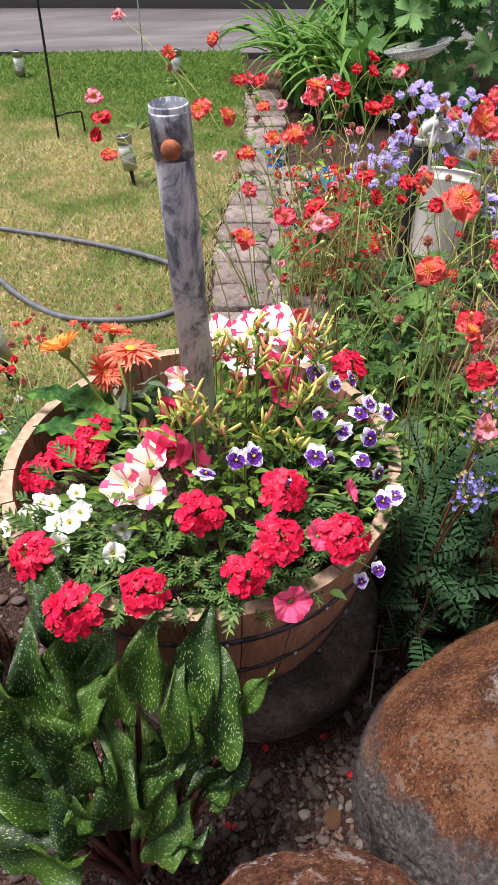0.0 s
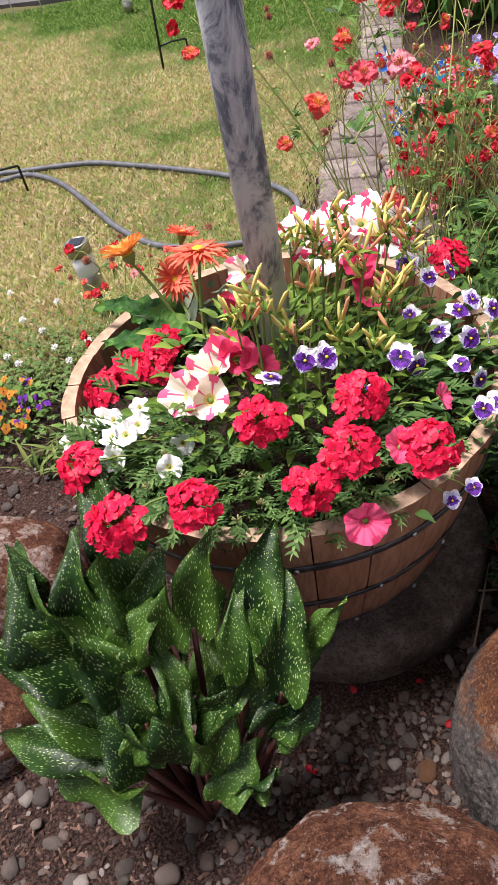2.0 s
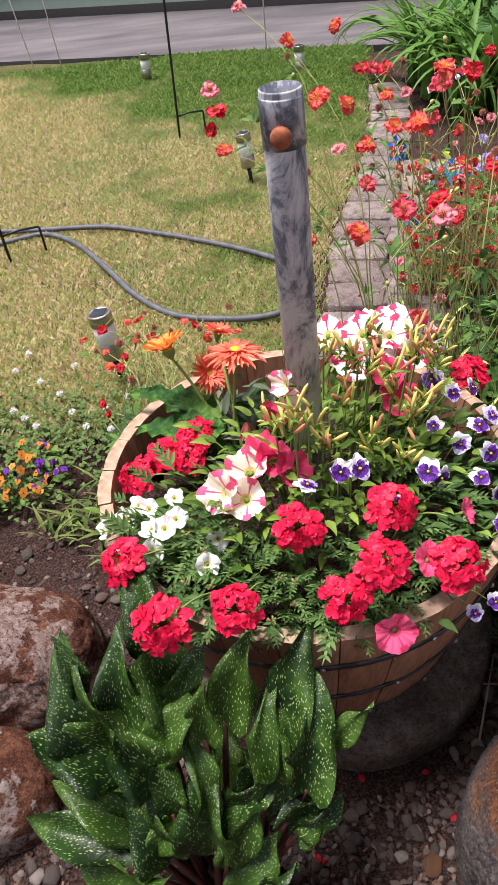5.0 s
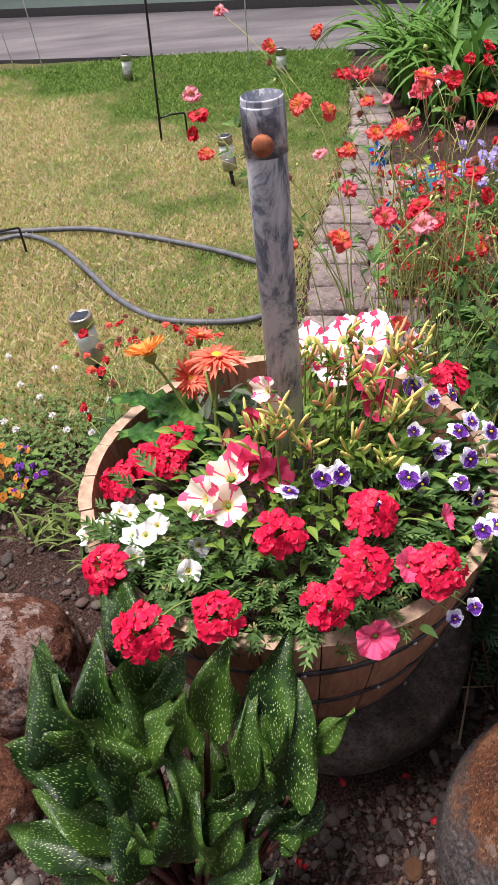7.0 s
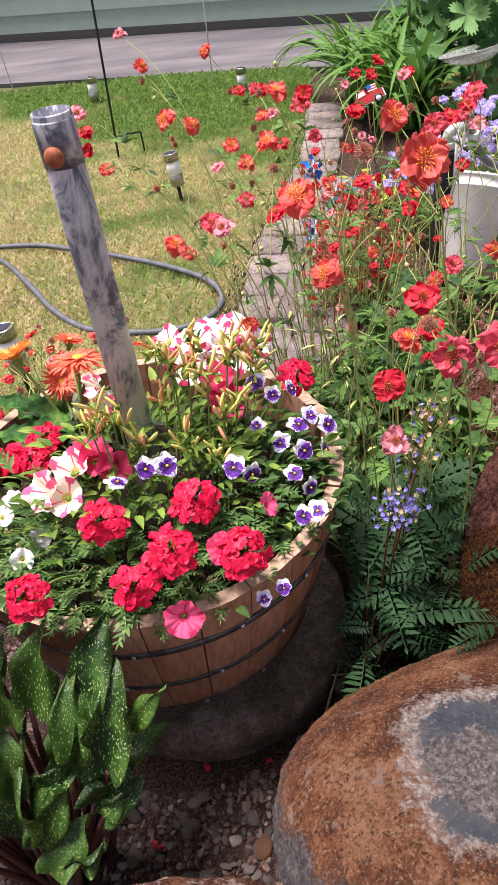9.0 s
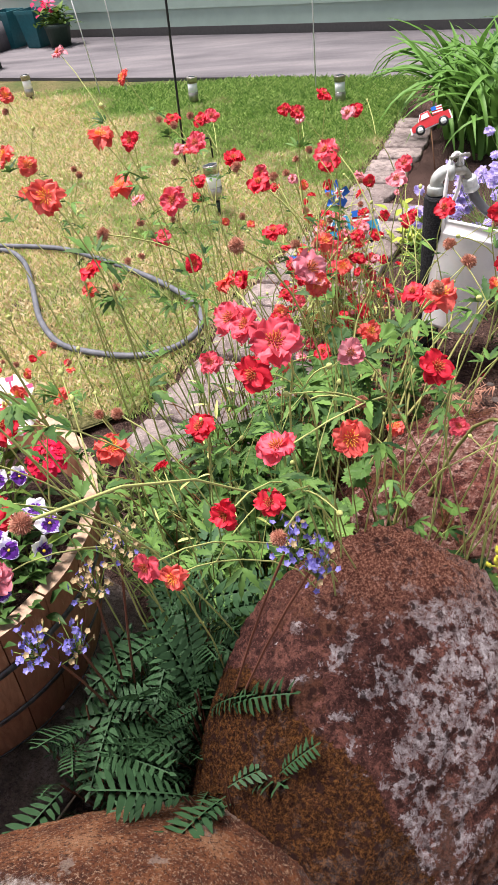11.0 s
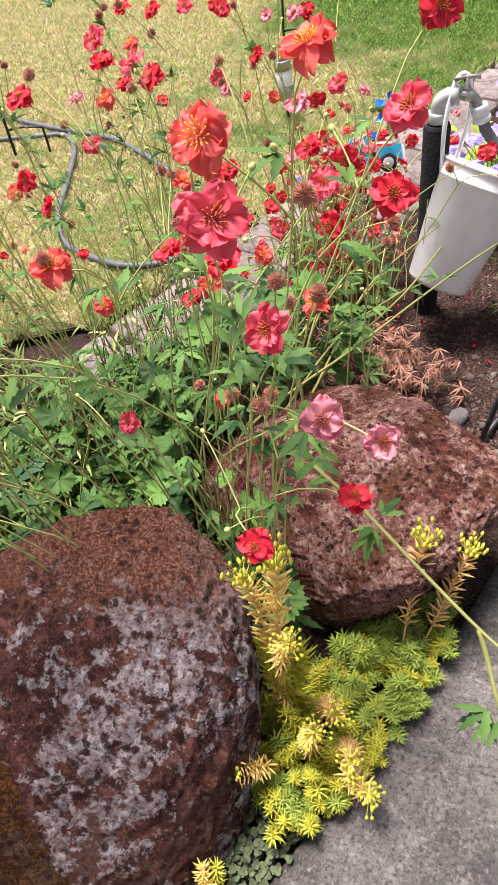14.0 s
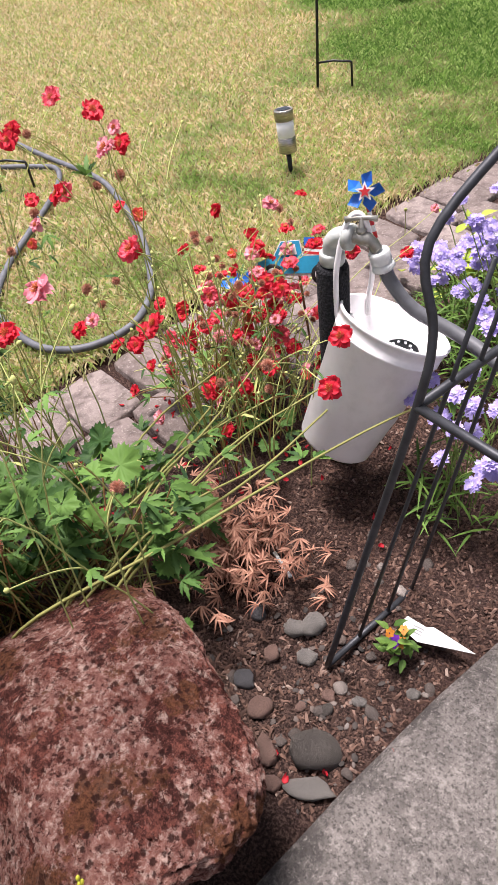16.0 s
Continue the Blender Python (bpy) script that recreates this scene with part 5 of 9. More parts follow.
truck_sign(upright((0.985, 3.515, 0.275), (0.0, -1, 0.45), 0.35), RED, (1.02, 3.53, 0.0), "red painted pickup sign with a flag on a stick")
truck_sign(upright((0.74, 2.44, 0.245), (0.35, -1, 0.5), 0.08) @ Matrix.Scale(1.2, 4), TEAL, (0.735, 2.485, 0.0), "teal painted pickup sign with a flag in the bed")

# glass dish on a stake
GLASS = Nodes("frosted_glass", 0.12, 0, 0.5)
GLASS.b.inputs["Transmission Weight"].default_value = 0.8
GLASS.color(GLASS.ramp(GLASS.noise(9, 4), [(0.4, (0.8, 0.85, 0.82)), (0.7, (0.9, 0.93, 0.92))]))
GLASS.b.inputs["Roughness"].default_value = 0.15
dish = thing("glass_bird_bath", (1.47, 3.62, 0), "shallow frosted glass bird bath on a thin stake", "bird bath")
prof = [(0.02, 0.0), (0.075, 0.012), (0.12, 0.035), (0.145, 0.055), (0.143, 0.058), (0.118, 0.039), (0.073, 0.016), (0.02, 0.004)]
part("bowl", Geo().add(lathe(prof, 40)).mesh("bowl", GLASS.mat), dish, facing((1.485, 3.6, 0.38), (-0.16, 0.17, 1), 0, 1.12), "frosted glass bowl")
part("motif", Geo().add(lathe([(0.052, 0.0), (0.05, 0.0015), (0.02, 0.0025), (0.001, 0.003)], 20)).mesh("motif", plain("rust_red_glaze", (0.3, 0.07, 0.03), 0.35, 0, 0.5, 40)), dish, facing((1.485, 3.6, 0.385), (-0.16, 0.17, 1), 0, 1.0), "rust-red flower painted in the bowl")
part("stake", Geo().add(tube([(1.46, 3.55, 0.0), (1.485, 3.6, 0.39)], 0.005, 6)).mesh("stake", plain("copper_brown_stake", (0.25, 0.14, 0.08), 0.5, 0.4)), dish, None, "thin copper-brown stake")
LID = plain("dark_lantern_top", (0.02, 0.02, 0.022), 0.4)
lan = thing("garden_lantern", (1.53, 3.0, 0.0), "small white garden lantern with a black cap", "lantern")
part("lantern_body", Geo().add(lathe([(0.03, 0.0), (0.04, 0.02), (0.028, 0.1), (0.04, 0.17), (0.03, 0.25), (0.042, 0.3), (0.042, 0.38), (0.036, 0.39)], 20)).mesh("lantern_body", WHITE), lan, Matrix.Translation((1.53, 3.0, 0.0)) @ Matrix.Diagonal((0.8, 0.8, 0.72, 1)))
part("lantern_cap", Geo().add(lathe([(0.05, 0.0), (0.052, 0.008), (0.03, 0.028), (0.012, 0.04), (0.008, 0.05)], 20)).mesh("lantern_cap", LID), lan, Matrix.Translation((1.53, 3.0, 0.28)) @ Matrix.Scale(0.85, 4), "black cap")

# planters by the porch
GREENPOT = plain("teal_plastic_pot", (0.02, 0.13, 0.15), 0.4, 0, 0.15)
DARKPOT = plain("dark_green_pot", (0.025, 0.05, 0.035), 0.5, 0, 0.2)
for x, y in ((-3.2, 7.98), (-2.88, 7.9)):
    po = thing("square_pot", (x, y, 0.03), "empty tapered teal plastic pot", "pot", "teal pots on the patio")
    v, f = lathe([(0.115, 0), (0.165, 0.3), (0.178, 0.3), (0.178, 0.33), (0.16, 0.33), (0.11, 0.02)], 4)
    part("pot_wall", Geo().add((v, f)).mesh("pot_wall", GREENPOT, False), po, Matrix.Translation((x, y, 0.03)) @ rot(ang + math.pi / 4))
pp = thing("round_pot", (-2.6, 7.8, 0.03), "dark round pot with a pink flowering plant", "potted plant")
part("pot_wall", Geo().add(lathe([(0.1, 0), (0.125, 0.17), (0.132, 0.17), (0.132, 0.2), (0.12, 0.2)], 20)).mesh("pot_wall", DARKPOT), pp, Matrix.Translation((-2.6, 7.8, 0.03)))
bench = thing("storage_box", (-3.0, 6.72, 0.0), "dark green storage box with a cord tied on top", "box")
part("box_body", Geo().add(block(0.4, 0.3, 0.3, 0.01)).mesh("box_body", DARKPOT), bench, Matrix.Translation((-3.05, 6.85, 0.0)) @ rot(ang))
part("cord", Geo().add(tube(smooth_line([(-3.2, 6.66, 0.32), (-3.1, 6.66, 0.3), (-3.05, 6.66, 0.34), (-3.1, 6.65, 0.15), (-3.15, 6.64, 0.05)]), 0.012, 6)).mesh("cord", plain("straw_yellow_cord", (0.5, 0.42, 0.2), 0.8)), bench, None, "straw yellow cord")

# small litter on the bed
TAG = plain("white_plant_tag", (0.75, 0.75, 0.73), 0.4, 0, 0.05)
def flat_tag(pts, z, th=0.0015):
    k = len(pts)
    v = [(x, y, z) for x, y in pts] + [(x, y, z + th) for x, y in pts]
    return v, [tuple(range(k))[::-1], tuple(range(k, 2 * k))] + [(i, (i + 1) % k, k + (i + 1) % k, k + i) for i in range(k)]
tg = thing("plant_label", (1.37, 1.9, 0.02), "white plastic plant tag lying on the soil", "plant label")
part("tag_blade", Geo().add(flat_tag([(1.318, 1.895), (1.322, 1.92), (1.36, 1.918), (1.37, 1.925), (1.45, 1.918), (1.36, 1.885)], 0.022)).mesh("tag_blade", TAG, False), tg)
ink = plain("grey_ink", (0.2, 0.2, 0.2), 0.6)
for i in range(3):
    part("print_bar", Geo().add(block(0.02, 0.0025, 0.0008)).mesh("print_bar", ink, False), tg, Matrix.Translation((1.35, 1.898 + 0.006 * i, 0.0236)) @ rot(0.05), "grey line of print")
ws = thing("plastic_stick", (1.07, 1.88, 0.02), "broken white plastic stick on the soil", "stick")
part("shaft", Geo().add(tube([(1.04, 1.905, 0.02), (1.1, 1.875, 0.022)], 0.004, 6)).mesh("shaft", TAG), ws)
TWIG = plain("dry_twig", (0.32, 0.24, 0.17), 0.9, 0, 0.3)
for pts in (((0.4, 0.69, 0.02), (0.43, 0.76, 0.03), (0.46, 0.83, 0.04)), ((0.4, 0.8, 0.02), (0.44, 0.79, 0.025), (0.49, 0.785, 0.03)), ((0.5, 0.62, 0.02), (0.53, 0.66, 0.03), (0.55, 0.7, 0.02))):
    thing("twig", pts[0], "dry grey-brown twig on the soil", "twig", "twigs on the bed", "", Geo().add(tube(pts, [0.0022, 0.002, 0.001], 6)).mesh("twig", TWIG), Matrix.Identity(4))


# ---- flowers in the barrel ----
CRIMSON = petalled("crimson_petal", (0.56, 0.004, 0.03), (0.78, 0.014, 0.075), 0.5, 0.25)
CRIMSON_EYE = petalled("dark_flower_throat", (0.12, 0.05, 0.02), (0.25, 0.12, 0.03))
WHITE_PETAL = petalled("white_petal", (0.84, 0.82, 0.8), (0.93, 0.92, 0.9), 0.6, 0.2)
PINK_PETAL = petalled("rose_pink_petal", (0.8, 0.05, 0.16), (0.96, 0.15, 0.3), 0.55, 0.25)
RED_STRIPE = petalled("rose_red_stripe", (0.55, 0.016, 0.085), (0.72, 0.06, 0.16), 0.55, 0.25)
CREAM = petalled("cream_yellow_throat", (0.7, 0.5, 0.12), (0.78, 0.62, 0.25), 0.6, 0.25)
PURPLE = petalled("deep_purple_petal", (0.1, 0.016, 0.26), (0.22, 0.05, 0.45), 0.6, 0.2)
DARKPURPLE = petalled("blackish_purple_blotch", (0.02, 0.004, 0.06), (0.05, 0.01, 0.12), 0.6, 0.1)
LILAC = petalled("pale_lilac_petal", (0.52, 0.48, 0.76), (0.78, 0.76, 0.88), 0.6, 0.3)
YELLOW = petalled("golden_yellow", (0.7, 0.36, 0.02), (0.85, 0.55, 0.05), 0.6, 0.2)
ORANGE = petalled("orange_petal", (0.85, 0.26, 0.04), (0.95, 0.45, 0.12), 0.55, 0.3)
CORAL = petalled("coral_red_petal", (0.72, 0.11, 0.06), (0.88, 0.25, 0.15), 0.55, 0.3)
STEM = leafy("green_stem", (0.12, 0.2, 0.04), (0.25, 0.33, 0.09), 0.6, 0.05)
STEM_RED = leafy("reddish_stem", (0.09, 0.03, 0.02), (0.2, 0.08, 0.05), 0.5, 0.02)
FOL_MID = leafy("mid_green_leaf", (0.05, 0.11, 0.02), (0.15, 0.26, 0.05), 0.5, 0.25)
FOL_LIGHT = leafy("light_green_leaf", (0.04, 0.11, 0.016), (0.26, 0.38, 0.065), 0.5, 0.3)
FOL_DARK = leafy("dark_green_leaf", (0.025, 0.065, 0.015), (0.075, 0.15, 0.035), 0.5, 0.2)
FOL_GREY = leafy("grey_green_leaf", (0.07, 0.11, 0.06), (0.2, 0.25, 0.17), 0.7, 0.2)


def verbena_head(seed, r=0.035):
    """A low ragged dome of five-petalled florets round a green eye."""
    q = random.Random(seed)
    g = Geo()
    k = 24
    for i in range(k):
        t = (i + 0.8) / k
        rad = r * 0.98 * t ** 0.5
        if rad < r * 0.27:
            continue
        ph = i * 2.39996 + q.uniform(-0.25, 0.25)
        z = r * 0.4 * (1 - (rad / r) ** 2.2) + q.uniform(-0.003, 0.003)
        d = Vector((math.cos(ph) * rad / r * 0.75, math.sin(ph) * rad / r * 0.75, 0.8))
        pos = Vector((math.cos(ph) * rad, math.sin(ph) * rad, z))
        m = facing(pos, d + Vector((q.uniform(-0.35, 0.35), q.uniform(-0.35, 0.35), 0)), q.uniform(0, 6))
        fr = r * q.uniform(0.34, 0.42)
        for j in range(5):
            g.add(petal(fr * q.uniform(0.9, 1.1), fr * 0.95, 4, 2, q.uniform(-0.1, 0.2), q.uniform(-0.05, 0.3), 0.25, 0.13, 0.95, q.uniform(0, 6)), 0, m @ rot(2 * math.pi * j / 5 + q.uniform(-0.12, 0.12), q.uniform(-0.35, 0.2)))
        g.add(tube([(0, 0, -0.003), (0, 0, 0.0008)], [0.0009, 0.0011], 5), 1, m)
        g.add(tube([(0, 0, -0.003), m.inverted() @ Vector((0, 0, -0.012))], [0.001, 0.0012], 4, False), 2, m)
    for i in range(16):
        a, rr = q.uniform(0, 6.3), q.uniform(0.0, 0.27) * r
        g.add(tube([(rr * 0.5 * math.cos(a), rr * 0.5 * math.sin(a), 0), (rr * math.cos(a), rr * math.sin(a), r * q.uniform(0.34, 0.5))], [0.0012, 0.0008], 4, False), 2 if i % 3 else 0)
    return g.mesh("flower_head", [CRIMSON, CRIMSON_EYE, FOL_LIGHT])


def petunia(seed, r=0.03, stripe=True, main=0, flare=0.35, throat=0.02, soft=1.0):
    """A trumpet with five soft lobes."""
    q = random.Random(seed)
    g = Geo()
    na, nr = 40, 6
    v, f, mi = [], [], []
    for i in range(nr + 1):
        u = i / nr
        for k in range(na):
            a = 2 * math.pi * k / na
            lobe = 1 - 0.1 * (0.5 - 0.5 * math.cos(5 * a)) * u ** 2
            rr = r * (0.1 + 0.9 * u ** 0.9) * lobe * (1 + 0.03 * math.sin(11 * a + seed) * u)
            z = -throat * (1 - u) ** 2.2 + flare * r * (u ** 2) * 0.35 + soft * (r * 0.2 * u * u * math.sin(5 * a + 1.2 + seed) + r * 0.16 * u * u * math.sin(2 * a + seed * 2)) + r * 0.06 * u * math.sin(13 * a + seed)
            v.append((rr * math.cos(a), rr * math.sin(a), z))
    for i in range(nr):
        for k in range(na):
            a, b = i * na + k, i * na + (k + 1) % na
            f.append((a, b, b + na, a + na))
            ph = (k / na * 5) % 1
            near = min(ph, 1 - ph)
            if i == 0:
                mi.append(2)
            elif stripe and near < 0.1 + 0.05 * (i / nr):
                mi.append(1)
            else:
                mi.append(main)
    g.add((v, f, mi))
    g.add(tube([(0, 0, -throat * 0.8), (0, 0, -throat - 0.02)], [r * 0.13, 0.0025], 8), 3)
    return g.data()


def pansy(seed, r=0.0195):
    """Two pale upper petals, three purple lower ones, a yellow eye."""
    q = random.Random(seed)
    g = Geo()
    for j, (a, l, w, lift) in enumerate(((1.05, 1.15, 1.3, 0.002), (2.1, 1.15, 1.3, 0.001), (0.05, 0.95, 1.0, 0.004), (3.1, 0.95, 1.0, 0.003), (-1.57, 0.95, 1.3, 0.005))):
        nu, nv = 12, 6
        v, f = petal(r * l, r * w, nu, nv, 0.06, 0.14, 0.06, 0.06, 0.5, j + seed)
        mi = []
        for i in range(nu):
            for k in range(2 * nv):
                u, across = (i + 0.5) / nu, abs(k + 0.5 - nv) / nv
                ray = 0.06 * math.sin(k * 2.3 + j * 1.7 + seed) + 0.05 * math.sin(k * 5.1 + seed)
                if j < 2:
                    mi.append(5 if u + ray > (0.5 if seed < 2 else 0.72) else (0 if u + ray > 0.2 or seed == 3 else 1))
                elif u + ray < (0.3 if seed != 3 else 0.2):
                    mi.append(2)
                elif u + 0.12 * across + ray < (0.82, 0.66, 0.86, 0.5)[seed]:
                    mi.append(1)
                else:
                    mi.append(0)
        g.add((v, f, mi), 0, Matrix.Translation((0, 0, lift)) @ rot(a + q.uniform(-0.1, 0.1), -0.12 + q.uniform(-0.1, 0.1)))
    g.add(lathe([(0.0022, 0.004), (0.002, 0.0065), (0.0006, 0.0075)], 8), 3)
    g.add(tube([(0, 0, 0.002), (0, 0.002, -0.008), (0, 0.0, -0.02)], [0.0018, 0.0012, 0.001], 5), 4)
    return g.mesh("flower", [LILAC, PURPLE, DARKPURPLE, YELLOW, STEM, WHITE_PETAL])


def gerbera(seed, r, mat, cup=0.0):
    q = random.Random(seed)
    g = Geo()
    for row, (n, l, up) in enumerate(((26, 1.0, 0.1 + cup), (22, 0.86, 0.28 + cup), (18, 0.4, 0.5 + cup))):
        for i in range(n):
            a = 2 * math.pi * i / n + q.uniform(-0.06, 0.06)
            L = r * l * q.uniform(0.9, 1.06)
            g.add(petal(L, r * 0.17, 4, 1, 0.08, q.uniform(0.0, 0.2), 0.05, 0.0, 0.8), 0, Matrix.Translation((0, 0, 0.001 * row)) @ rot(a, -up + q.uniform(-0.1, 0.1), q.uniform(-0.2, 0.2)))
    g.add(lathe([(r * 0.2, 0.0), (r * 0.2, 0.004), (r * 0.1, 0.007), (0.001, 0.007)], 14), 1)
    g.add(lathe([(0.003, -0.016), (r * 0.22, -0.006), (r * 0.25, 0.0)], 12), 2)
    return g.mesh("flower_head", [mat, YELLOW, STEM])


def stalk(parent, base, tip, lift=0.05, r=0.0017, mat=None, name="stem", k=7):
    part(name, Geo().add(tube(arc(base, tip, lift, k), [r * (1.25 - 0.5 * i / k) for i in range(k + 1)], 6, False)).mesh(name, mat or STEM), parent)


def soil_spot(p, pull=0.6):
    """Where a plant's stalk leaves the soil in the barrel, drawn to the middle."""
    x, y = BX + (p[0] - BX) * pull, BY + (p[1] - BY) * pull
    d = math.hypot(x - BX, y - BY)
    if d > 0.28:
        x, y = BX + (x - BX) * 0.28 / d, BY + (y - BY) * 0.28 / d
    return (x, y, 0.37)


VERB_KINDS = [verbena_head(i) for i in range(4)]
VERBENAS = [
    ((-0.047, 0.611, 0.522), (-0.25, -0.55, 0.75)), ((0.041, 0.624, 0.522), (-0.1, -0.55, 0.8)), ((0.173, 0.639, 0.507), (0.05, -0.5, 0.8)), ((0.221, 0.669, 0.533), (0.1, -0.4, 0.9)),
    ((0.249, 0.771, 0.52), (0.1, -0.4, 0.9)), ((0.313, 0.668, 0.518), (0.25, -0.5, 0.8)), ((0.124, 0.74, 0.527), (0.0, -0.5, 0.85)), ((-0.107, 0.722, 0.51), (-0.35, -0.4, 0.8)),
    ((-0.085, 1.0, 0.447), (-0.2, -0.3, 0.9)), ((-0.04, 0.985, 0.45), (0, -0.4, 0.9)), ((-0.125, 0.96, 0.44), (-0.4, -0.3, 0.8)), ((-0.028, 1.035, 0.455), (0.1, -0.3, 0.9)), ((0.418, 1.03, 0.535), (0.2, -0.4, 0.85)),
]
verbena = thing("verbena_plant", (BX, 0.8, 0.37), "trailing verbena with crimson flower heads", "flowering plant")
for i, (p, way) in enumerate(VERBENAS):
    part("flower_head", VERB_KINDS[i % 4], verbena, facing(p, way, rnd.uniform(0, 6), rnd.uniform(0.82, 0.96)), "crimson domed flower head")
    stalk(verbena, soil_spot(p), Vector(p) - Vector(way).normalized() * 0.01, 0.07, 0.0016)


def divided_leaf(seed, length=0.05):
    """A cut verbena leaf with narrow lobes."""
    q = random.Random(seed)
    g = Geo()
    g.add(leaf(length, length * 0.12, 4, 0.2, 0.25))
    for i in range(1, 5):
        for s in (-1, 1):
            u = i / 5.2
            l = length * (0.42 - 0.05 * i) * q.uniform(0.8, 1.2)
            g.add(leaf(l, l * 0.35, 3, 0.2, 0.1), 0, Matrix.Translation((length * u, 0, -0.25 * length * u * u)) @ rot(s * q.uniform(0.6, 0.9), 0, s * 0.2))
    return g.data()


def scatter_leaves(g, shapes, spots, lift=(0.2, 1.1), size=(0.7, 1.2), q=None):
    """Add leaves that spread outward and up from each spot."""
    for (x, y, z), aim in spots:
        m = Matrix.Translation((x, y, z)) @ rot(aim + q.uniform(-0.9, 0.9), -q.uniform(*lift), q.uniform(-0.6, 0.6)) @ Matrix.Scale(q.uniform(*size), 4)
        g.add(q.choice(shapes), 0, m)


def mound(q, n, region, ztop, zlow=0.38, edge=0.34):
    """Random spots on the leafy mound over the barrel: region gives (x, y) centres with spread."""
    out = []
    while len(out) < n:
        cx, cy, s = q.choice(region)
        x, y = q.gauss(cx, s), q.gauss(cy, s)
        d = math.hypot(x - BX, y - BY)
        if d > edge:
            continue
        top = ztop - 0.05 * (d / edge) ** 2
        z = top - abs(q.gauss(0, 0.03))
        if z < zlow:
            continue
        out.append(((x, y, z), math.atan2(y - BY, x - BX)))
    return out


q = random.Random(71)
DIV = [divided_leaf(i) for i in range(5)]
g = Geo()
front = [(0.0, 0.7, 0.07), (0.1, 0.68, 0.07), (0.2, 0.72, 0.06), (-0.08, 0.78, 0.06), (0.05, 0.78, 0.06), (0.3, 0.76, 0.05)]
scatter_leaves(g, DIV, mound(q, 430, front, 0.495, 0.38, 0.305), q=q)
# a skirt of leaves that hangs over the rim
for i in range(34):
    a = q.uniform(-2.7, -1.15)
    r = q.uniform(0.28, 0.322)
    g.add(q.choice(DIV), 0, Matrix.Translation((BX + r * math.cos(a), BY + r * math.sin(a), 0.435 + q.uniform(-0.005, 0.03))) @ rot(a + q.uniform(-0.8, 0.8), q.uniform(-0.5, 0.35), q.uniform(-0.7, 0.7)) @ Matrix.Scale(q.uniform(0.7, 1.1), 4))
part("foliage", g.mesh("foliage", leafy("cool_green_cut_leaf", (0.025, 0.075, 0.02), (0.18, 0.3, 0.09), 0.5, 0.3)), verbena, None, "finely cut mid-green leaves", "stuff")

# seed heads and small buds at the rim
g = Geo()
for i in range(26):
    a = q.uniform(-2.6, -0.9)
    r = q.uniform(0.2, 0.335)
    p = Vector((BX + r * math.cos(a), BY + r * math.sin(a), 0.47 + q.uniform(-0.03, 0.02)))
    for j in range(9):
        d = Vector((q.uniform(-1, 1), q.uniform(-1, 1), q.uniform(0.1, 1.2))).normalized()
        g.add(tube([p, p + d * 0.008], [0.0008, 0.0012], 4), 0)
part("seed_head", g.mesh("seed_head", leafy("buff_seed_head", (0.13, 0.13, 0.05), (0.28, 0.27, 0.11), 0.8, 0.1)), verbena, None, "buff spent flower heads", "stuff")

PET_STRIPE = [Geo().add(petunia(i, 0.034, True, 0, 0.1, 0.012, 0.45)).mesh("flower", [WHITE_PETAL, RED_STRIPE, CREAM, STEM]) for i in range(3)]
CREAMY = petalled("cream_petal", (0.82, 0.7, 0.5), (0.92, 0.86, 0.74), 0.6, 0.25)
PET_CREAM = [Geo().add(petunia(i + 30, 0.031)).mesh("flower", [CREAMY, PINK_PETAL, CREAM, STEM]) for i in range(3)]
PET_RED = [Geo().add(petunia(i + 5, 0.031, True, 1)).mesh("flower", [PINK_PETAL, RED_STRIPE, CREAM, STEM]) for i in range(2)]
PET_PINK = Geo().add(petunia(9, 0.032, True, 0, 0.1, 0.012, 0.3)).mesh("flower", [PINK_PETAL, RED_STRIPE, RED_STRIPE, STEM])
PET_WHITE = [Geo().add(petunia(i + 12, 0.02, False, 0, 0.1, 0.008)).mesh("flower", [WHITE_PETAL, WHITE_PETAL, CREAM, STEM]) for i in range(2)]
striped = thing("petunia_plant", (0.25, 1.05, 0.37), "petunia with white and rose striped trumpets", "flowering plant", "petunias in the barrel")
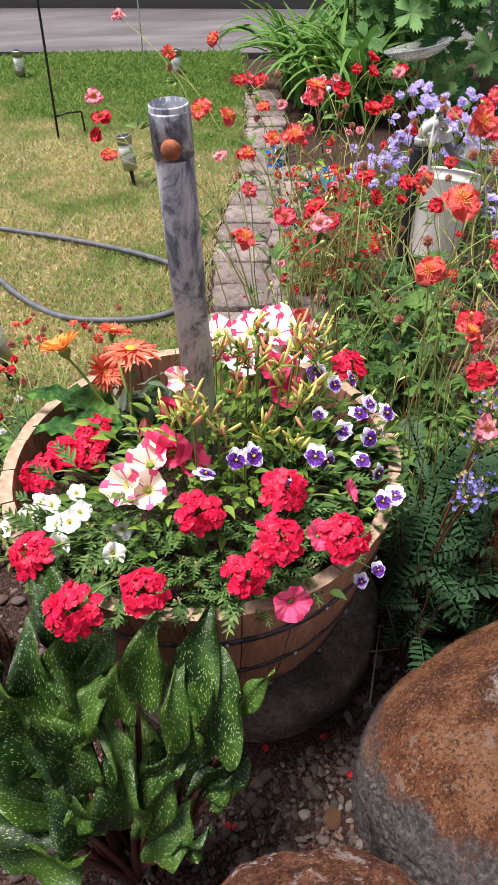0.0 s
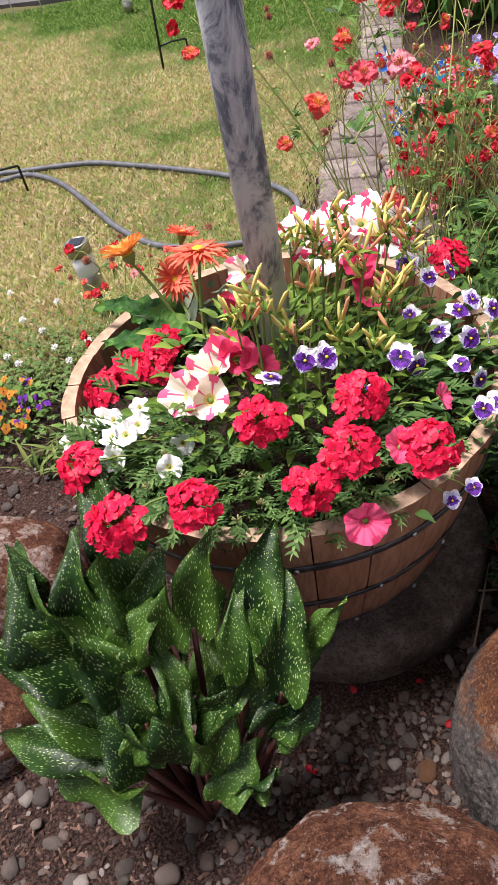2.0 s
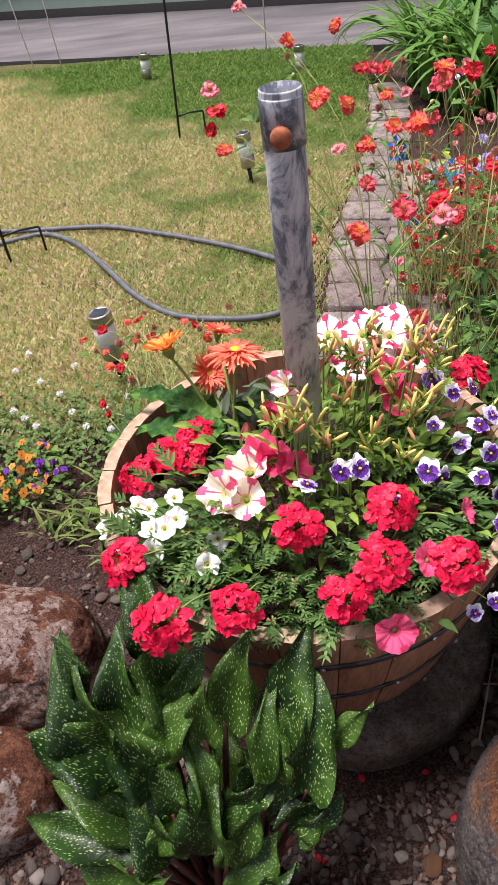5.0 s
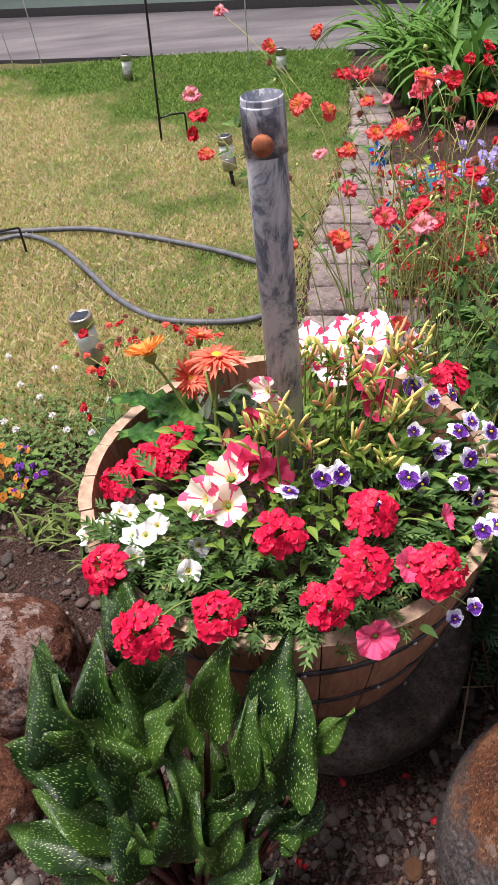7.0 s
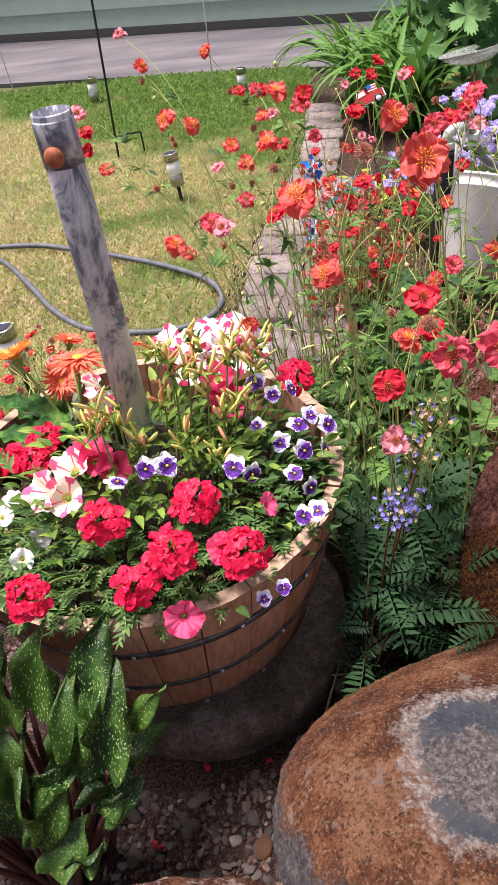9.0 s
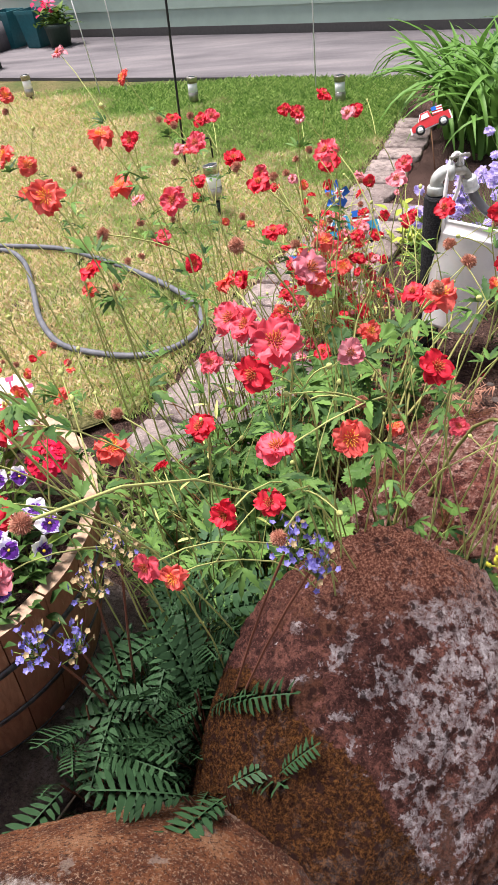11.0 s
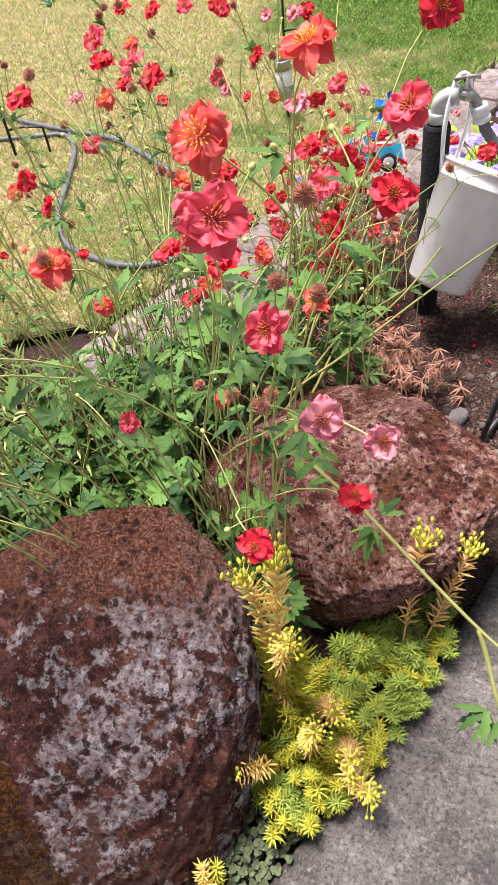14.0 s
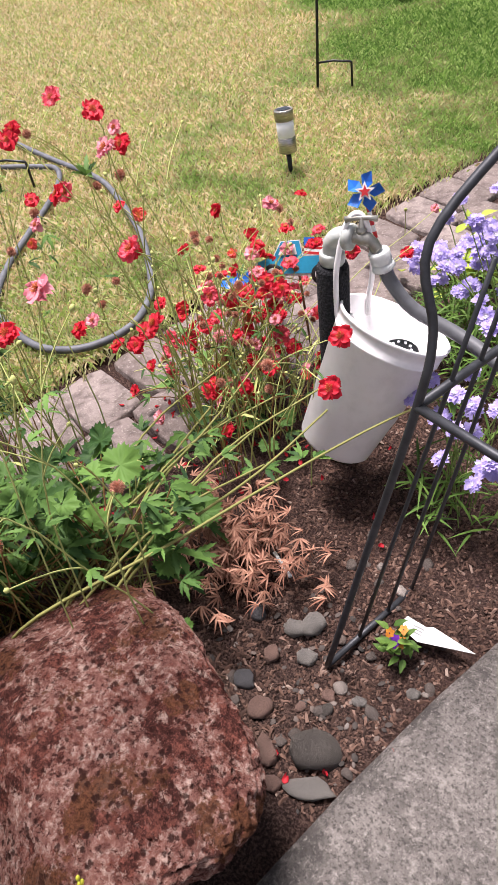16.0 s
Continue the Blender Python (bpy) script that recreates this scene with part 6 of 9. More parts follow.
for i, (p, way, me) in enumerate((
    ((0.356, 1.082, 0.572), (0.35, -0.7, 0.6), PET_STRIPE[0]), ((0.3, 1.09, 0.585), (0.0, -0.4, 0.95), PET_STRIPE[1]), ((0.33, 1.13, 0.585), (0.2, -0.1, 1), PET_STRIPE[2]), ((0.27, 1.14, 0.575), (-0.1, 0, 1), PET_STRIPE[0]),
    ((0.235, 1.11, 0.56), (-0.4, -0.5, 0.8), PET_STRIPE[1]), ((0.3, 1.15, 0.58), (0.1, 0.1, 1), PET_STRIPE[2]), ((0.22, 1.12, 0.545), (-0.3, -0.6, 0.7), PET_STRIPE[2]), ((0.288, 1.03, 0.55), (0.0, -0.5, 0.8), PET_RED[0]), ((0.3, 1.0, 0.52), (0.3, -0.6, 0.7), PET_RED[1]),
    ((0.054, 0.816, 0.512), (-0.1, -0.6, 0.75), PET_CREAM[1]), ((0.02, 0.835, 0.51), (-0.5, -0.5, 0.7), PET_CREAM[0]), ((0.06, 0.865, 0.525), (-0.2, -0.3, 0.9), PET_CREAM[2]), ((0.1, 0.875, 0.53), (0.1, -0.4, 0.9), PET_RED[0]), ((0.125, 0.862, 0.52), (0.3, -0.5, 0.8), PET_RED[1]), ((0.085, 0.9, 0.53), (0.0, 0.1, 1), PET_RED[0]),
    ((0.118, 0.895, 0.645), (-0.5, -0.3, 0.35), PET_CREAM[0]), ((0.128, 0.885, 0.625), (0.5, -0.7, 0.1), PET_CREAM[2]), ((0.108, 0.89, 0.6), (-0.5, -0.6, -0.2), PET_RED[1]), ((0.2, 1.13, 0.57), (-0.5, -0.3, 0.8), PET_STRIPE[0]), ((0.255, 1.09, 0.59), (-0.2, -0.5, 0.85), PET_STRIPE[2]), ((0.24, 1.07, 0.55), (-0.3, -0.8, 0.6), PET_STRIPE[1]), ((0.275, 1.06, 0.565), (0.0, -0.8, 0.6), PET_STRIPE[0]), ((0.335, 1.06, 0.565), (0.3, -0.8, 0.5), PET_STRIPE[2]))):
    part("flower", me, striped, facing(p, way, i * 1.1, (0.85 + 0.25 * rnd.random()) * (0.7 if 0.59 < p[2] < 0.65 and p[0] < 0.13 else 1)))
    stalk(striped, soil_spot(p), Vector(p) - Vector(way).normalized() * 0.035, 0.05, 0.0018)
pinkp = thing("pink_petunia", (0.22, 0.75, 0.37), "rose pink petunia spilling over the barrel rim", "flowering plant", "petunias in the barrel")
for i, (p, way, s) in enumerate((((0.229, 0.612, 0.466), (0.05, -0.95, 0.45), 0.86), ((0.285, 0.69, 0.505), (0.4, -0.5, 0.8), 0.75), ((0.352, 0.77, 0.5), (0.6, -0.2, 0.4), 0.6))):
    part("flower", PET_PINK, pinkp, facing(p, way, i, s))
    stalk(pinkp, soil_spot(p), Vector(p) - Vector(way).normalized() * 0.03, 0.06)
whitep = thing("white_petunia", (-0.05, 0.85, 0.37), "small white petunia with funnel flowers", "flowering plant", "petunias in the barrel")
for i, (p, way) in enumerate((((-0.063, 0.797, 0.487), (-0.1, -0.5, 0.8)), ((-0.085, 0.805, 0.482), (-0.5, -0.2, 0.8)), ((-0.045, 0.815, 0.487), (0.3, -0.3, 0.8)), ((-0.06, 0.899, 0.446), (0.1, -0.4, 0.8)), ((-0.12, 0.895, 0.44), (-0.4, -0.4, 0.7)), ((-0.1, 0.88, 0.445), (-0.2, -0.5, 0.8)),
                             ((-0.165, 0.85, 0.44), (-0.8, -0.4, 0.4)), ((-0.135, 0.865, 0.44), (-0.3, -0.6, 0.6)), ((-0.08, 0.77, 0.47), (0, -0.7, 0.5)), ((0.0, 0.73, 0.48), (0.2, -0.6, 0.5)), ((0.01, 0.79, 0.46), (0, -0.8, 0.4)))):
    part("flower", PET_WHITE[i % 2], whitep, facing(p, way, i, rnd.uniform(0.75, 1.05)))
    stalk(whitep, soil_spot(p), Vector(p) - Vector(way).normalized() * 0.03, 0.03, 0.0014)

PANSY_KINDS = [pansy(i) for i in range(4)]
pansies = thing("pansy_plant", (0.37, 0.9, 0.37), "pansies with purple faces and pale lilac edges", "flowering plant")
for i, (p, way) in enumerate((((0.186, 0.802, 0.562), (0, -0.85, 0.5)), ((0.211, 0.817, 0.55), (0.3, -0.7, 0.5)), ((0.413, 0.889, 0.492), (0.1, -0.85, 0.5)), ((0.379, 0.92, 0.486), (0.0, -0.8, 0.6)), ((0.307, 0.821, 0.53), (0.1, -0.8, 0.5)), ((0.374, 0.97, 0.545), (0.1, -0.8, 0.5)),
                             ((0.403, 0.976, 0.548), (0.8, -0.4, 0.5)), ((0.43, 0.95, 0.51), (0.6, -0.5, 0.6)), ((0.41, 0.94, 0.5), (0.2, -0.3, 0.9)), ((0.346, 0.95, 0.5), (-0.4, -0.6, 0.6)), ((0.33, 0.84, 0.5), (0.5, -0.7, 0.4)), ((0.42, 0.77, 0.475), (0.3, -0.75, 0.6)), ((0.4, 0.765, 0.475), (-0.2, -0.7, 0.6)),
                             ((0.445, 0.91, 0.47), (0.9, -0.3, 0.3)), ((0.36, 0.655, 0.455), (0.3, -0.75, 0.6)), ((0.333, 0.645, 0.45), (0.0, -0.8, 0.5)), ((0.26, 0.79, 0.5), (0.0, -0.2, 0.9)), ((0.455, 0.935, 0.5), (0.8, -0.5, 0.5)), ((0.35, 1.0, 0.55), (-0.3, -0.5, 0.7)), ((0.14, 0.8, 0.54), (0.0, 0.3, 0.9)), ((0.395, 0.86, 0.47), (0.3, -0.4, 0.5)), ((0.415, 0.84, 0.46), (0.5, -0.6, 0.1)))):
    part("flower", PANSY_KINDS[i % 4], pansies, facing(p, Vector(way) + Vector((jit(0.45), jit(0.3), jit(0.4))) * (i % 3 > 0), jit(0.55), rnd.uniform(0.75, 1.05) * (0.72 if p[1] < 0.7 else 1)))
    stalk(pansies, soil_spot(p, 0.85), Vector(p) - Vector(way).normalized() * 0.018, 0.05, 0.0012)
OVATE = [leaf(0.028, 0.013, 5, 0.2, 0.3, 0.02, i) for i in range(4)]
g = Geo()
scatter_leaves(g, OVATE, mound(q, 330, [(0.37, 0.9, 0.06), (0.4, 0.83, 0.05), (0.35, 0.98, 0.05), (0.32, 0.82, 0.05)], 0.495), q=q)
part("foliage", g.mesh("foliage", FOL_DARK), pansies, None, "dark green oval leaves", "stuff")
g = Geo()
BROAD = [leaf(0.03, 0.013, 6, 0.18, 0.35, 0.03, i) for i in range(4)]
scatter_leaves(g, BROAD, mound(q, 420, [(0.2, 0.95, 0.07), (0.27, 0.9, 0.06), (0.15, 0.85, 0.06), (0.25, 1.02, 0.07), (0.08, 0.88, 0.06)], 0.52), q=q)
part("foliage", g.mesh("foliage", FOL_LIGHT), striped, None, "soft light green leaves", "stuff")
g = Geo()
scatter_leaves(g, OVATE, mound(q, 160, [(-0.08, 0.85, 0.06), (-0.02, 0.9, 0.06)], 0.45), q=q)
part("foliage", g.mesh("foliage", FOL_MID), whitep, None, "small green leaves", "stuff")

# yellow and red bud spikes round the post
BUD_Y = leafy("yellow_bud", (0.68, 0.6, 0.12), (0.86, 0.76, 0.28), 0.6, 0.2)
BUD_R = petalled("salmon_red_bud", (0.72, 0.25, 0.12), (0.86, 0.48, 0.26))
buds = thing("budding_petunia", (0.22, 0.95, 0.37), "leggy petunia with yellow and salmon buds", "flowering plant", "petunias in the barrel")


def bud_mesh(seed):
    b = random.Random(seed)
    l = b.uniform(0.022, 0.044)
    g = Geo().add(tube([(0, 0, 0), (0, 0, l * 0.5), (0.001, 0, l * 0.85), (0.002, 0, l)], [0.0014, 0.0027, 0.0024, 0.0006], 6), 1 if seed % 5 in (1, 3) else 0)
    for i in range(2):
        g.add(leaf(0.02, 0.006, 3, 0.2, 0.2), 2, rot(b.uniform(0, 6.3), -b.uniform(0.2, 1.1)))
    return g.mesh("bud", [BUD_Y, BUD_R, FOL_LIGHT])


BUDS = [bud_mesh(i) for i in range(10)]
for i, (x, y, z) in enumerate(((0.13, 0.83, 0.64), (0.105, 0.87, 0.6), (0.21, 0.93, 0.6), (0.25, 0.96, 0.63), (0.28, 0.93, 0.62), (0.31, 0.98, 0.62), (0.345, 0.99, 0.6), (0.22, 1.0, 0.62), (0.26, 1.02, 0.64), (0.3, 0.9, 0.58), (0.24, 0.88, 0.56), (0.17, 0.87, 0.56), (0.29, 0.86, 0.54), (0.36, 1.03, 0.6), (0.1, 0.98, 0.52), (0.19, 1.05, 0.6), (0.32, 0.93, 0.57), (0.15, 0.86, 0.62), (0.23, 0.95, 0.64), (0.33, 1.01, 0.63))):
    for k in range(8):
        o = Vector((x + jit(0.012), y + jit(0.012), z - 0.012 + jit(0.018)))
        part("bud", BUDS[rnd.randrange(10)], buds, facing(o, (jit(0.9), jit(0.9), 1), rnd.uniform(0, 6), rnd.uniform(0.8, 1.2)))
    stalk(buds, soil_spot((x, y, z), 0.85), (x, y, z - 0.012), 0.05, 0.0018)

# gerberas by the back rim
ger = thing("gerbera_plant", (0.0, 1.1, 0.37), "gerbera daisies in orange and coral above broad leaves", "flowering plant")
for i, (p, way, mt, s, cup) in enumerate((((-0.063, 1.124, 0.568), (-0.3, 0.3, 0.9), ORANGE, 0.046, 0.45), ((0.05, 1.097, 0.572), (0.05, 0.12, 0.95), CORAL, 0.056, -0.22), ((-0.005, 1.138, 0.505), (0.5, -0.6, 0.6), CORAL, 0.044, 0.3), ((0.02, 1.18, 0.56), (0.3, 0.2, 1), CORAL, 0.03, 0.2))):
    part("flower_head", gerbera(i, s, mt, cup), ger, facing(p, way, i))
    stalk(ger, (0.02 + 0.01 * i, 1.08 - 0.02 * i, 0.36), Vector(p) - Vector(way).normalized() * 0.015, 0.06, 0.0032)
gleaf = Nodes("gerbera_leaf", 0.65, 0, 0.25)
gleaf.color(gleaf.ramp(gleaf.noise(30, 5), [(0.38, (0.012, 0.055, 0.008)), (0.5, (0.03, 0.11, 0.016)), (0.6, (0.09, 0.21, 0.035))]))
gleaf.bump(gleaf.voronoi(70), 0.8, 0.008)
GLEAF = gleaf.thin(0.2).mat
for i, (a, l, e, x, y) in enumerate(((3.05, 0.17, 0.2, 0.02, 1.06), (2.9, 0.15, 0.5, 0.0, 1.1), (2.4, 0.11, 0.45, 0.0, 1.09), (3.6, 0.1, 0.5, 0.02, 1.05), (1.2, 0.12, 0.4, 0.05, 1.1), (4.4, 0.09, 0.6, 0.05, 1.05), (0.3, 0.11, 0.5, 0.08, 1.08))):
    v, f = leaf(l, l * 0.5, 14, 0.12, 0.35, 0.06, i, 0.85)
    v = [(x, y * (1.28 if (k // 5) % 3 == 1 else 0.8), z) for k, (x, y, z) in enumerate(v)]
    part("leaf", Geo().add((v, f)).mesh("leaf", GLEAF), ger, Matrix.Translation((x, y, 0.445 if i < 2 else 0.41)) @ rot(a, -e, jit(0.3)), "broad scalloped green leaf")
g = Geo()
for i in range(14):
    d = Vector((q.uniform(-0.6, 0.6), q.uniform(-0.6, 0.6), -1)).normalized()
    p = Vector((0.06, 1.0, 0.5))
    g.add(petal(0.035, 0.006, 4, 1, 0.1, 0.1, 0, 0.05), 0, facing(p, d) @ rot(0, -1.5) @ rot(0, 0, i))
part("wilted_flower", g.mesh("wilted_flower", petalled("wilted_coral", (0.35, 0.07, 0.05), (0.5, 0.17, 0.12))), ger, None, "wilted hanging coral flower")
g = Geo()
for i in range(60):
    a = q.uniform(0, 6.3)
    p = (0.06 + q.gauss(0, 0.05), 1.1 + q.gauss(0, 0.05), 0.4 + q.uniform(0, 0.06))
    g.add(leaf(0.05, 0.014, 5, 0.3, 0.3), 0, Matrix.Translation(p) @ rot(a, -q.uniform(0.3, 1.3)))
part("foliage", g.mesh("foliage", FOL_GREY), ger, None, "grey-green inner leaves", "stuff")


# ---- calla lily before the barrel ----
def calla_material():
    n = Nodes("spotted_calla_leaf", 0.42, 0, 0.26)
    base = n.ramp(n.noise(9, 5), [(0.38, (0.004, 0.014, 0.003)), (0.5, (0.011, 0.036, 0.005)), (0.62, (0.036, 0.085, 0.01))])
    base = n.mix(n.ramp(n.random(), [(0.35, (0, 0, 0)), (1, (0.85,) * 3)]), base, (0.045, 0.1, 0.012))
    spot = n.ramp(n.voronoi(500, (0.24, 1, 1)), [(0.18, (1, 1, 1)), (0.29, (0, 0, 0))])
    keep = n.ramp(n.noise(30, 4), [(0.34, (0, 0, 0)), (0.45, (1,) * 3)])
    n.color(n.mix(n.mix(1.0, spot, keep, "MULTIPLY"), base, n.ramp(n.noise(12, 3), [(0.35, (0.16, 0.28, 0.06)), (0.65, (0.5, 0.6, 0.25))])))
    n.bump(n.noise(40, 6), 0.45, 0.008)
    return n.thin(0.06).mat


CALLA = calla_material()
CALLA_STEM = plain("maroon_stalk", (0.085, 0.028, 0.022), 0.45, 0, 0.35, 30)
CALLA_BACK = [(0.105, 0.610, 0.474, 0.080, 0.552, 0.341, 0.049), (0.123, 0.556, 0.427, 0.105, 0.504, 0.300, 0.052), (0.053, 0.549, 0.427, 0.069, 0.509, 0.308, 0.043), (0.110, 0.530, 0.390, 0.056, 0.506, 0.296, 0.046), (0.049, 0.611, 0.482, 0.009, 0.565, 0.364, 0.046), (-0.118, 0.673, 0.532, -0.054, 0.643, 0.420, 0.059), (-0.077, 0.624, 0.505, -0.050, 0.579, 0.381, 0.072), (-0.102, 0.604, 0.501, -0.117, 0.559, 0.381, 0.039), (-0.018, 0.586, 0.473, -0.068, 0.570, 0.388, 0.039), (-0.036, 0.550, 0.436, -0.082, 0.536, 0.353, 0.049)]
CALLA_SIDE = [(-0.158, 0.594, 0.496, -0.164, 0.590, 0.418, 0.029), (-0.189, 0.581, 0.485, -0.133, 0.549, 0.371, 0.072), (-0.214, 0.537, 0.420, -0.116, 0.536, 0.335, 0.066), (-0.193, 0.496, 0.337, -0.100, 0.488, 0.257, 0.046), (-0.250, 0.474, 0.288, -0.117, 0.484, 0.248, 0.039), (-0.196, 0.459, 0.256, -0.088, 0.451, 0.189, 0.056), (-0.107, 0.451, 0.234, -0.064, 0.497, 0.274, 0.039), (-0.040, 0.506, 0.351, -0.017, 0.470, 0.216, 0.059), (0.062, 0.497, 0.328, -0.006, 0.500, 0.266, 0.039), (0.044, 0.487, 0.309, -0.006, 0.462, 0.198, 0.049)]
CALLA_FRONT = [(0.128, 0.487, 0.307, 0.076, 0.489, 0.252, 0.049), (0.141, 0.480, 0.290, 0.087, 0.481, 0.235, 0.036), (0.054, 0.456, 0.239, 0.005, 0.438, 0.166, 0.041), (0.080, 0.443, 0.212, 0.040, 0.451, 0.176, 0.033), (0.176, 0.538, 0.402, 0.140, 0.542, 0.337, 0.020), (-0.020, 0.521, 0.378, -0.024, 0.496, 0.279, 0.039), (-0.072, 0.508, 0.357, -0.067, 0.497, 0.275, 0.046), (-0.122, 0.539, 0.418, -0.081, 0.518, 0.318, 0.059), (-0.004, 0.566, 0.450, -0.016, 0.549, 0.359, 0.039), (-0.109, 0.490, 0.319, -0.075, 0.468, 0.213, 0.052)]
calla = thing("calla_lily", (-0.04, 0.51, 0.0), "calla lily with glossy dark leaves speckled white", "plant")
cq = random.Random(8)
CALLA_INNER = []
for i in range(5):
    a, r, h = cq.uniform(0, 6.3), 0.11 * math.sqrt(cq.random()), cq.uniform(0.12, 0.3)
    bx, by = -0.04 + 1.2 * r * math.cos(a), 0.53 + 0.6 * r * math.sin(a)
    CALLA_INNER.append((bx + 0.07 * math.cos(a) + cq.uniform(-0.03, 0.03), by + 0.05 * math.sin(a), h + cq.uniform(0.05, 0.11), bx, by, h, cq.uniform(0.04, 0.058)))


def calla_leaf(length, width, seed):
    """A broad pointed blade, ruffled along its margin."""
    b = random.Random(seed)
    nu, nv = 14, 5
    ph, tw = b.uniform(0, 6), b.uniform(-0.9, 0.9)
    v, f = [], []
    fold = b.uniform(0.35, 1.1)
    bend = b.uniform(-0.1, 0.35)
    tip = b.uniform(0.0, 0.6)
    roll = b.uniform(0.5, 2.0)
    for i in range(nu + 1):
        u = i / nu
        w = width * 0.5 * (math.sin(math.pi * min(1, 0.16 + 0.84 * u ** 0.8)) ** 0.7) * (1 - 0.1 * u)
        if i == nu:
            w = 0.001
        a = tw * u
        for j in range(-nv, nv + 1):
            s = j / nv
            ruff = 0.2 * width * abs(s) ** 2 * math.sin(8.5 * u + ph + (1.7 if s > 0 else 0))
            over = max(0.0, abs(s) - 0.55)
            y, z = w * (s - 0.5 * roll * over * over * (1 if s > 0 else -1)), fold * w * abs(s) ** 1.4 - roll * 2.2 * w * over * over + ruff
            y, z = y * math.cos(a) - z * math.sin(a), y * math.sin(a) + z * math.cos(a)
            v.append((length * u * (1 - 0.12 * tip * u), y, z - bend * length * u * u - tip * length * u ** 4))
    k = 2 * nv + 1
    for i in range(nu):
        for j in range(2 * nv):
            p = i * k + j
            f.append((p, p + k, p + k + 1, p + 1))
    return Geo().add((v, f)).mesh("leaf", CALLA)


for i, (tx, ty, tz, bx, by, bz, wd) in enumerate(CALLA_BACK + CALLA_SIDE + CALLA_FRONT + CALLA_INNER):
    b, t = Vector((bx, by, bz)), Vector((tx, ty, tz))
    d = t - b
    # the upper face looks up and out from the clump
    out = Vector((0.05 + jit(0.7), -0.7 + jit(0.4), 0.55 + jit(0.3)))
    x = d.normalized()
    y = out.cross(x).normalized()
    z = x.cross(y)
    m = Matrix.Translation(b) @ Matrix((x, y, z)).transposed().to_4x4()
    part("leaf", calla_leaf(d.length * 1.06, max(wd * 1.5, d.length * 0.56), i), calla, m, "glossy dark leaf with white specks")
    root = Vector((-0.04 + (bx + 0.04) * 0.4 + jit(0.015), 0.51 + (by - 0.51) * 0.4 + jit(0.015), -0.01))
    part("leaf_stalk", Geo().add(tube(arc(root, b + d * 0.04, 0.02, 6), [0.007, 0.0065, 0.006, 0.0055, 0.005, 0.0045, 0.003], 7)).mesh("leaf_stalk", CALLA_STEM), calla, None, "maroon leaf stalk")

# ---- geums ----
GEUM_RED = petalled("scarlet_geum_petal", (0.46, 0.008, 0.022), (0.74, 0.03, 0.055), 0.55, 0.3)
GEUM_CORAL = petalled("coral_geum_petal", (0.65, 0.058, 0.055), (0.86, 0.165, 0.13), 0.55, 0.35)
GEUM_PINKISH = petalled("rosy_coral_petal", (0.6, 0.035, 0.08), (0.85, 0.15, 0.19), 0.55, 0.35)
GEUM_PINK = petalled("faded_pink_petal", (0.56, 0.09, 0.15), (0.84, 0.38, 0.42), 0.6, 0.3)
GEUM_STEM = leafy("pale_green_stem", (0.22, 0.27, 0.07), (0.52, 0.54, 0.2), 0.7, 0.05)
SEEDHEAD = leafy("fuzzy_seed_head", (0.42, 0.15, 0.1), (0.7, 0.38, 0.26), 0.9, 0.3)


def geum(seed, mat, r=0.0235, open_=0.2, eye=None):
    q = random.Random(seed)
    g = Geo()
    for row, (n, l, up) in enumerate(((7, 1.0, -0.05 + open_ * 0.25), (6, 0.85, 0.06 + open_ * 0.35))):
        for i in range(n):
            a = 2 * math.pi * i / n + row * 0.5 + q.uniform(-0.2, 0.2)
            L = r * l * q.uniform(0.88, 1.08)
            g.add(petal(L, L * q.uniform(0.7, 0.98), 5, 3, q.uniform(0.0, 0.2), q.uniform(-0.15, 0.4), 0.2, 0.15, 1.0, q.uniform(0, 6)), 0, Matrix.Translation((0, 0, 0.001 * row)) @ rot(a, -up + q.uniform(-0.32, 0.28), q.uniform(-0.4, 0.4)))
    for i in range(24):
        a, rr = i * 2.4, r * (0.26 if eye else 0.34) * math.sqrt(i / 24)
        g.add(tube([(rr * 0.6 * math.cos(a), rr * 0.6 * math.sin(a), 0.001), (rr * 1.3 * math.cos(a), rr * 1.3 * math.sin(a), 0.0065)], [0.0003, 0.0007], 4), 1)
    for i in range(5):
        g.add(leaf(r * 0.5, r * 0.2, 3, 0.1, 0.3), 2, Matrix.Translation((0, 0, -0.002)) @ rot(i * 1.256, 0.3))
    g.add(lathe([(0.0012, -0.007), (0.004, -0.003), (0.003, 0.001)], 7), 2)
    return g.mesh("flower", [mat, eye or GEUM_GOLD, GEUM_STEM])


def seed_head(seed, r=0.0098):
    q = random.Random(seed)
    g = Geo()
    for i in range(230):
        z = 1 - 1.7 * (i + 0.5) / 230
        a = i * 2.39996
        s = math.sqrt(max(0, 1 - z * z))
        d = Vector((s * math.cos(a), s * math.sin(a), z))
        g.add(tube([d * r * 0.35, d * r * q.uniform(0.8, 1.1)], [0.0008, 0.0003], 3, False), 0)
    g.add(lathe([(0.001, -0.006), (r * 0.6, -0.003), (r * 0.65, 0.002), (0.001, 0.006)], 8), 0)
    return g.mesh("seed_head", SEEDHEAD)


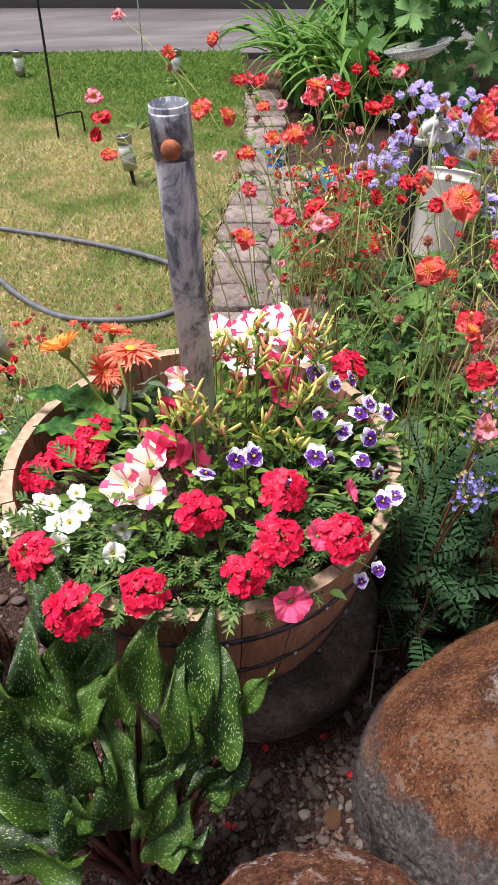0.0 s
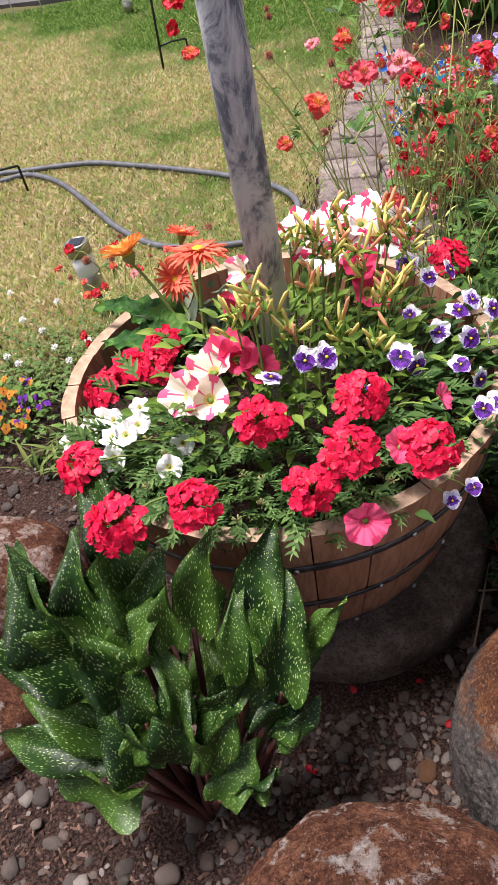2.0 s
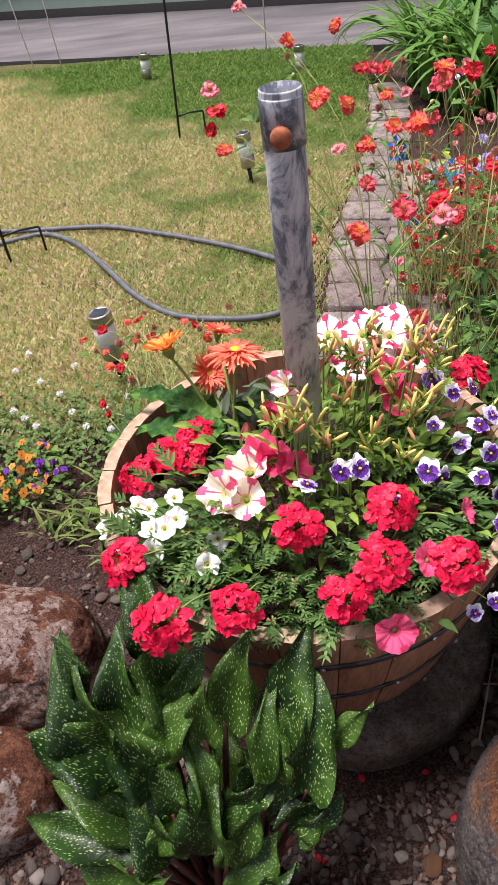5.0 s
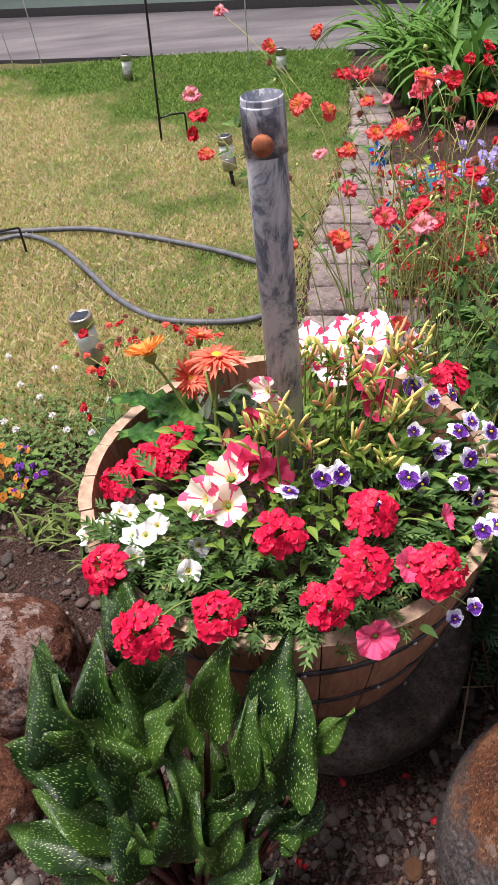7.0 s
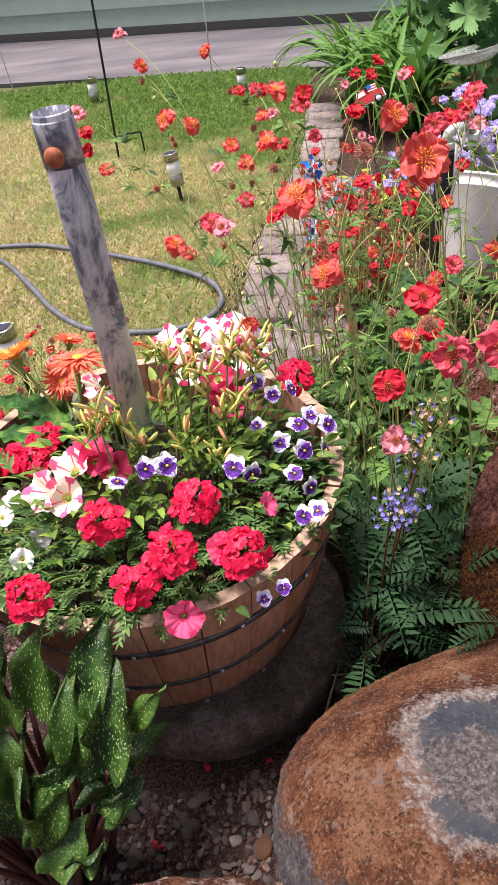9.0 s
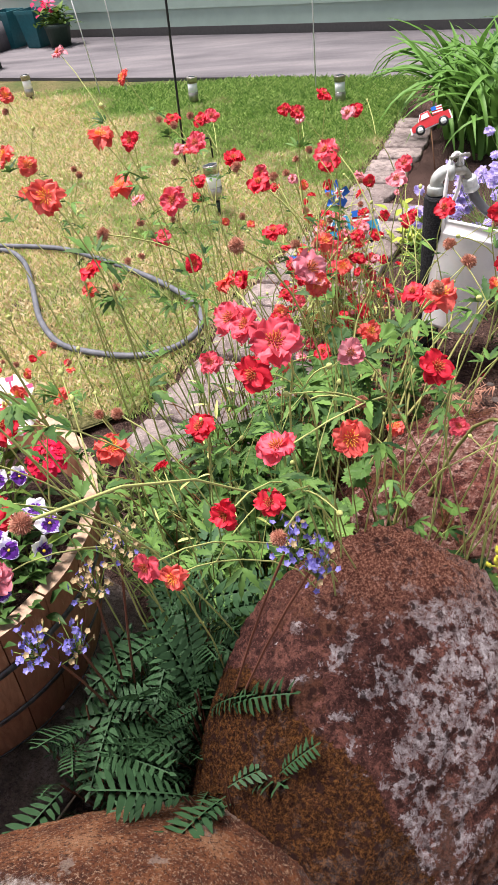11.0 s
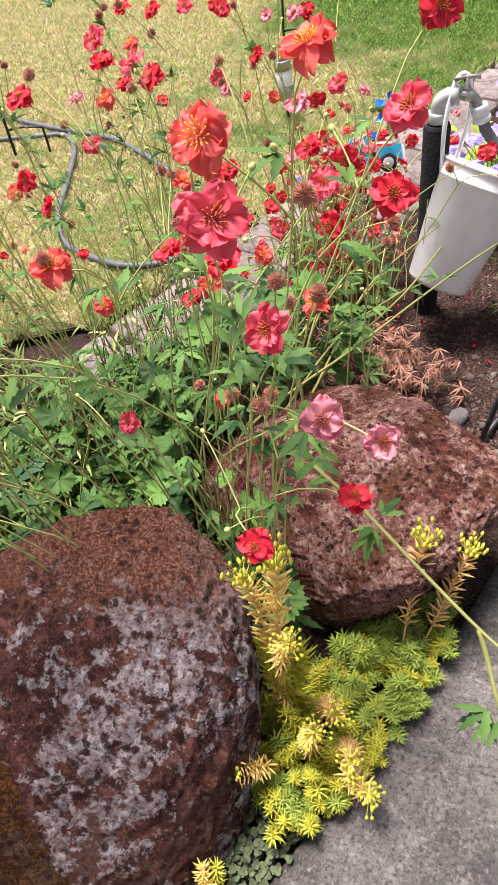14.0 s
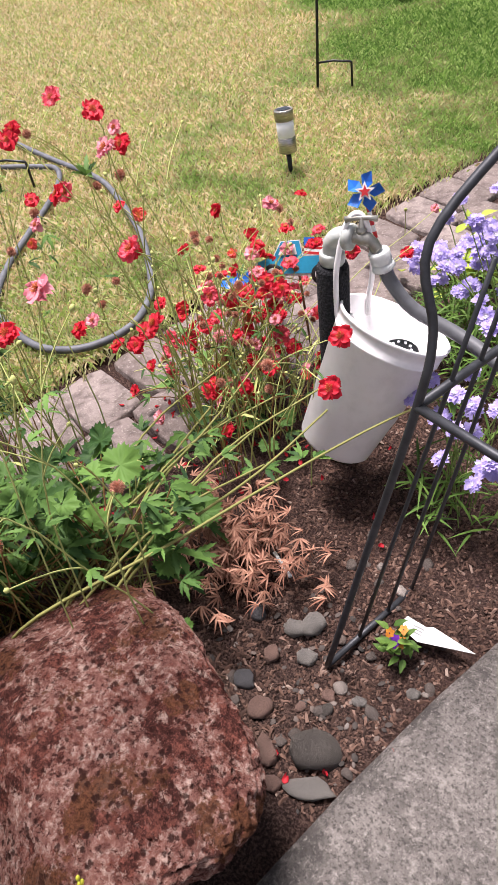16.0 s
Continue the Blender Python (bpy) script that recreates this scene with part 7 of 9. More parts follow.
GEUM_GOLD = petalled("orange_stamens", (0.68, 0.26, 0.03), (0.88, 0.5, 0.07))
GEUM_EYE = petalled("rusty_stamens", (0.35, 0.05, 0.02), (0.6, 0.2, 0.05))
GEUMS = [geum(8, GEUM_PINKISH, 0.024, 0.25, GEUM_EYE), geum(0, GEUM_RED, 0.023, 0.15, GEUM_EYE), geum(1, GEUM_RED, 0.023, 0.5, GEUM_EYE), geum(2, GEUM_CORAL), geum(3, GEUM_CORAL, 0.022, 0.15), geum(4, GEUM_CORAL, 0.024, 0.1), geum(5, GEUM_RED, 0.021, 1.1, GEUM_EYE)]
GEUM_OLD = [geum(6, GEUM_PINK, 0.022, 0.0, GEUM_EYE), geum(7, GEUM_PINK, 0.021, 0.1, GEUM_EYE)]
SEEDS = [seed_head(i) for i in range(2)]
BUD_MESH = Geo().add(lathe([(0.001, -0.006), (0.0045, -0.002), (0.005, 0.002), (0.002, 0.007)], 8)).mesh("bud", GEUM_STEM)


def toothed(length, width, droop, nu=9):
    """A pointed leaflet with saw teeth, along +x."""
    v, f = [], []
    for i in range(nu + 1):
        u = i / nu
        w = width * 0.5 * math.sin(math.pi * (0.06 + 0.92 * u ** 0.85)) * (1.22 if i % 2 else 0.78)
        z = -droop * length * u * u
        v += [(length * u - (0.04 * length if i % 2 == 0 else 0), -w, z + 0.3 * w), (length * u, 0, z), (length * u - (0.04 * length if i % 2 == 0 else 0), w, z + 0.3 * w)]
    for i in range(nu):
        for j in (0, 1):
            a = i * 3 + j
            f.append((a, a + 3, a + 4, a + 1))
    return v, f


def cut_leaf(size, fingers, seed):
    """A deeply cut leaf: toothed fingers that fan out from the stalk's end."""
    b = random.Random(seed)
    g = Geo()
    for k in range(fingers):
        t = k - (fingers - 1) / 2
        l = size * (1 - 0.11 * t * t) * b.uniform(0.85, 1.12)
        g.add(toothed(l, l * b.uniform(0.2, 0.32), b.uniform(0.05, 0.5)), 0, rot(t * (0.62 if fingers > 3 else 0.75) + b.uniform(-0.1, 0.1), b.uniform(-0.2, 0.15), b.uniform(-0.25, 0.25)))
    return g.data()


GLOBE_LEAF = [cut_leaf(0.042 + 0.004 * i, 5, i) for i in range(6)] + [Geo().add(lobed(0.022 + 0.004 * i, 7, 0.22, 0.09, 43, 0.45, i)).data() for i in range(4)]
STEM_LEAF = [cut_leaf(0.027, 3, 20 + i) for i in range(4)]
GEUM_WEST_A = [(0.514, 0.646, 1.0, 3), (0.409, 0.702, 0.96, 5), (0.646, 0.617, 0.98, 3), (0.563, 0.677, 0.779, 0), (0.557, 0.791, 0.79, 1), (0.518, 0.776, 0.68, 1), (0.509, 1.718, 0.778), (0.57, 1.405, 0.67), (0.662, 1.654, 0.443), (0.23, 1.48, 0.84), (0.44, 1.43, 0.88), (0.49, 1.43, 0.87), (0.35, 1.38, 0.81), (0.31, 1.85, 0.62), (0.42, 1.51, 0.77), (0.56, 0.99, 0.94), (0.65, 1.13, 0.88), (0.20, 1.40, 0.74), (0.33, 0.94, 0.84), (0.25, 1.09, 0.76), (0.45, 0.86, 0.84), (0.45, 0.84, 0.81), (0.56, 0.97, 0.67), (0.576, 0.577, 0.853, 0), (0.518, 0.735, 0.622, 7), (0.65, 1.08, 0.57), (0.58, 0.94, 0.64), (0.52, 1.09, 0.58), (0.43, 1.92, 0.71), (0.32, 1.27, 0.48), (0.45, 1.78, 0.75), (0.42, 1.32, 0.70), (0.22, 1.68, 0.48), (0.38, 1.98, 0.76)]
GEUM_WEST_B = [(0.44, 2.00, 0.75), (0.37, 1.80, 0.55), (0.38, 1.86, 0.62), (0.47, 1.82, 0.67), (0.39, 2.05, 0.55), (0.43, 2.14, 0.72), (0.10, 2.06, 0.90), (0.19, 1.61, 0.91), (0.31, 1.90, 0.87), (0.04, 1.65, 0.79), (0.03, 1.68, 0.82), (0.02, 1.76, 0.72), (0.04, 1.84, 0.65), (0.28, 1.46, 0.83), (0.31, 1.08, 0.79), (0.61, 1.60, 0.78)]
GEUM_EAST_A = [(0.7, 0.59, 0.87), (0.68, 1.08, 0.68), (0.78, 0.92, 0.77), (0.78, 0.86, 0.87), (0.84, 0.96, 0.87), (0.71, 0.76, 0.62), (0.82, 0.79, 0.66), (0.81, 0.81, 0.69), (0.72, 1.3, 0.84), (0.79, 1.66, 0.77), (0.67, 1.34, 0.67)]
GEUM_EAST_B = [(0.92, 1.33, 0.39), (0.69, 1.56, 0.76), (0.85, 0.72, 0.93), (0.84, 0.74, 0.82), (0.88, 0.95, 0.78), (0.89, 0.83, 0.76), (0.79, 0.73, 0.75), (0.7, 0.73, 0.67), (0.77, 0.95, 0.9), (0.8, 1.43, 0.84), (0.94, 1.24, 0.7), (0.9, 1.7, 0.7)]
# blooms near the walk, each with the kind that it is
GEUM_WALK = [(1.222, 0.924, 0.939, 0), (1.239, 1.17, 0.839, 1), (1.207, 0.994, 0.815, 0), (0.967, 0.921, 0.783, 1), (1.245, 0.999, 0.736, 7), (1.284, 1.024, 0.701, 8), (1.087, 1.132, 0.776, 1), (1.168, 0.989, 0.548, 1), (1.24, 1.073, 0.563, 1), (0.97, 1.033, 0.805, 3), (1.257, 1.147, 0.918, 0), (1.225, 1.325, 0.936, 1), (1.193, 1.118, 0.967, 3), (1.194, 0.964, 0.964, 5), (0.8, 1.465, 0.813, 1), (1.106, 1.332, 0.759, 0), (1.115, 1.267, 0.646, 3), (0.966, 1.318, 0.646, 1), (1.083, 1.396, 0.671, 1), (1.071, 1.476, 0.719, 2), (0.986, 1.549, 0.7, 1)]
GEUM_FAR_A = [(0.816, 1.79, 0.551), (0.658, 1.891, 0.788), (0.786, 1.95, 0.759), (0.834, 1.913, 0.624), (0.738, 1.879, 0.711), (0.66, 2.08, 0.72), (0.73, 1.99, 0.79), (0.83, 1.81, 0.56), (1.144, 2.005, 0.516, 1), (0.69, 1.86, 0.79), (0.80, 1.97, 0.76), (0.58, 2.11, 0.55), (0.67, 1.87, 0.65), (0.57, 2.01, 0.62), (0.91, 1.85, 0.68), (0.92, 1.85, 0.56), (0.81, 1.89, 0.45), (1.207, 1.88, 0.536, 1), (0.70, 2.25, 0.50), (0.78, 2.32, 0.50), (0.59, 2.68, 0.32), (0.98, 2.24, 0.30)]
GEUM_LEFT_A = [(-0.24, 1.41, 0.45), (-0.22, 1.70, 0.30), (-0.23, 1.67, 0.26), (-0.25, 1.52, 0.28), (-0.18, 1.65, 0.24), (-0.16, 1.80, 0.20), (-0.14, 1.96, 0.13), (-0.05, 1.94, 0.11), (-0.3, 1.62, 0.22), (-0.33, 1.72, 0.2), (-0.29, 1.75, 0.16), (-0.2, 1.82, 0.16), (-0.1, 1.85, 0.18), (-0.02, 1.9, 0.14), (-0.34, 1.6, 0.12), (-0.3, 1.5, 0.16), (-0.27, 1.8, 0.24), (0.02, 1.83, 0.16), (-0.36, 1.66, 0.28), (-0.31, 1.57, 0.3)]
gq = random.Random(33)


def rising(a, b, n):
    """A stem that climbs first and leans out near its top."""
    a, b = Vector(a), Vector(b)
    c = a.lerp(b, 0.3)
    c.z = a.z + (b.z - a.z) * 0.8 + 0.05
    return [a * (1 - t) ** 2 + c * 2 * t * (1 - t) + b * t * t for t in (i / n for i in range(n + 1))]


def over_stone(p):
    return in_boulder(p.x, p.y, p.z, 1.3) or in_boulder(p.x, p.y, p.z - 0.14, 1.12)


def geum_plant(crowns, flowers, label, leaves=170, leaf_area=0.2, seeds=0.13, big=1.12, kinds=None, leaf_top=0.28, leaf_crowns=None, wisps=0):
    c0 = crowns[0]
    pl = thing("geum_plant", (*c0, 0.0), label, "flowering plant", "geums in the bed")
    fol = Geo()
    for i, p in enumerate(flowers):
        kind = p[3] if len(p) > 3 else None
        p = Vector(p[:3])
        c = min(crowns, key=lambda k: (k[0] - p.x) ** 2 + (k[1] - p.y) ** 2)
        root = Vector((c[0] + (p.x - c[0]) * 0.35 + gq.gauss(0, 0.05), c[1] + (p.y - c[1]) * 0.35 + gq.gauss(0, 0.05), 0.02))
        if in_boulder(root.x, root.y, 0.03, 1.05):
            root = Vector((c[0] + gq.gauss(0, 0.04), c[1] + gq.gauss(0, 0.04), 0.02))
        outw = Vector((p.x - c[0], p.y - c[1], 0))
        way = outw.normalized() * gq.uniform(-0.2, 0.7) + Vector((jit(0.4), -0.45 + jit(0.35), gq.uniform(0.35, 1.0)))
        old = gq.random() < 0.16
        if kind is None and gq.random() < seeds:
            part("seed_head", gq.choice(SEEDS), pl, facing(p, way, 0, gq.uniform(0.7, 1.0)), "fuzzy brown-pink seed head")
            part("stem", Geo().add(tube(rising(root, p, 8), 0.0013, 5, False)).mesh("stem", GEUM_STEM), pl)
            continue
        if kind is not None:
            old = kind > 6
        me = (GEUMS + GEUM_OLD)[kind] if kind is not None else gq.choice(GEUM_OLD) if old else gq.choice(kinds or ((GEUMS[0], GEUMS[3], GEUMS[4], GEUMS[5]) if p.z > 0.72 and p.y < 1.35 else GEUMS))
        part("flower", me, pl, facing(p, way, gq.uniform(0, 6), (gq.uniform(0.7, 1.05) if kind is None else gq.uniform(0.88, 1.0)) * big), "faded pink double flower" if old else "scarlet double flower")
        top = p - way.normalized() * 0.006
        pts = rising(root, top, 10)
        pts = [o + Vector((0.02 * math.sin(0.7 * k + i), 0.02 * math.cos(0.6 * k + 2 * i), 0)) * math.sin(math.pi * k / 10) for k, o in enumerate(pts)]
        part("stem", Geo().add(tube(pts, [0.0017 - 0.0009 * k / 10 for k in range(11)], 5, False)).mesh("stem", GEUM_STEM), pl)
        # side shoot with a bud or a seed head, and small leaves at the joints
        for k in (5, 7, 8):
            if gq.random() < 0.42:
                o = pts[k]
                d = Vector((jit(1), jit(1), gq.uniform(0.5, 1.2))).normalized()
                e = o + d * gq.uniform(0.05, 0.15)
                if over_stone(e):
                    continue
                part("side_stem", Geo().add(tube(arc(o, e, 0.015, 4), [0.0012, 0.0011, 0.001, 0.0009, 0.0008], 4, False)).mesh("side_stem", GEUM_STEM), pl)
                if gq.random() < 0.34:
                    part("seed_head", gq.choice(SEEDS), pl, facing(e, d, 0, gq.uniform(0.7, 1.1)), "fuzzy brown-pink seed head")
                elif gq.random() < 0.15:
                    part("flower", gq.choice(GEUMS), pl, facing(e, d + Vector((0, -0.4, 0)), 0, gq.uniform(0.5, 0.75)), "small scarlet flower")
                else:
                    part("bud", BUD_MESH, pl, facing(e, d, 0, gq.uniform(0.55, 0.85)))
            if gq.random() < (0.6 if big > 0.97 else 0.06) and not over_stone(pts[k]):
                for s in range(gq.choice((1, 2, 3))):
                    fol.add(gq.choice(STEM_LEAF), 0, Matrix.Translation(pts[k]) @ rot(gq.uniform(0, 6.3), -gq.uniform(-0.3, 0.9)) @ Matrix.Translation((0.012, 0, 0)) @ Matrix.Scale(gq.uniform(0.8, 1.4), 4))
    for i in range(wisps):
        c, p = gq.choice(crowns), Vector(gq.choice(flowers)[:3])
        o = Vector((c[0] + (p.x - c[0]) * 0.25 + gq.gauss(0, 0.07), c[1] + (p.y - c[1]) * 0.25 + gq.gauss(0, 0.07), 0.02))
        if in_boulder(o.x, o.y, 0.04, 1.05) or math.hypot(o.x - BX, o.y - BY) < 0.37:
            continue
        e = o + Vector((gq.gauss(0, 0.07), gq.gauss(0, 0.07), gq.uniform(0.12, min(0.36, p.z * 0.8))))
        if over_stone(e):
            continue
        line = arc(o, e, 0.1, 6)
        fol.add(tube(line, [0.0017, 0.0016, 0.0015, 0.0014, 0.0013, 0.0011, 0.0009], 4, False), gq.choice((1, 2)))
        for k in (3, 4, 5, 6):
            if gq.random() < 0.55:
                fol.add(leaf(gq.uniform(0.02, 0.05), gq.uniform(0.004, 0.009), 3, 0.25, 0.3), gq.choice((0, 0, 0, 1)), Matrix.Translation(line[k]) @ rot(gq.uniform(0, 6.3), -gq.uniform(-0.2, 1.0)))
    if leaves:
        for i in range(leaves):
            c = gq.choice(leaf_crowns or crowns)
            a, d = gq.uniform(0, 6.3), leaf_area * math.sqrt(gq.random())
            x, y = c[0] + d * math.cos(a), c[1] + d * math.sin(a)
            z = leaf_top * (1 - 0.55 * (d / leaf_area) ** 2) * gq.uniform(0.35, 1.05) + 0.015
            if in_boulder(x, y, z, 1.1) or in_boulder(x, y, z - 0.06, 1.1) or in_boulder(x, y, 0.1, 1.0):
                continue
            m = Matrix.Translation((x, y, z)) @ rot(a, gq.uniform(-0.5, 0.5), gq.uniform(-0.5, 0.5)) @ Matrix.Scale(gq.uniform(0.65, 1.3), 4)
            fol.add(gq.choice(GLOBE_LEAF), 0, m)
            if gq.random() < 0.45:
                fol.add(tube(arc((c[0] + jit(0.05), c[1] + jit(0.05), 0.01), (x, y, z), 0.05, 4), 0.0015, 4, False), gq.choice((1, 2)))
    part("foliage", fol.mesh("foliage", [FOL_GEUM, GEUM_STEM, BROWN_STALK]), pl, None, "lobed green leaves", "stuff")
    return pl


FOL_GEUM = leafy("fresh_green_geum_leaf", (0.008, 0.038, 0.012), (0.13, 0.25, 0.052), 0.52, 0.25)
BROWN_STALK = leafy("russet_leaf_stalk", (0.16, 0.07, 0.03), (0.32, 0.18, 0.07), 0.7, 0.05)
WEST_MORE = [(round(gq.uniform(0.55, 0.9), 3), round(gq.uniform(1.3, 1.95), 3), round(gq.uniform(0.36, 0.62), 3)) for i in range(8)]
geum_plant([(0.62, 1.3), (0.55, 1.5), (0.7, 1.12), (0.6, 1.75)], GEUM_WEST_A + GEUM_WEST_B + WEST_MORE, "geum with scarlet flowers on long arching stems", leaves=300, leaf_area=0.2, leaf_crowns=[(0.62, 1.3), (0.56, 1.45), (0.7, 1.12)], wisps=110)
geum_plant([(0.93, 1.28), (0.82, 1.42), (1.0, 1.55)], GEUM_EAST_A + GEUM_EAST_B + GEUM_WALK, "leafy geum with scarlet and coral flowers behind boulders", leaves=600, leaf_area=0.21, leaf_top=0.36, big=1.0, leaf_crowns=[(0.93, 1.28), (0.82, 1.42), (0.8, 1.58), (0.84, 1.66), (0.72, 1.5)], kinds=[GEUMS[0], GEUMS[0], GEUMS[0], GEUMS[1], GEUMS[6], GEUMS[3]])
geum_plant([(0.68, 2.2), (0.82, 2.15)], GEUM_FAR_A + [(round(gq.gauss(0.72, 0.1), 3), round(gq.gauss(2.3, 0.14), 3), round(gq.uniform(0.08, 0.36), 3)) for i in range(130)], "low geum smothered in small scarlet flowers", wisps=70, leaves=18, leaf_area=0.2, leaf_top=0.08, seeds=0.08, big=0.95, kinds=[GEUMS[1], GEUMS[2], GEUMS[6], GEUMS[1], GEUMS[0]])
geum_plant([(-0.2, 1.5)], GEUM_LEFT_A, "small scarlet geum behind the barrel", leaves=40, leaf_area=0.12, leaf_top=0.12, big=0.7)

LEAN_STEM = leafy("olive_stem", (0.13, 0.14, 0.04), (0.29, 0.28, 0.095), 0.7, 0.05)
# long bare stems that lean out over the boulders and the soil
lean = thing("leaning_geum", (0.95, 1.35, 0.02), "long leaning geum stem with small leaf tufts", "flowering plant", "geums in the bed")
SIDEWAYS = []
for i in range(9):
    a = Vector((0.84 + gq.uniform(-0.03, 0.06), 1.47 + gq.uniform(-0.06, 0.08), 0.04))
    b = Vector((gq.uniform(0.78, 1.05), gq.uniform(1.9, 2.22), gq.uniform(0.16, 0.34)))
    SIDEWAYS.append((tuple(a), tuple(a.lerp(b, 0.3) + Vector((0, 0, 0.06))), tuple(a.lerp(b, 0.65) + Vector((jit(0.045), 0, 0.06))), tuple(b)))
for pts in (*SIDEWAYS, ((0.95, 1.35, 0.1), (1.05, 1.3, 0.42), (1.139, 1.164, 0.5), (1.225, 1.13, 0.475), (1.31, 1.09, 0.45), (1.384, 1.05, 0.44), (1.431, 1.02, 0.45)), ((1.384, 1.05, 0.44), (1.4, 1.03, 0.42), (1.42, 1.0, 0.4), (1.44, 0.98, 0.37)), ((0.8, 1.42, 0.08), (0.886, 1.5, 0.2), (0.996, 1.701, 0.24), (1.068, 1.92, 0.24), (1.164, 2.125, 0.26), (1.295, 2.291, 0.3))):
    sp = smooth_line(pts, 4)
    part("stem", Geo().add(tube(sp, [0.0035 - 0.0018 * i / len(sp) for i in range(len(sp))], 6)).mesh("stem", LEAN_STEM), lean)
    g = Geo()
    for k in range(8, len(sp) if sp[-1].x > 1.2 and sp[-1].y > 1.5 else min(14, len(sp)), 5):
        for s in range(3):
            g.add(gq.choice(STEM_LEAF), 0, Matrix.Translation(sp[k]) @ rot(gq.uniform(0, 6.3), -gq.uniform(-0.3, 0.6)) @ Matrix.Translation((0.015, 0, 0)) @ Matrix.Scale(1.3, 4))
    part("leaf_tuft", g.mesh("leaf_tuft", FOL_GEUM), lean, None, "toothed stem leaves", "stuff")

# ---- Jacob's ladder: ferny leaves in the shade ----
FROND = leafy("ferny_dark_leaf", (0.008, 0.034, 0.014), (0.05, 0.115, 0.045), 0.5, 0.2)


def frond_mesh(seed, length=0.15):
    """A feather of paired leaflets along one rib, in one sheet."""
    q = random.Random(seed)
    droop = q.uniform(0.15, 0.45)
    n = 10
    v, f = [], []
    for i in range(n * 2 + 1):
        t = i / (2 * n)
        z = -droop * length * t * t
        v += [(length * t, -0.0011, z), (length * t, 0.0011, z)]
    for i in range(n * 2):
        f.append((2 * i, 2 * i + 2, 2 * i + 3, 2 * i + 1))
    for i in range(2, n * 2 - 1, 2):
        t = i / (2 * n)
        l = length * 0.25 * math.sin(math.pi * (0.2 + 0.7 * (1 - t))) * q.uniform(0.85, 1.1)
        for s in (0, 1):
            d = 1 if s else -1
            a, b = 2 * i + s, 2 * i + 2 + s
            o = Vector(v[a]).lerp(Vector(v[b]), 0.5)
            w = l * 0.17
            ahead = Vector((q.uniform(0.3, 0.5), d, q.uniform(-0.3, 0.15))).normalized()
            side = Vector((1, -0.35 * d, 0)).normalized()
            k = len(v)
            v += [tuple(o + ahead * l * 0.3 - side * w), tuple(o + ahead * l * 0.3 + side * w), tuple(o + ahead * l * 0.65 - side * w * 0.9), tuple(o + ahead * l * 0.65 + side * w * 0.9), tuple(o + ahead * l - Vector((0, 0, 0.1 * l)))]
            f += [(a, k, k + 1, b), (k, k + 2, k + 3, k + 1), (k + 2, k + 4, k + 3)]
    k, e = len(v), Vector(v[4 * n])
    l = length * 0.12
    v += [tuple(e + Vector((l * 0.5, -l * 0.2, 0))), tuple(e + Vector((l * 0.5, l * 0.2, 0))), tuple(e + Vector((l, 0, -l * 0.2)))]
    f += [(4 * n, k, k + 1, 4 * n + 1), (k, k + 2, k + 1)]
    return Geo().add((v, f)).mesh("frond", FROND)


FRONDS = [frond_mesh(i, 0.095 + 0.014 * i) for i in range(5)]
BLUE_PETAL = petalled("violet_blue_petal", (0.12, 0.1, 0.45), (0.36, 0.33, 0.74))
BUFF_PETAL = petalled("buff_dried_flower", (0.42, 0.3, 0.14), (0.62, 0.48, 0.28))


def blue_cluster(seed, mats):
    q = random.Random(seed)
    g = Geo()
    for i in range(48):
        p = Vector((q.gauss(0, 0.0105), q.gauss(0, 0.0105), q.gauss(0, 0.013)))
        m = facing(p, (q.uniform(-1, 1), q.uniform(-1, 0.3), q.uniform(0, 1)), q.uniform(0, 6))
        mi = 1 if q.random() < 0.15 else 0
        for j in range(5):
            g.add(petal(0.0042, 0.0042, 3, 1, 0.2, 0.1), mi, m @ rot(j * 1.257, -0.35))
        g.add(tube([p, Vector((0, 0, -0.025))], 0.0006, 3, False), 2)
    return g.mesh("blue_flower", mats)


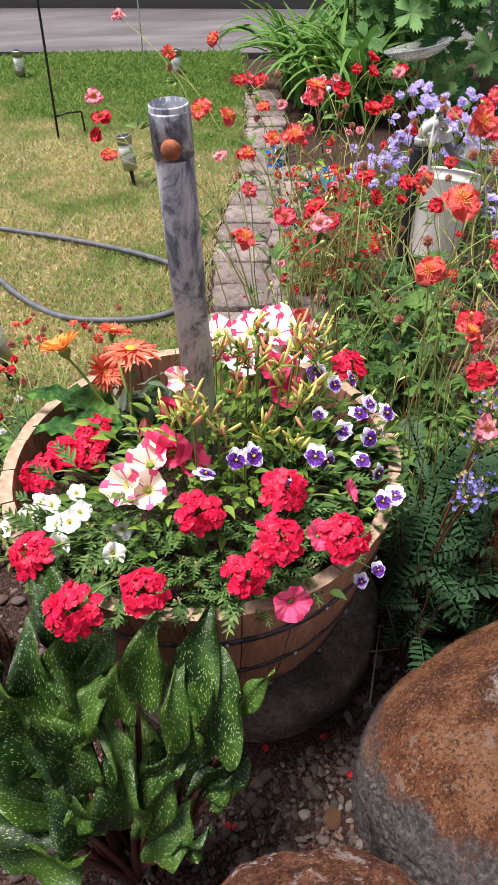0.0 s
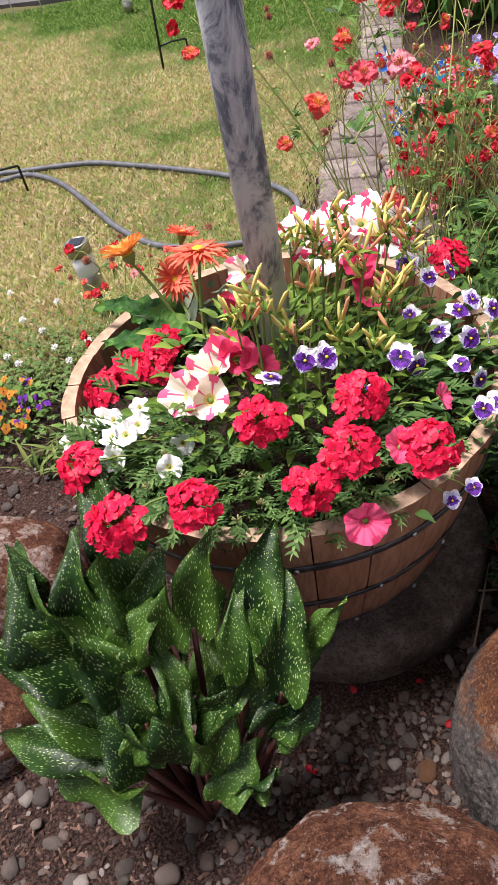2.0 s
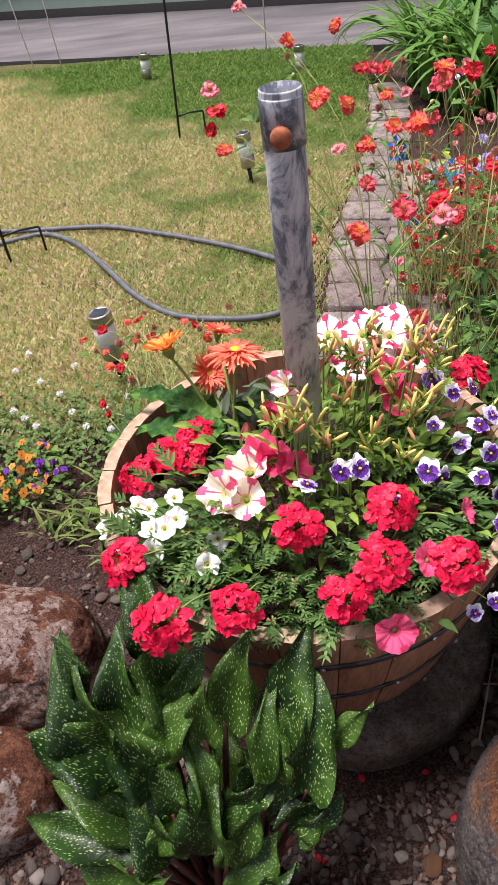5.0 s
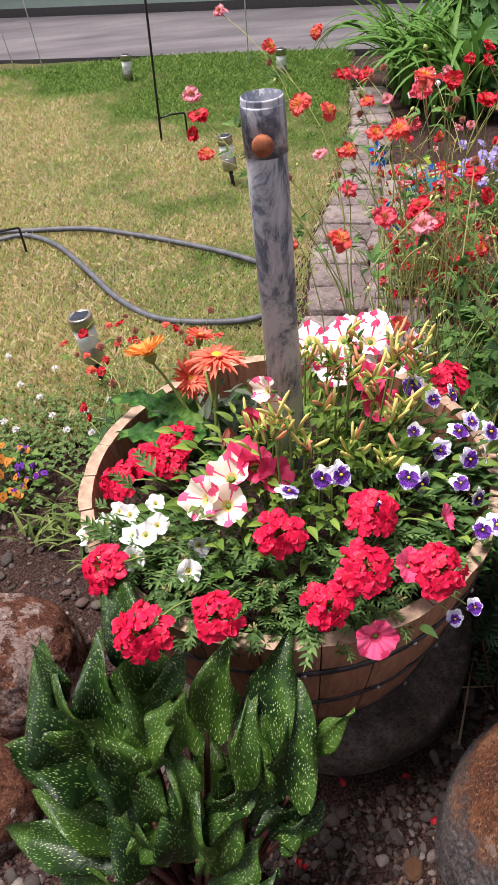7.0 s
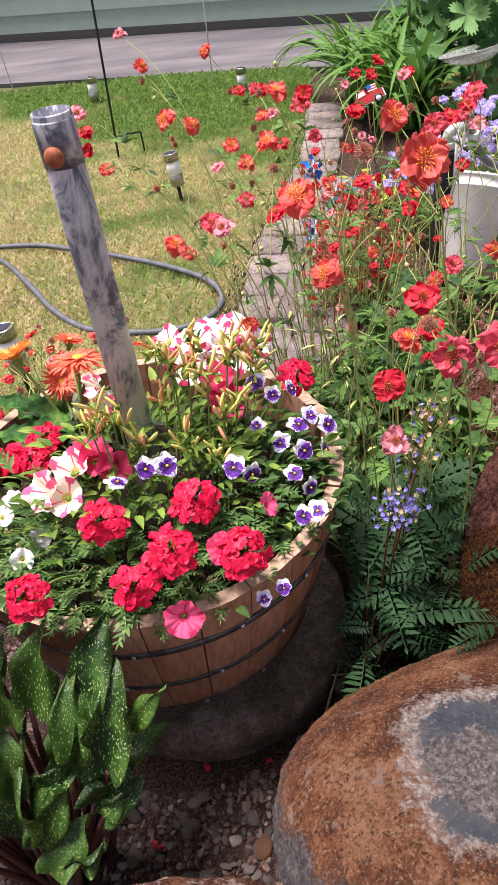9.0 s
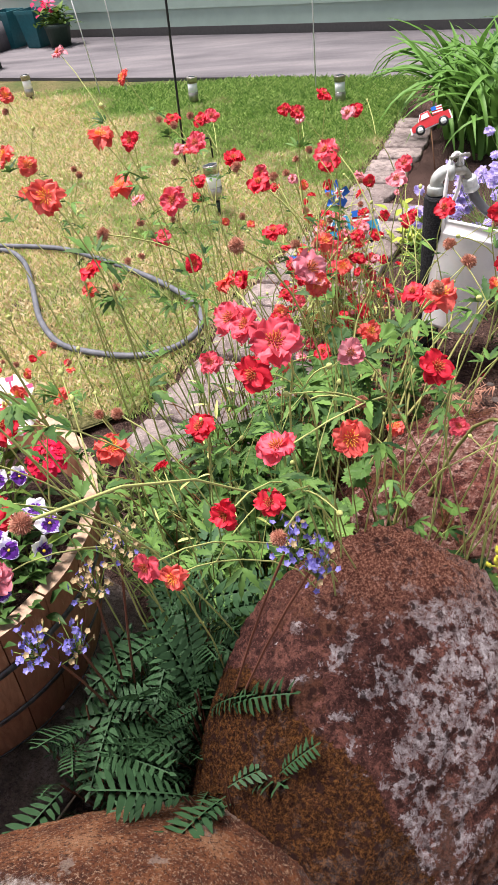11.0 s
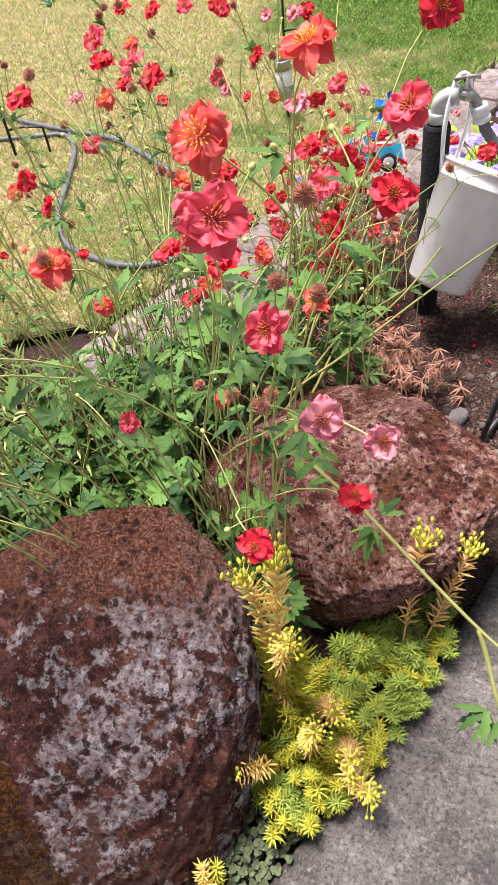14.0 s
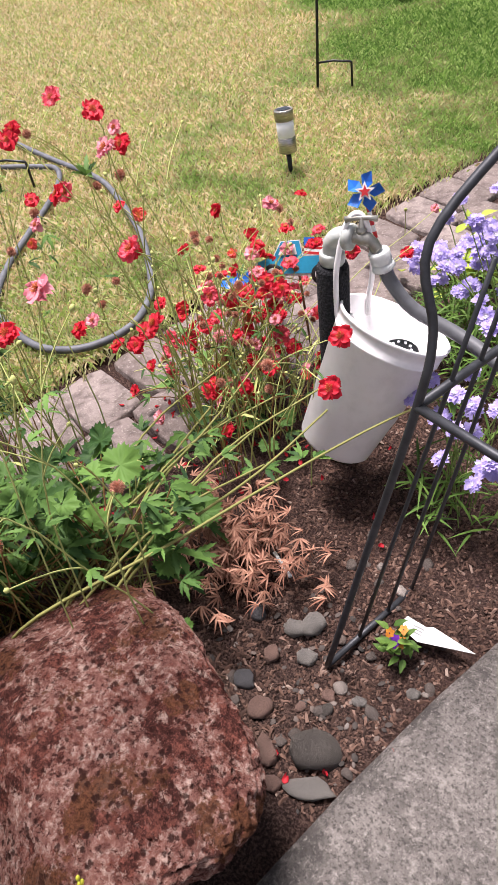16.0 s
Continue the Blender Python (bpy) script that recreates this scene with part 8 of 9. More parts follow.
BLUES = [blue_cluster(i, [BLUE_PETAL, BUFF_PETAL, STEM]) for i in range(3)] + [blue_cluster(7, [BUFF_PETAL, BLUE_PETAL, STEM])]
fq = random.Random(12)
for cx, cy, n, clusters in ((0.53, 0.86, 66, (((0.52, 0.74, 0.5), 0), ((0.55, 0.77, 0.47), 1), ((0.57, 0.82, 0.52), 3), ((0.6, 0.86, 0.55), 3))), (0.66, 0.84, 62, (((0.82, 0.85, 0.6), 0), ((0.85, 0.83, 0.585), 1))), (0.6, 0.98, 56, ()), (0.73, 0.72, 46, ()), (0.49, 0.76, 16, ())):
    jl = thing("jacobs_ladder", (cx, cy, 0.0), "Jacob's ladder with dark ferny leaves and blue flowers" if clusters else "Jacob's ladder with dark ferny leaves", "plant", "ferny plants in the shade")
    for i in range(n):
        a = fq.uniform(0, 6.3)
        d = fq.uniform(0, 0.09)
        e = fq.uniform(0.1, 1.25)
        z = fq.uniform(0.03, 0.27)
        x, y = cx + d * math.cos(a), cy + d * math.sin(a)
        if math.hypot(x + 0.1 * math.cos(a) - BX, y + 0.1 * math.sin(a) - BY) < 0.345:
            a += math.pi
        part("frond", FRONDS[fq.randrange(5)], jl, Matrix.Translation((x, y, z)) @ rot(a, -e, fq.uniform(-0.4, 0.4)) @ Matrix.Scale(fq.uniform(0.55, 0.95), 4))
        part("stem", Geo().add(tube([(cx, cy, 0.0), (x, y, z)], 0.0016, 4, False)).mesh("stem", STEM_RED), jl)
    for p, k in clusters:
        part("blue_flower", BLUES[k], jl, Matrix.Translation(p) @ Matrix.Scale(1.1, 4), "cluster of small violet-blue flowers")
        part("stem", Geo().add(tube(arc((cx, cy, 0.02), p, 0.1, 6), 0.0018, 5, False)).mesh("stem", STEM_RED), jl)


# ---- sedum by the concrete walk ----
SED_Y = leafy("yellow_sedum_leaf", (0.36, 0.38, 0.03), (0.76, 0.7, 0.09), 0.55, 0.2)
SED_G = leafy("lime_sedum_leaf", (0.17, 0.29, 0.04), (0.5, 0.58, 0.12), 0.55, 0.2)
SED_GOLD = leafy("golden_sedum_leaf", (0.84, 0.56, 0.12), (0.96, 0.79, 0.3), 0.6, 0.25)
SED_O = leafy("orange_sedum_stalk", (0.65, 0.36, 0.1), (0.9, 0.62, 0.26), 0.6, 0.15)


def sedum_shoot(seed, length, flower, mat2):
    """A stalk set with needle leaves, ending in a rosette or a flower head."""
    q = random.Random(seed)
    g = Geo()
    line = arc((0, 0, 0), (length * 0.35, 0, length), length * 0.3, 8)
    g.add(tube(line, 0.0014, 5, False), 1)
    n = int(56 + length * 260)
    for i in range(n):
        t = 0.12 + 0.88 * i / n
        p = line[min(8, int(t * 8))]
        p2 = line[min(8, int(t * 8) + 1)]
        o = p.lerp(p2, t * 8 - int(t * 8))
        l = (0.019 if flower else 0.0145) * q.uniform(0.8, 1.2) * (1 if t < 0.9 else 0.8)
        d = Vector((math.cos(i * 2.4), math.sin(i * 2.4), q.uniform(0.1, 0.9) + (0.5 if t > 0.9 else 0))).normalized()
        g.add(tube([o, o + d * l * 0.6, o + d * l], [0.001, 0.0014, 0.0003] if flower else [0.0009, 0.0011, 0.0003], 4, False), 0)
    if flower:
        top = line[-1]
        for i in range(30):
            d = Vector((q.gauss(0, 0.7), q.gauss(0, 0.7), q.uniform(0.1, 0.9))).normalized()
            e = top + d * q.uniform(0.008, 0.026)
            g.add(lathe([(0.0006, -0.002), (0.0021, 0), (0.0024, 0.0016), (0.0008, 0.0034)], 6), 2, Matrix.Translation(e))
            g.add(tube([top, e], 0.0005, 3, False), 2)
    return g.mesh("shoot", [mat2, SED_O, SED_Y])


GOLD_TUFT = sedum_shoot(5, 0.045, False, SED_GOLD)
SHOOTS = [sedum_shoot(0, 0.04, False, SED_G), sedum_shoot(1, 0.045, False, SED_Y), sedum_shoot(2, 0.11, True, SED_O), sedum_shoot(3, 0.09, True, SED_GOLD), sedum_shoot(4, 0.03, False, SED_Y)]
sq = random.Random(5)
for cx, cy, rad, n, tall, label in ((1.19, 1.03, 0.075, 110, 2, "mat of yellow-green sedum with flower stalks"), (1.2, 0.965, 0.042, 46, 0, "lime sedum rosettes spilling onto the concrete"), (1.16, 0.755, 0.032, 12, 0, "small yellow sedum tufts by the boulder"), (1.245, 1.16, 0.06, 120, 0, "mat of needle-leaved green sedum between boulder and walk"), (1.29, 1.26, 0.035, 26, 0, "sedum with orange flower stalks beside the walk")):
    sd = thing("sedum", (cx, cy, 0), label, "succulent", "sedums along the walk")
    for i in range(n):
        a, d = sq.uniform(0, 6.3), rad * math.sqrt(sq.random())
        x, y = cx + d * math.cos(a), cy + d * math.sin(a) * 1.3
        if in_boulder(x, y, 0.05, 0.97):
            continue
        part("shoot", GOLD_TUFT if cy < 0.8 and sq.random() < 0.6 else SHOOTS[sq.choice((0, 1, 1, 4) if cy < 1.1 else (0, 0, 0, 4))], sd, Matrix.Translation((x, y, 0.02 + 0.05 * (1 - d / rad) * sq.random())) @ rot(a, sq.uniform(0, 0.7)) @ Matrix.Scale(sq.uniform(0.8, 1.2), 4))
    for i in range(tall):
        a = sq.uniform(0, 6.3)
        part("shoot", SHOOTS[2 + i % 2], sd, Matrix.Translation((cx + 0.5 * rad * math.cos(a), cy + 0.5 * rad * math.sin(a), 0.05)) @ rot(sq.uniform(0, 6), sq.uniform(-0.1, 0.3)) @ Matrix.Scale(sq.uniform(0.85, 1.15), 4), "tall flowering sedum stalk")
up = thing("sedum", (1.14, 1.03, 0.1), "tall golden sedum stalks between two boulders", "succulent", "sedums along the walk")
for base, top, kind in (((1.135, 1.045, 0.19), (1.15, 1.047, 0.415), 3), ((1.13, 1.04, 0.2), (1.08, 1.045, 0.365), 3), ((1.14, 1.04, 0.19), (1.165, 1.03, 0.3), 3), ((1.16, 0.94, 0.09), (1.1, 0.885, 0.165), 3), ((1.165, 0.95, 0.09), (1.125, 0.9, 0.15), 3),
                        ((1.262, 1.215, 0.07), (1.286, 1.25, 0.295), 2), ((1.292, 1.235, 0.06), (1.333, 1.295, 0.25), 2), ((1.25, 0.99, 0.06), (1.29, 0.97, 0.11), 3), ((1.24, 1.02, 0.07), (1.27, 1.0, 0.13), 2), ((1.2, 1.0, 0.07), (1.2, 0.985, 0.15), 3)):
    a, b = Vector(base), Vector(top)
    reach = (b - a).length / (0.09 if kind == 3 else 0.11) * 0.86
    part("shoot", SHOOTS[kind], up, facing(a, b - a, sq.uniform(0, 6)) @ rot(0, -0.33) @ Matrix.Diagonal((1.15, 1.15, reach, 1)))
    part("stem", Geo().add(tube([(a.x, a.y + 0.01, 0.0), a], 0.002, 5, False)).mesh("stem", SED_O), up)
    if a.z > 0.15:
        part("shoot", SHOOTS[kind if kind == 2 else 1], up, Matrix.Translation((a.x + jit(0.01), a.y, 0.06)) @ rot(sq.uniform(0, 6), -0.3) @ Matrix.Diagonal((1.2, 1.2, (a.z - 0.03) / (0.11 if kind == 2 else 0.045), 1)))

# dark small-leaved creeper in the gap between boulder and walk
creep = Geo()
for i in range(420):
    x, y = sq.gauss(1.17, 0.035), sq.uniform(0.74, 0.98)
    if x > walk_edge(y) + 0.01:
        continue
    m = Matrix.Translation((x, y, 0.012 + 0.02 * sq.random())) @ rot(sq.uniform(0, 6.3), sq.uniform(-0.4, 0.4))
    for k in range(3):
        creep.add(petal(0.0075, 0.008, 3, 1, 0.1, 0.1, 0.3), 0, m @ rot(k * 2.1, -0.1))
cp = thing("creeper", (1.165, 0.88, 0.0), "dark creeping clover between boulder and walk", "ground cover")
part("foliage", creep.mesh("foliage", leafy("dusky_creeper_leaf", (0.03, 0.04, 0.02), (0.12, 0.15, 0.07), 0.6, 0.15)), cp, None, "", "stuff")

# ---- plants behind the path ----
HOLLY = Nodes("hollyhock_leaf", 0.6, 0, 0.18)
HOLLY.color(HOLLY.mix(HOLLY.ramp(HOLLY.voronoi(38, (1, 1, 0.2)), [(0.1, (0.5,) * 3), (0.3, (0, 0, 0))]), HOLLY.ramp(HOLLY.random(), [(0, (0.02, 0.075, 0.02)), (0.5, (0.06, 0.17, 0.045)), (1, (0.19, 0.36, 0.12))]), (0.28, 0.45, 0.16)))
HOLLY.bump(HOLLY.voronoi(60), 0.35, 0.005)
HOLLY = HOLLY.thin(0.3).mat
HLEAF = [Geo().add(lobed(0.15, 5, 0.72, 0.1, 71, 0.3, i)).mesh("leaf", HOLLY) for i in range(5)]
hq = random.Random(9)
holly = thing("hollyhock", (1.75, 4.45, 0), "leafy hollyhock clump with broad lobed leaves", "plant")
for i in range(9):
    x, y = 1.7 + hq.gauss(0, 0.25), 4.5 + hq.gauss(0, 0.25)
    part("stem", Geo().add(tube([(x, y, 0), (x + jit(0.1), y + jit(0.1), 0.5), (x + jit(0.15), y + jit(0.15), 1.15)], [0.012, 0.009, 0.005], 6)).mesh("stem", STEM), holly)
for i in range(330):
    x, y = 1.35 + 1.7 * hq.random() ** 1.2, 4.15 + hq.uniform(-0.45, 0.7)
    if x < 1.4 and y < 4.0:
        continue
    z = hq.uniform(0.12, 1.25)
    y -= 0.15 * (1 - z)
    a = hq.uniform(0, 6.3)
    m = facing((x, y, z), (jit(0.5) - 0.15, -0.75 + jit(0.5), 0.7 + jit(0.3)), a, hq.uniform(0.5, 0.88))
    part("leaf", HLEAF[i % 5], holly, m)
g = Geo()
for i in range(70):
    x, y, z = 1.5 + hq.uniform(-0.12, 0.25), 3.7 + hq.uniform(-0.1, 0.2), hq.uniform(0.12, 0.33)
    for j in range(7):
        g.add(leaf(0.045, 0.009, 4, 0.1, 0.2), 0, Matrix.Translation((x, y, z)) @ rot(hq.uniform(0, 6.3)) @ rot((j - 3) * 0.5, 0.2))
mp = thing("japanese_maple", (1.55, 3.75, 0), "small bronze-green cut-leaf maple", "shrub")
part("foliage", g.mesh("foliage", leafy("bronze_maple_leaf", (0.14, 0.11, 0.03), (0.32, 0.22, 0.07))), mp, None, "", "stuff")
part("trunk", Geo().add(tube([(1.55, 3.78, 0), (1.54, 3.76, 0.15), (1.56, 3.75, 0.25)], [0.008, 0.006, 0.003], 6)).mesh("trunk", TWIG), mp)

# daylily: strap leaves in arching fountains
STRAP = leafy("strap_leaf", (0.03, 0.095, 0.016), (0.14, 0.29, 0.055), 0.45, 0.25)


def strap(length, width, arch):
    v, f = [], []
    n = 12
    for i in range(n + 1):
        t = i / n
        a = 1.45 - arch * t ** 1.3
        if i == 0:
            x, z = 0.0, 0.0
        else:
            x, z = x + length / n * math.cos(a), z + length / n * math.sin(a)
        w = width * 0.5 * (1 - t ** 3) * (0.6 + 0.4 * min(1, t * 4))
        v += [(x, -w, z + w * 0.5), (x, 0, z), (x, w, z + w * 0.5)]
    for i in range(n):
        for j in range(2):
            p = i * 3 + j
            f.append((p, p + 3, p + 4, p + 1))
    return Geo().add((v, f)).mesh("leaf", STRAP)


STRAPS = [strap(0.62 + 0.05 * i, 0.04, 0.9 + 0.35 * i) for i in range(6)]
for cx, cy, n in ((1.16, 4.35, 75), (1.28, 4.05, 60), (1.16, 4.75, 50), (1.38, 4.5, 45)):
    dl = thing("daylily", (cx, cy, 0), "daylily clump with long arching strap leaves", "plant", "daylilies by the path")
    for i in range(n):
        part("leaf", STRAPS[hq.randrange(6)], dl, Matrix.Translation((cx + hq.gauss(0, 0.06), cy + hq.gauss(0, 0.06), 0.0)) @ rot(hq.uniform(0, 6.3), hq.uniform(-0.15, 0.2), jit(0.2)) @ Matrix.Scale(hq.uniform(0.65, 1.1), 4))

# scabious: lavender pincushions
LAV = petalled("lavender_petal", (0.36, 0.28, 0.64), (0.58, 0.5, 0.82), 0.6, 0.35)
LAV_C = petalled("pale_lavender_eye", (0.55, 0.5, 0.62), (0.72, 0.68, 0.76))


def scabious(seed, r=0.024):
    q = random.Random(seed)
    g = Geo()
    for row, (n, l, up) in enumerate(((12, 1.0, 0.05), (12, 0.8, 0.25), (10, 0.55, 0.5), (8, 0.35, 0.8))):
        for i in range(n):
            L = r * l * q.uniform(0.85, 1.1)
            g.add(petal(L, L * 0.55, 3, 1, 0.1, 0.15, 0.2, 0.12, 0.6, i), 0 if row < 3 else 1, Matrix.Translation((0, 0, 0.0015 * row)) @ rot(i * 6.283 / n + q.uniform(-0.15, 0.15), -up + q.uniform(-0.15, 0.15)))
    g.add(lathe([(0.001, -0.006), (r * 0.35, -0.002), (r * 0.3, 0.004), (0.001, 0.008)], 8), 1)
    return g.mesh("flower", [LAV, LAV_C])


SCABS = [scabious(i) for i in range(3)]
for cx, cy, n, rad, top, label in ((1.22, 2.62, 62, 0.2, 0.42, "scabious with lavender pincushion flowers by the tap"), (1.34, 2.85, 45, 0.2, 0.44, "scabious covered in pale lavender flowers"), (1.27, 2.2, 18, 0.1, 0.3, "low scabious with lavender flowers beside the bucket"), (1.02, 2.72, 26, 0.12, 0.3, "scabious leaning to the stone path")):
    sc = thing("scabious", (cx, cy, 0), label, "flowering plant", "scabious by the tap")
    g = Geo()
    for i in range(n):
        a, d = hq.uniform(0, 6.3), rad * math.sqrt(hq.random())
        p = Vector((cx + d * math.cos(a), cy + d * math.sin(a), top * hq.uniform(0.6, 1.0)))
        way = Vector((jit(0.5), -0.5 + jit(0.4), 0.9))
        part("flower", SCABS[i % 3], sc, facing(p, way, hq.uniform(0, 6), hq.uniform(0.8, 1.15)), "lavender pincushion flower")
        part("stem", Geo().add(tube(arc((cx + jit(0.04), cy + jit(0.04), 0), p - way.normalized() * 0.005, 0.1, 5), 0.0013, 4, False)).mesh("stem", STEM), sc)
    for i in range(n * (9 if n > 20 else 4)):
        a, d = hq.uniform(0, 6.3), rad * 1.05 * math.sqrt(hq.random())
        g.add(leaf(hq.uniform(0.04, 0.09), 0.006, 4, 0.2, 0.5), 0, Matrix.Translation((cx + d * math.cos(a), cy + d * math.sin(a), hq.uniform(0.0, 0.4) * top)) @ rot(hq.uniform(0, 6.3), -hq.uniform(0.3, 1.4)))
    part("foliage", g.mesh("foliage", FOL_MID), sc, None, "fine green basal leaves", "stuff")
# lime succulent rosette by the pavers
g = Geo()
for i in range(80):
    g.add(leaf(0.055, 0.026, 5, 0.15, 0.3), 0, Matrix.Translation((0.94 + hq.gauss(0, 0.05), 3.0 + hq.gauss(0, 0.06), hq.uniform(0.01, 0.12))) @ rot(hq.uniform(0, 6.3), -hq.uniform(0.1, 1.0)))
lime = thing("lime_foliage_plant", (0.94, 3.0, 0), "low plant with lime green rounded leaves", "plant")
part("foliage", g.mesh("foliage", leafy("lime_leaf", (0.22, 0.3, 0.03), (0.42, 0.5, 0.08))), lime, None, "", "stuff")

# ---- low plants by the lawn and the soil ----
def small_pansy(seed, a, b):
    q = random.Random(seed)
    g = Geo()
    for j, (t, l) in enumerate(((1.1, 1), (2.0, 1), (0.0, 0.9), (3.14, 0.9), (-1.57, 1.05))):
        g.add(petal(0.014 * l, 0.015 * l, 3, 2, 0.05, 0.1), 0 if j > 1 else 1, Matrix.Translation((0, 0, 0.001 * j)) @ rot(t, -0.1))
    g.add(lathe([(0.002, 0.004), (0.0005, 0.006)], 6), 2)
    return g.mesh("flower", [a, b, DARKPURPLE])


AMBER = petalled("amber_orange_petal", (0.5, 0.15, 0.02), (0.72, 0.32, 0.05))
VIOLAS = [small_pansy(0, AMBER, AMBER), small_pansy(1, AMBER, PURPLE), small_pansy(2, PURPLE, PURPLE), small_pansy(3, AMBER, DARKPURPLE)]
for cx, cy, n, rad, label, leaves in ((-0.53, 1.44, 34, 0.1, "orange and purple violas at the lawn's edge", 130), (-0.66, 1.36, 24, 0.08, "violas in orange and purple", 90), (1.335, 1.86, 4, 0.02, "viola seedling with orange and maroon flowers", 30)):
    vi = thing("viola", (cx, cy, 0), label, "flowering plant", "violas")
    for i in range(n):
        a, d = hq.uniform(0, 6.3), rad * math.sqrt(hq.random())
        p = (cx + d * math.cos(a), cy + d * math.sin(a), hq.uniform(0.04, 0.085))
        part("flower", VIOLAS[hq.choice((0, 0, 1, 2, 3)) if n > 5 else (0, 0, 0, 2)[i]], vi, facing(p, (jit(0.7), -0.5 + jit(0.4), 0.7 + jit(0.3)), jit(0.5), hq.uniform(0.65, 1.0)))
        part("stem", Geo().add(tube([(cx + 0.6 * d * math.cos(a), cy + 0.6 * d * math.sin(a), 0), p], 0.001, 4, False)).mesh("stem", STEM), vi)
    g = Geo()
    for i in range(leaves):
        a, d = hq.uniform(0, 6.3), rad * 1.15 * math.sqrt(hq.random())
        g.add(leaf(0.025, 0.012, 4, 0.2, 0.3), 0, Matrix.Translation((cx + d * math.cos(a), cy + d * math.sin(a), hq.uniform(0.005, 0.06))) @ rot(hq.uniform(0, 6.3), -hq.uniform(0.0, 1.0)))
    part("foliage", g.mesh("foliage", FOL_MID), vi, None, "", "stuff")

# clover with white heads where lawn and bed meet
g = Geo()
CLOVER = leafy("clover_leaf", (0.035, 0.085, 0.02), (0.13, 0.21, 0.055), 0.55, 0.25)
for i in range(2600):
    x, y = hq.uniform(-1.1, -0.02), 1.62 + hq.gauss(0, 0.14)
    if math.hypot(x - BX, y - BY) < 0.37 or y < 1.3:
        continue
    z = hq.uniform(0.008, 0.045)
    for j in range(3):
        g.add(petal(0.008, 0.009, 2, 1, 0.1, 0.05), 0, Matrix.Translation((x, y, z)) @ rot(hq.uniform(0, 0.3) + j * 2.09 + i, hq.uniform(-0.3, 0.3)))
thing("clover", (0, 0, 0), "low clover and weeds between lawn and bed", "ground cover", "", "stuff", g.mesh("clover", CLOVER))


def ball_head(r, mats, seed):
    q = random.Random(seed)
    g = Geo()
    for i in range(46):
        z = 1 - 1.5 * (i + 0.5) / 46
        s = math.sqrt(1 - z * z)
        d = Vector((s * math.cos(i * 2.4), s * math.sin(i * 2.4), z))
        g.add(petal(r * 0.75, r * 0.3, 2, 1, 0.2, 0.1), 0, facing(d * r * 0.3, d) @ rot(q.uniform(0, 6), -1.3))
    return g.mesh("clover_head", mats)


CLOVER_HEAD = ball_head(0.011, WHITE_PETAL, 1)
for x, y in ((-0.57, 1.83), (-0.45, 1.67), (-0.36, 1.68), (-0.54, 1.62), (-0.64, 1.99), (-0.5, 1.76), (-0.4, 1.6), (-0.62, 1.7), (-0.7, 1.8), (-0.58, 1.66), (-0.3, 1.72), (-0.33, 1.58), (-0.66, 1.9), (-0.48, 1.9)):
    ch = thing("clover_flower", (x, y, 0), "white clover head standing over the leaves", "flower", "white clover heads")
    part("clover_head", CLOVER_HEAD, ch, Matrix.Translation((x, y, 0.05)) @ rot(x * 9, jit(0.3)))
    part("stem", Geo().add(tube([(x, y, 0), (x, y, 0.05)], 0.001, 4, False)).mesh("stem", STEM), ch)

# pale weeds and grass tufts round the barrel's back
g = Geo()
for i in range(1500):
    a = hq.uniform(0.1, 2.7)
    r = hq.uniform(0.37, 0.7)
    x, y = BX + r * math.cos(a), BY + r * math.sin(a)
    g.add(leaf(hq.uniform(0.03, 0.09), hq.uniform(0.004, 0.012), 4, 0.2, 0.4), 0, Matrix.Translation((x, y, 0.0)) @ rot(hq.uniform(0, 6.3), -hq.uniform(0.5, 1.5)))
thing("weeds", (0, 0, 0), "mixed green weeds behind the barrel", "weeds", "", "stuff", g.mesh("weeds", leafy("weed_leaf", (0.06, 0.11, 0.025), (0.22, 0.28, 0.08))))

# dried cut-leaf maple seedling on the soil
g = Geo()
DRY = leafy("dried_salmon_leaf", (0.22, 0.09, 0.06), (0.52, 0.29, 0.2), 0.8, 0.25)
for i in range(230):
    x, y, z = 0.98 + hq.gauss(0, 0.08), 1.87 + hq.gauss(0, 0.06), hq.uniform(0.02, 0.12)
    m = Matrix.Translation((x, y, z)) @ rot(hq.uniform(0, 6.3), hq.uniform(-0.3, 0.5), jit(0.4))
    for j in range(7):
        g.add(leaf(0.034 * (1 - 0.09 * abs(j - 3)) * hq.uniform(0.8, 1.2), 0.0038, 4, 0.2, hq.uniform(0.1, 0.9)), 0, m @ rot((j - 3) * 0.42 + jit(0.15), jit(0.35)))
dm = thing("maple_seedling", (0.98, 1.88, 0), "dried salmon-brown cut-leaf maple seedling", "plant")
part("foliage", g.mesh("foliage", DRY), dm, None, "", "stuff")
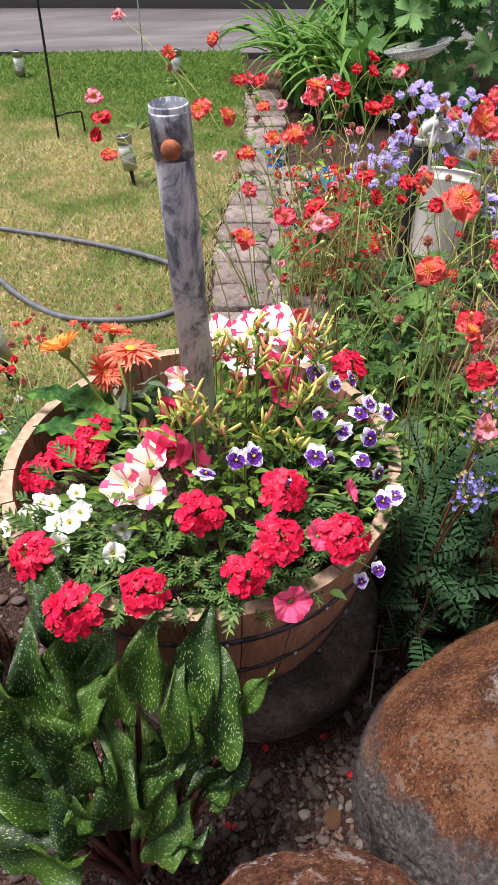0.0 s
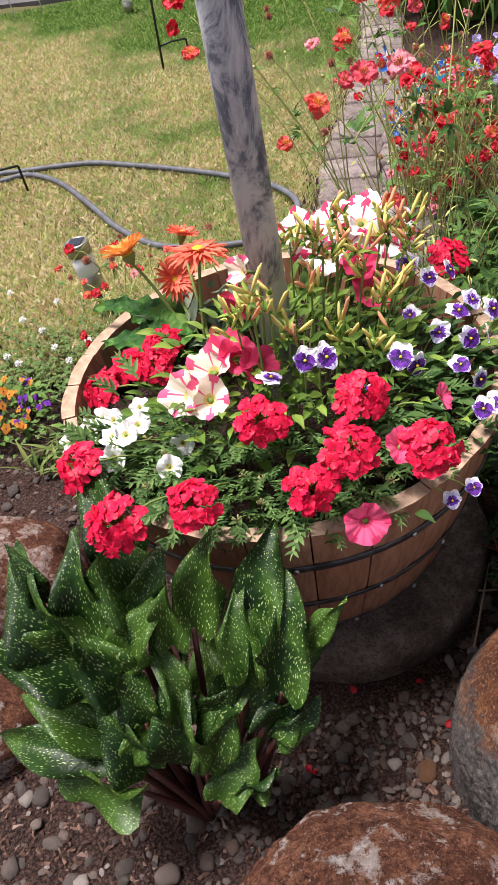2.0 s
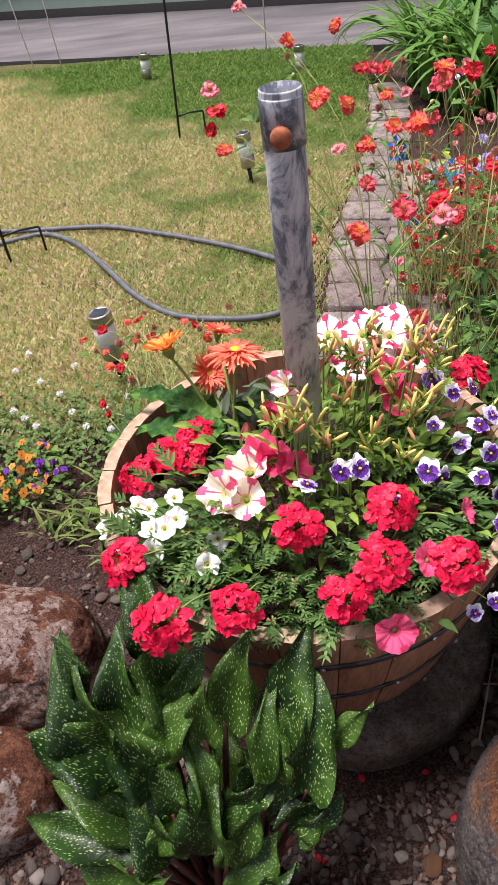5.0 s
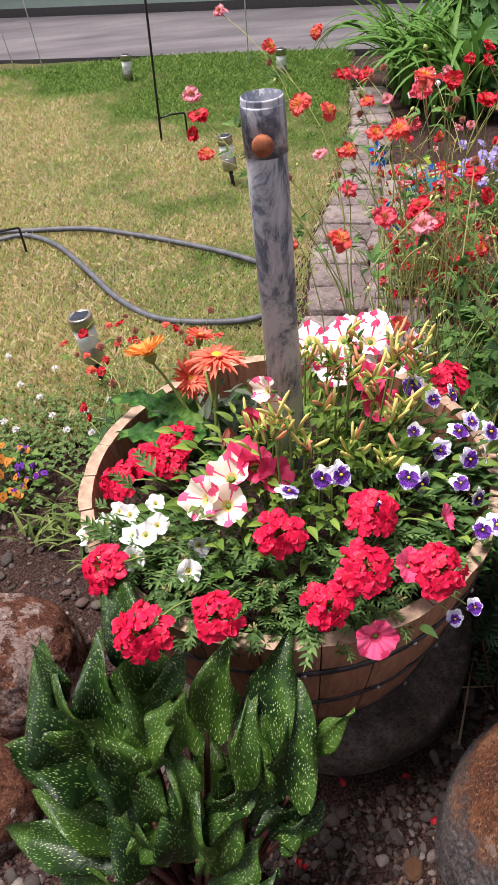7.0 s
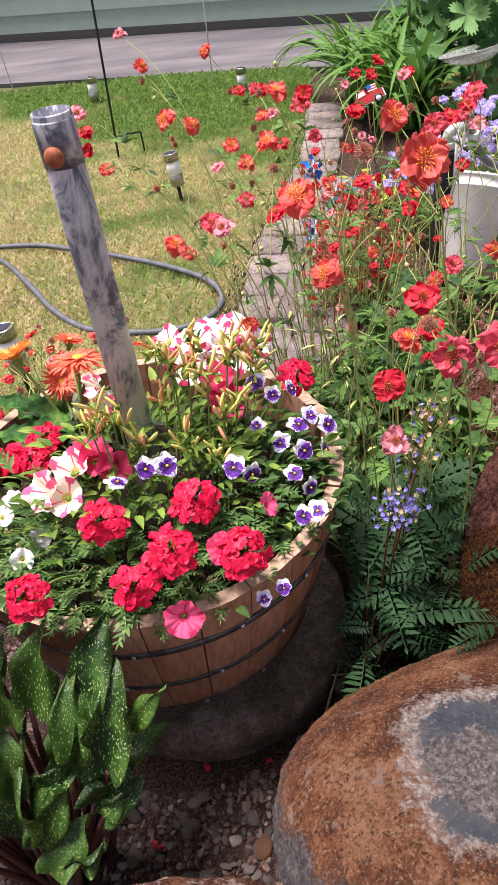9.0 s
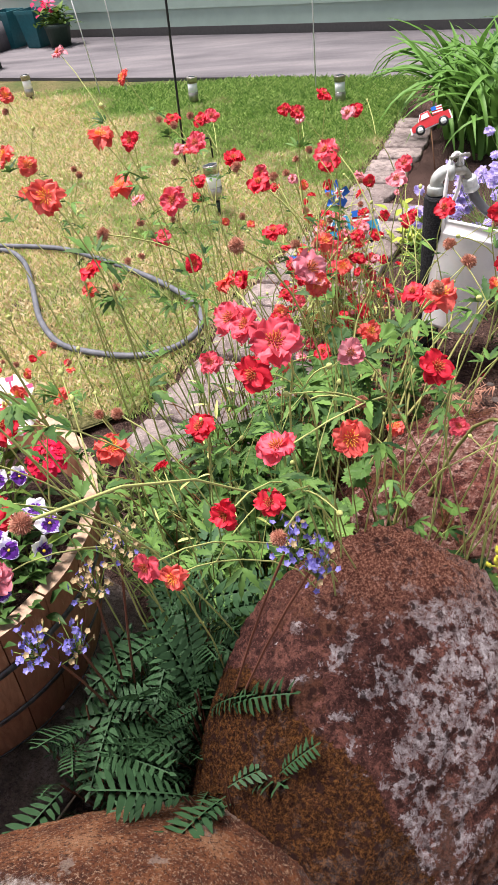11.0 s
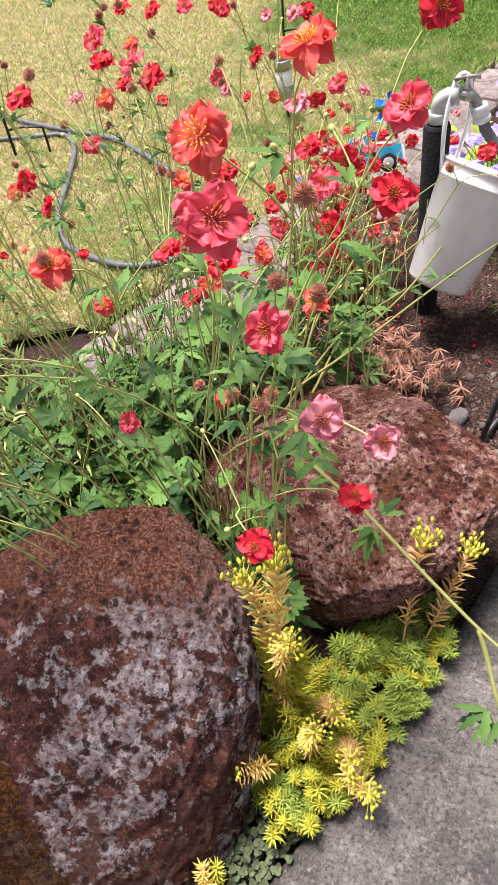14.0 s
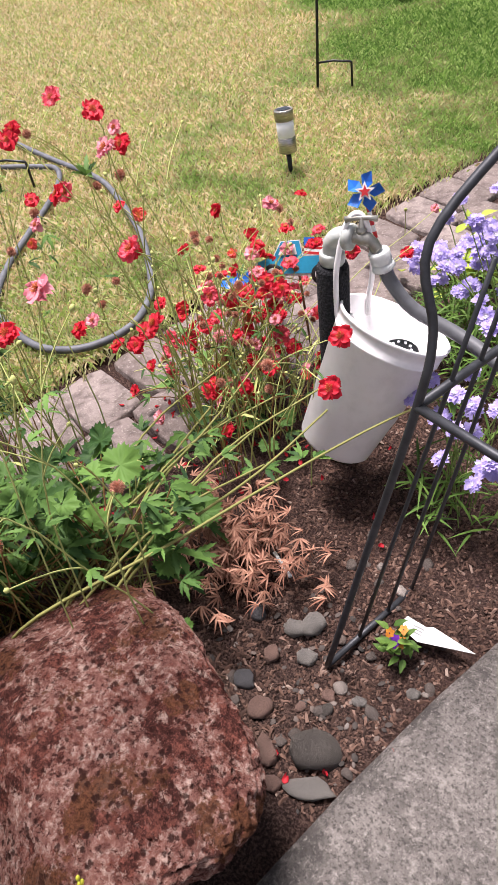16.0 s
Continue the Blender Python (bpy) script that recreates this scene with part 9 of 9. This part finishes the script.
for i in range(5):
    part("twig", Geo().add(tube([(0.98, 1.88, 0), (0.98 + jit(0.07), 1.88 + jit(0.05), 0.07)], 0.0015, 4, False)).mesh("twig", TWIG), dm)

# fallen red petals
FALLEN = Geo().add(petal(0.012, 0.011, 4, 2, 0.6, -0.3, 0.1, 0.25)).mesh("fallen_petal", petalled("drying_scarlet_petal", (0.3, 0.006, 0.015), (0.5, 0.02, 0.03)))
for x, y in ((0.113, 0.537), (0.122, 0.53), (0.2, 0.645), (1.41, 1.7), (1.35, 1.62), (1.26, 1.6), (1.3, 1.57), (0.3, 0.66), (1.2, 2.05), (1.15, 2.1), (0.33, 0.58)):
    thing("fallen_petal", (x, y, 0.02), "fallen scarlet petal lying on the soil", "petal", "fallen petals", "", FALLEN, Matrix.Translation((x, y, ground_z(x, y) + 0.008)) @ rot(x * 40, jit(0.4), jit(0.4)))
g = Geo()
for i in range(160):
    x, y = 0.75 + hq.gauss(0, 0.13), 2.15 + hq.gauss(0, 0.2)
    g.add(petal(0.011, 0.01, 3, 1, 0.6, -0.3, 0.1, 0.2), 0, Matrix.Translation((x, y, 0.012)) @ rot(hq.uniform(0, 6.3), jit(0.5), jit(0.5)))
thing("petal_litter", (0, 0, 0), "scarlet petals littering the soil under the geums", "petals", "", "stuff", g.mesh("petal_litter", FALLEN.materials[0]))

# pink flowers and leaves of the potted plant, cup of the patio pot
g = Geo()
for i in range(90):
    g.add(leaf(0.09, 0.05, 4, 0.2, 0.3), 0, Matrix.Translation((-2.6 + hq.gauss(0, 0.07), 7.8 + hq.gauss(0, 0.07), 0.2 + hq.uniform(0, 0.15))) @ rot(hq.uniform(0, 6.3), -hq.uniform(0, 1.0)))
part("foliage", g.mesh("foliage", FOL_MID), pp, None, "", "stuff")
pk = Geo()
for i in range(40):
    pk.add(petal(0.05, 0.05, 3, 1, 0.2, 0.2), 0, Matrix.Translation((-2.62 + hq.gauss(0, 0.08), 7.76 + hq.gauss(0, 0.06), 0.42 + hq.gauss(0, 0.05))) @ rot(hq.uniform(0, 6.3), jit(1.0), jit(1.0)))
part("blossoms", pk.mesh("blossoms", PINK_PETAL), pp, None, "pink blossoms")
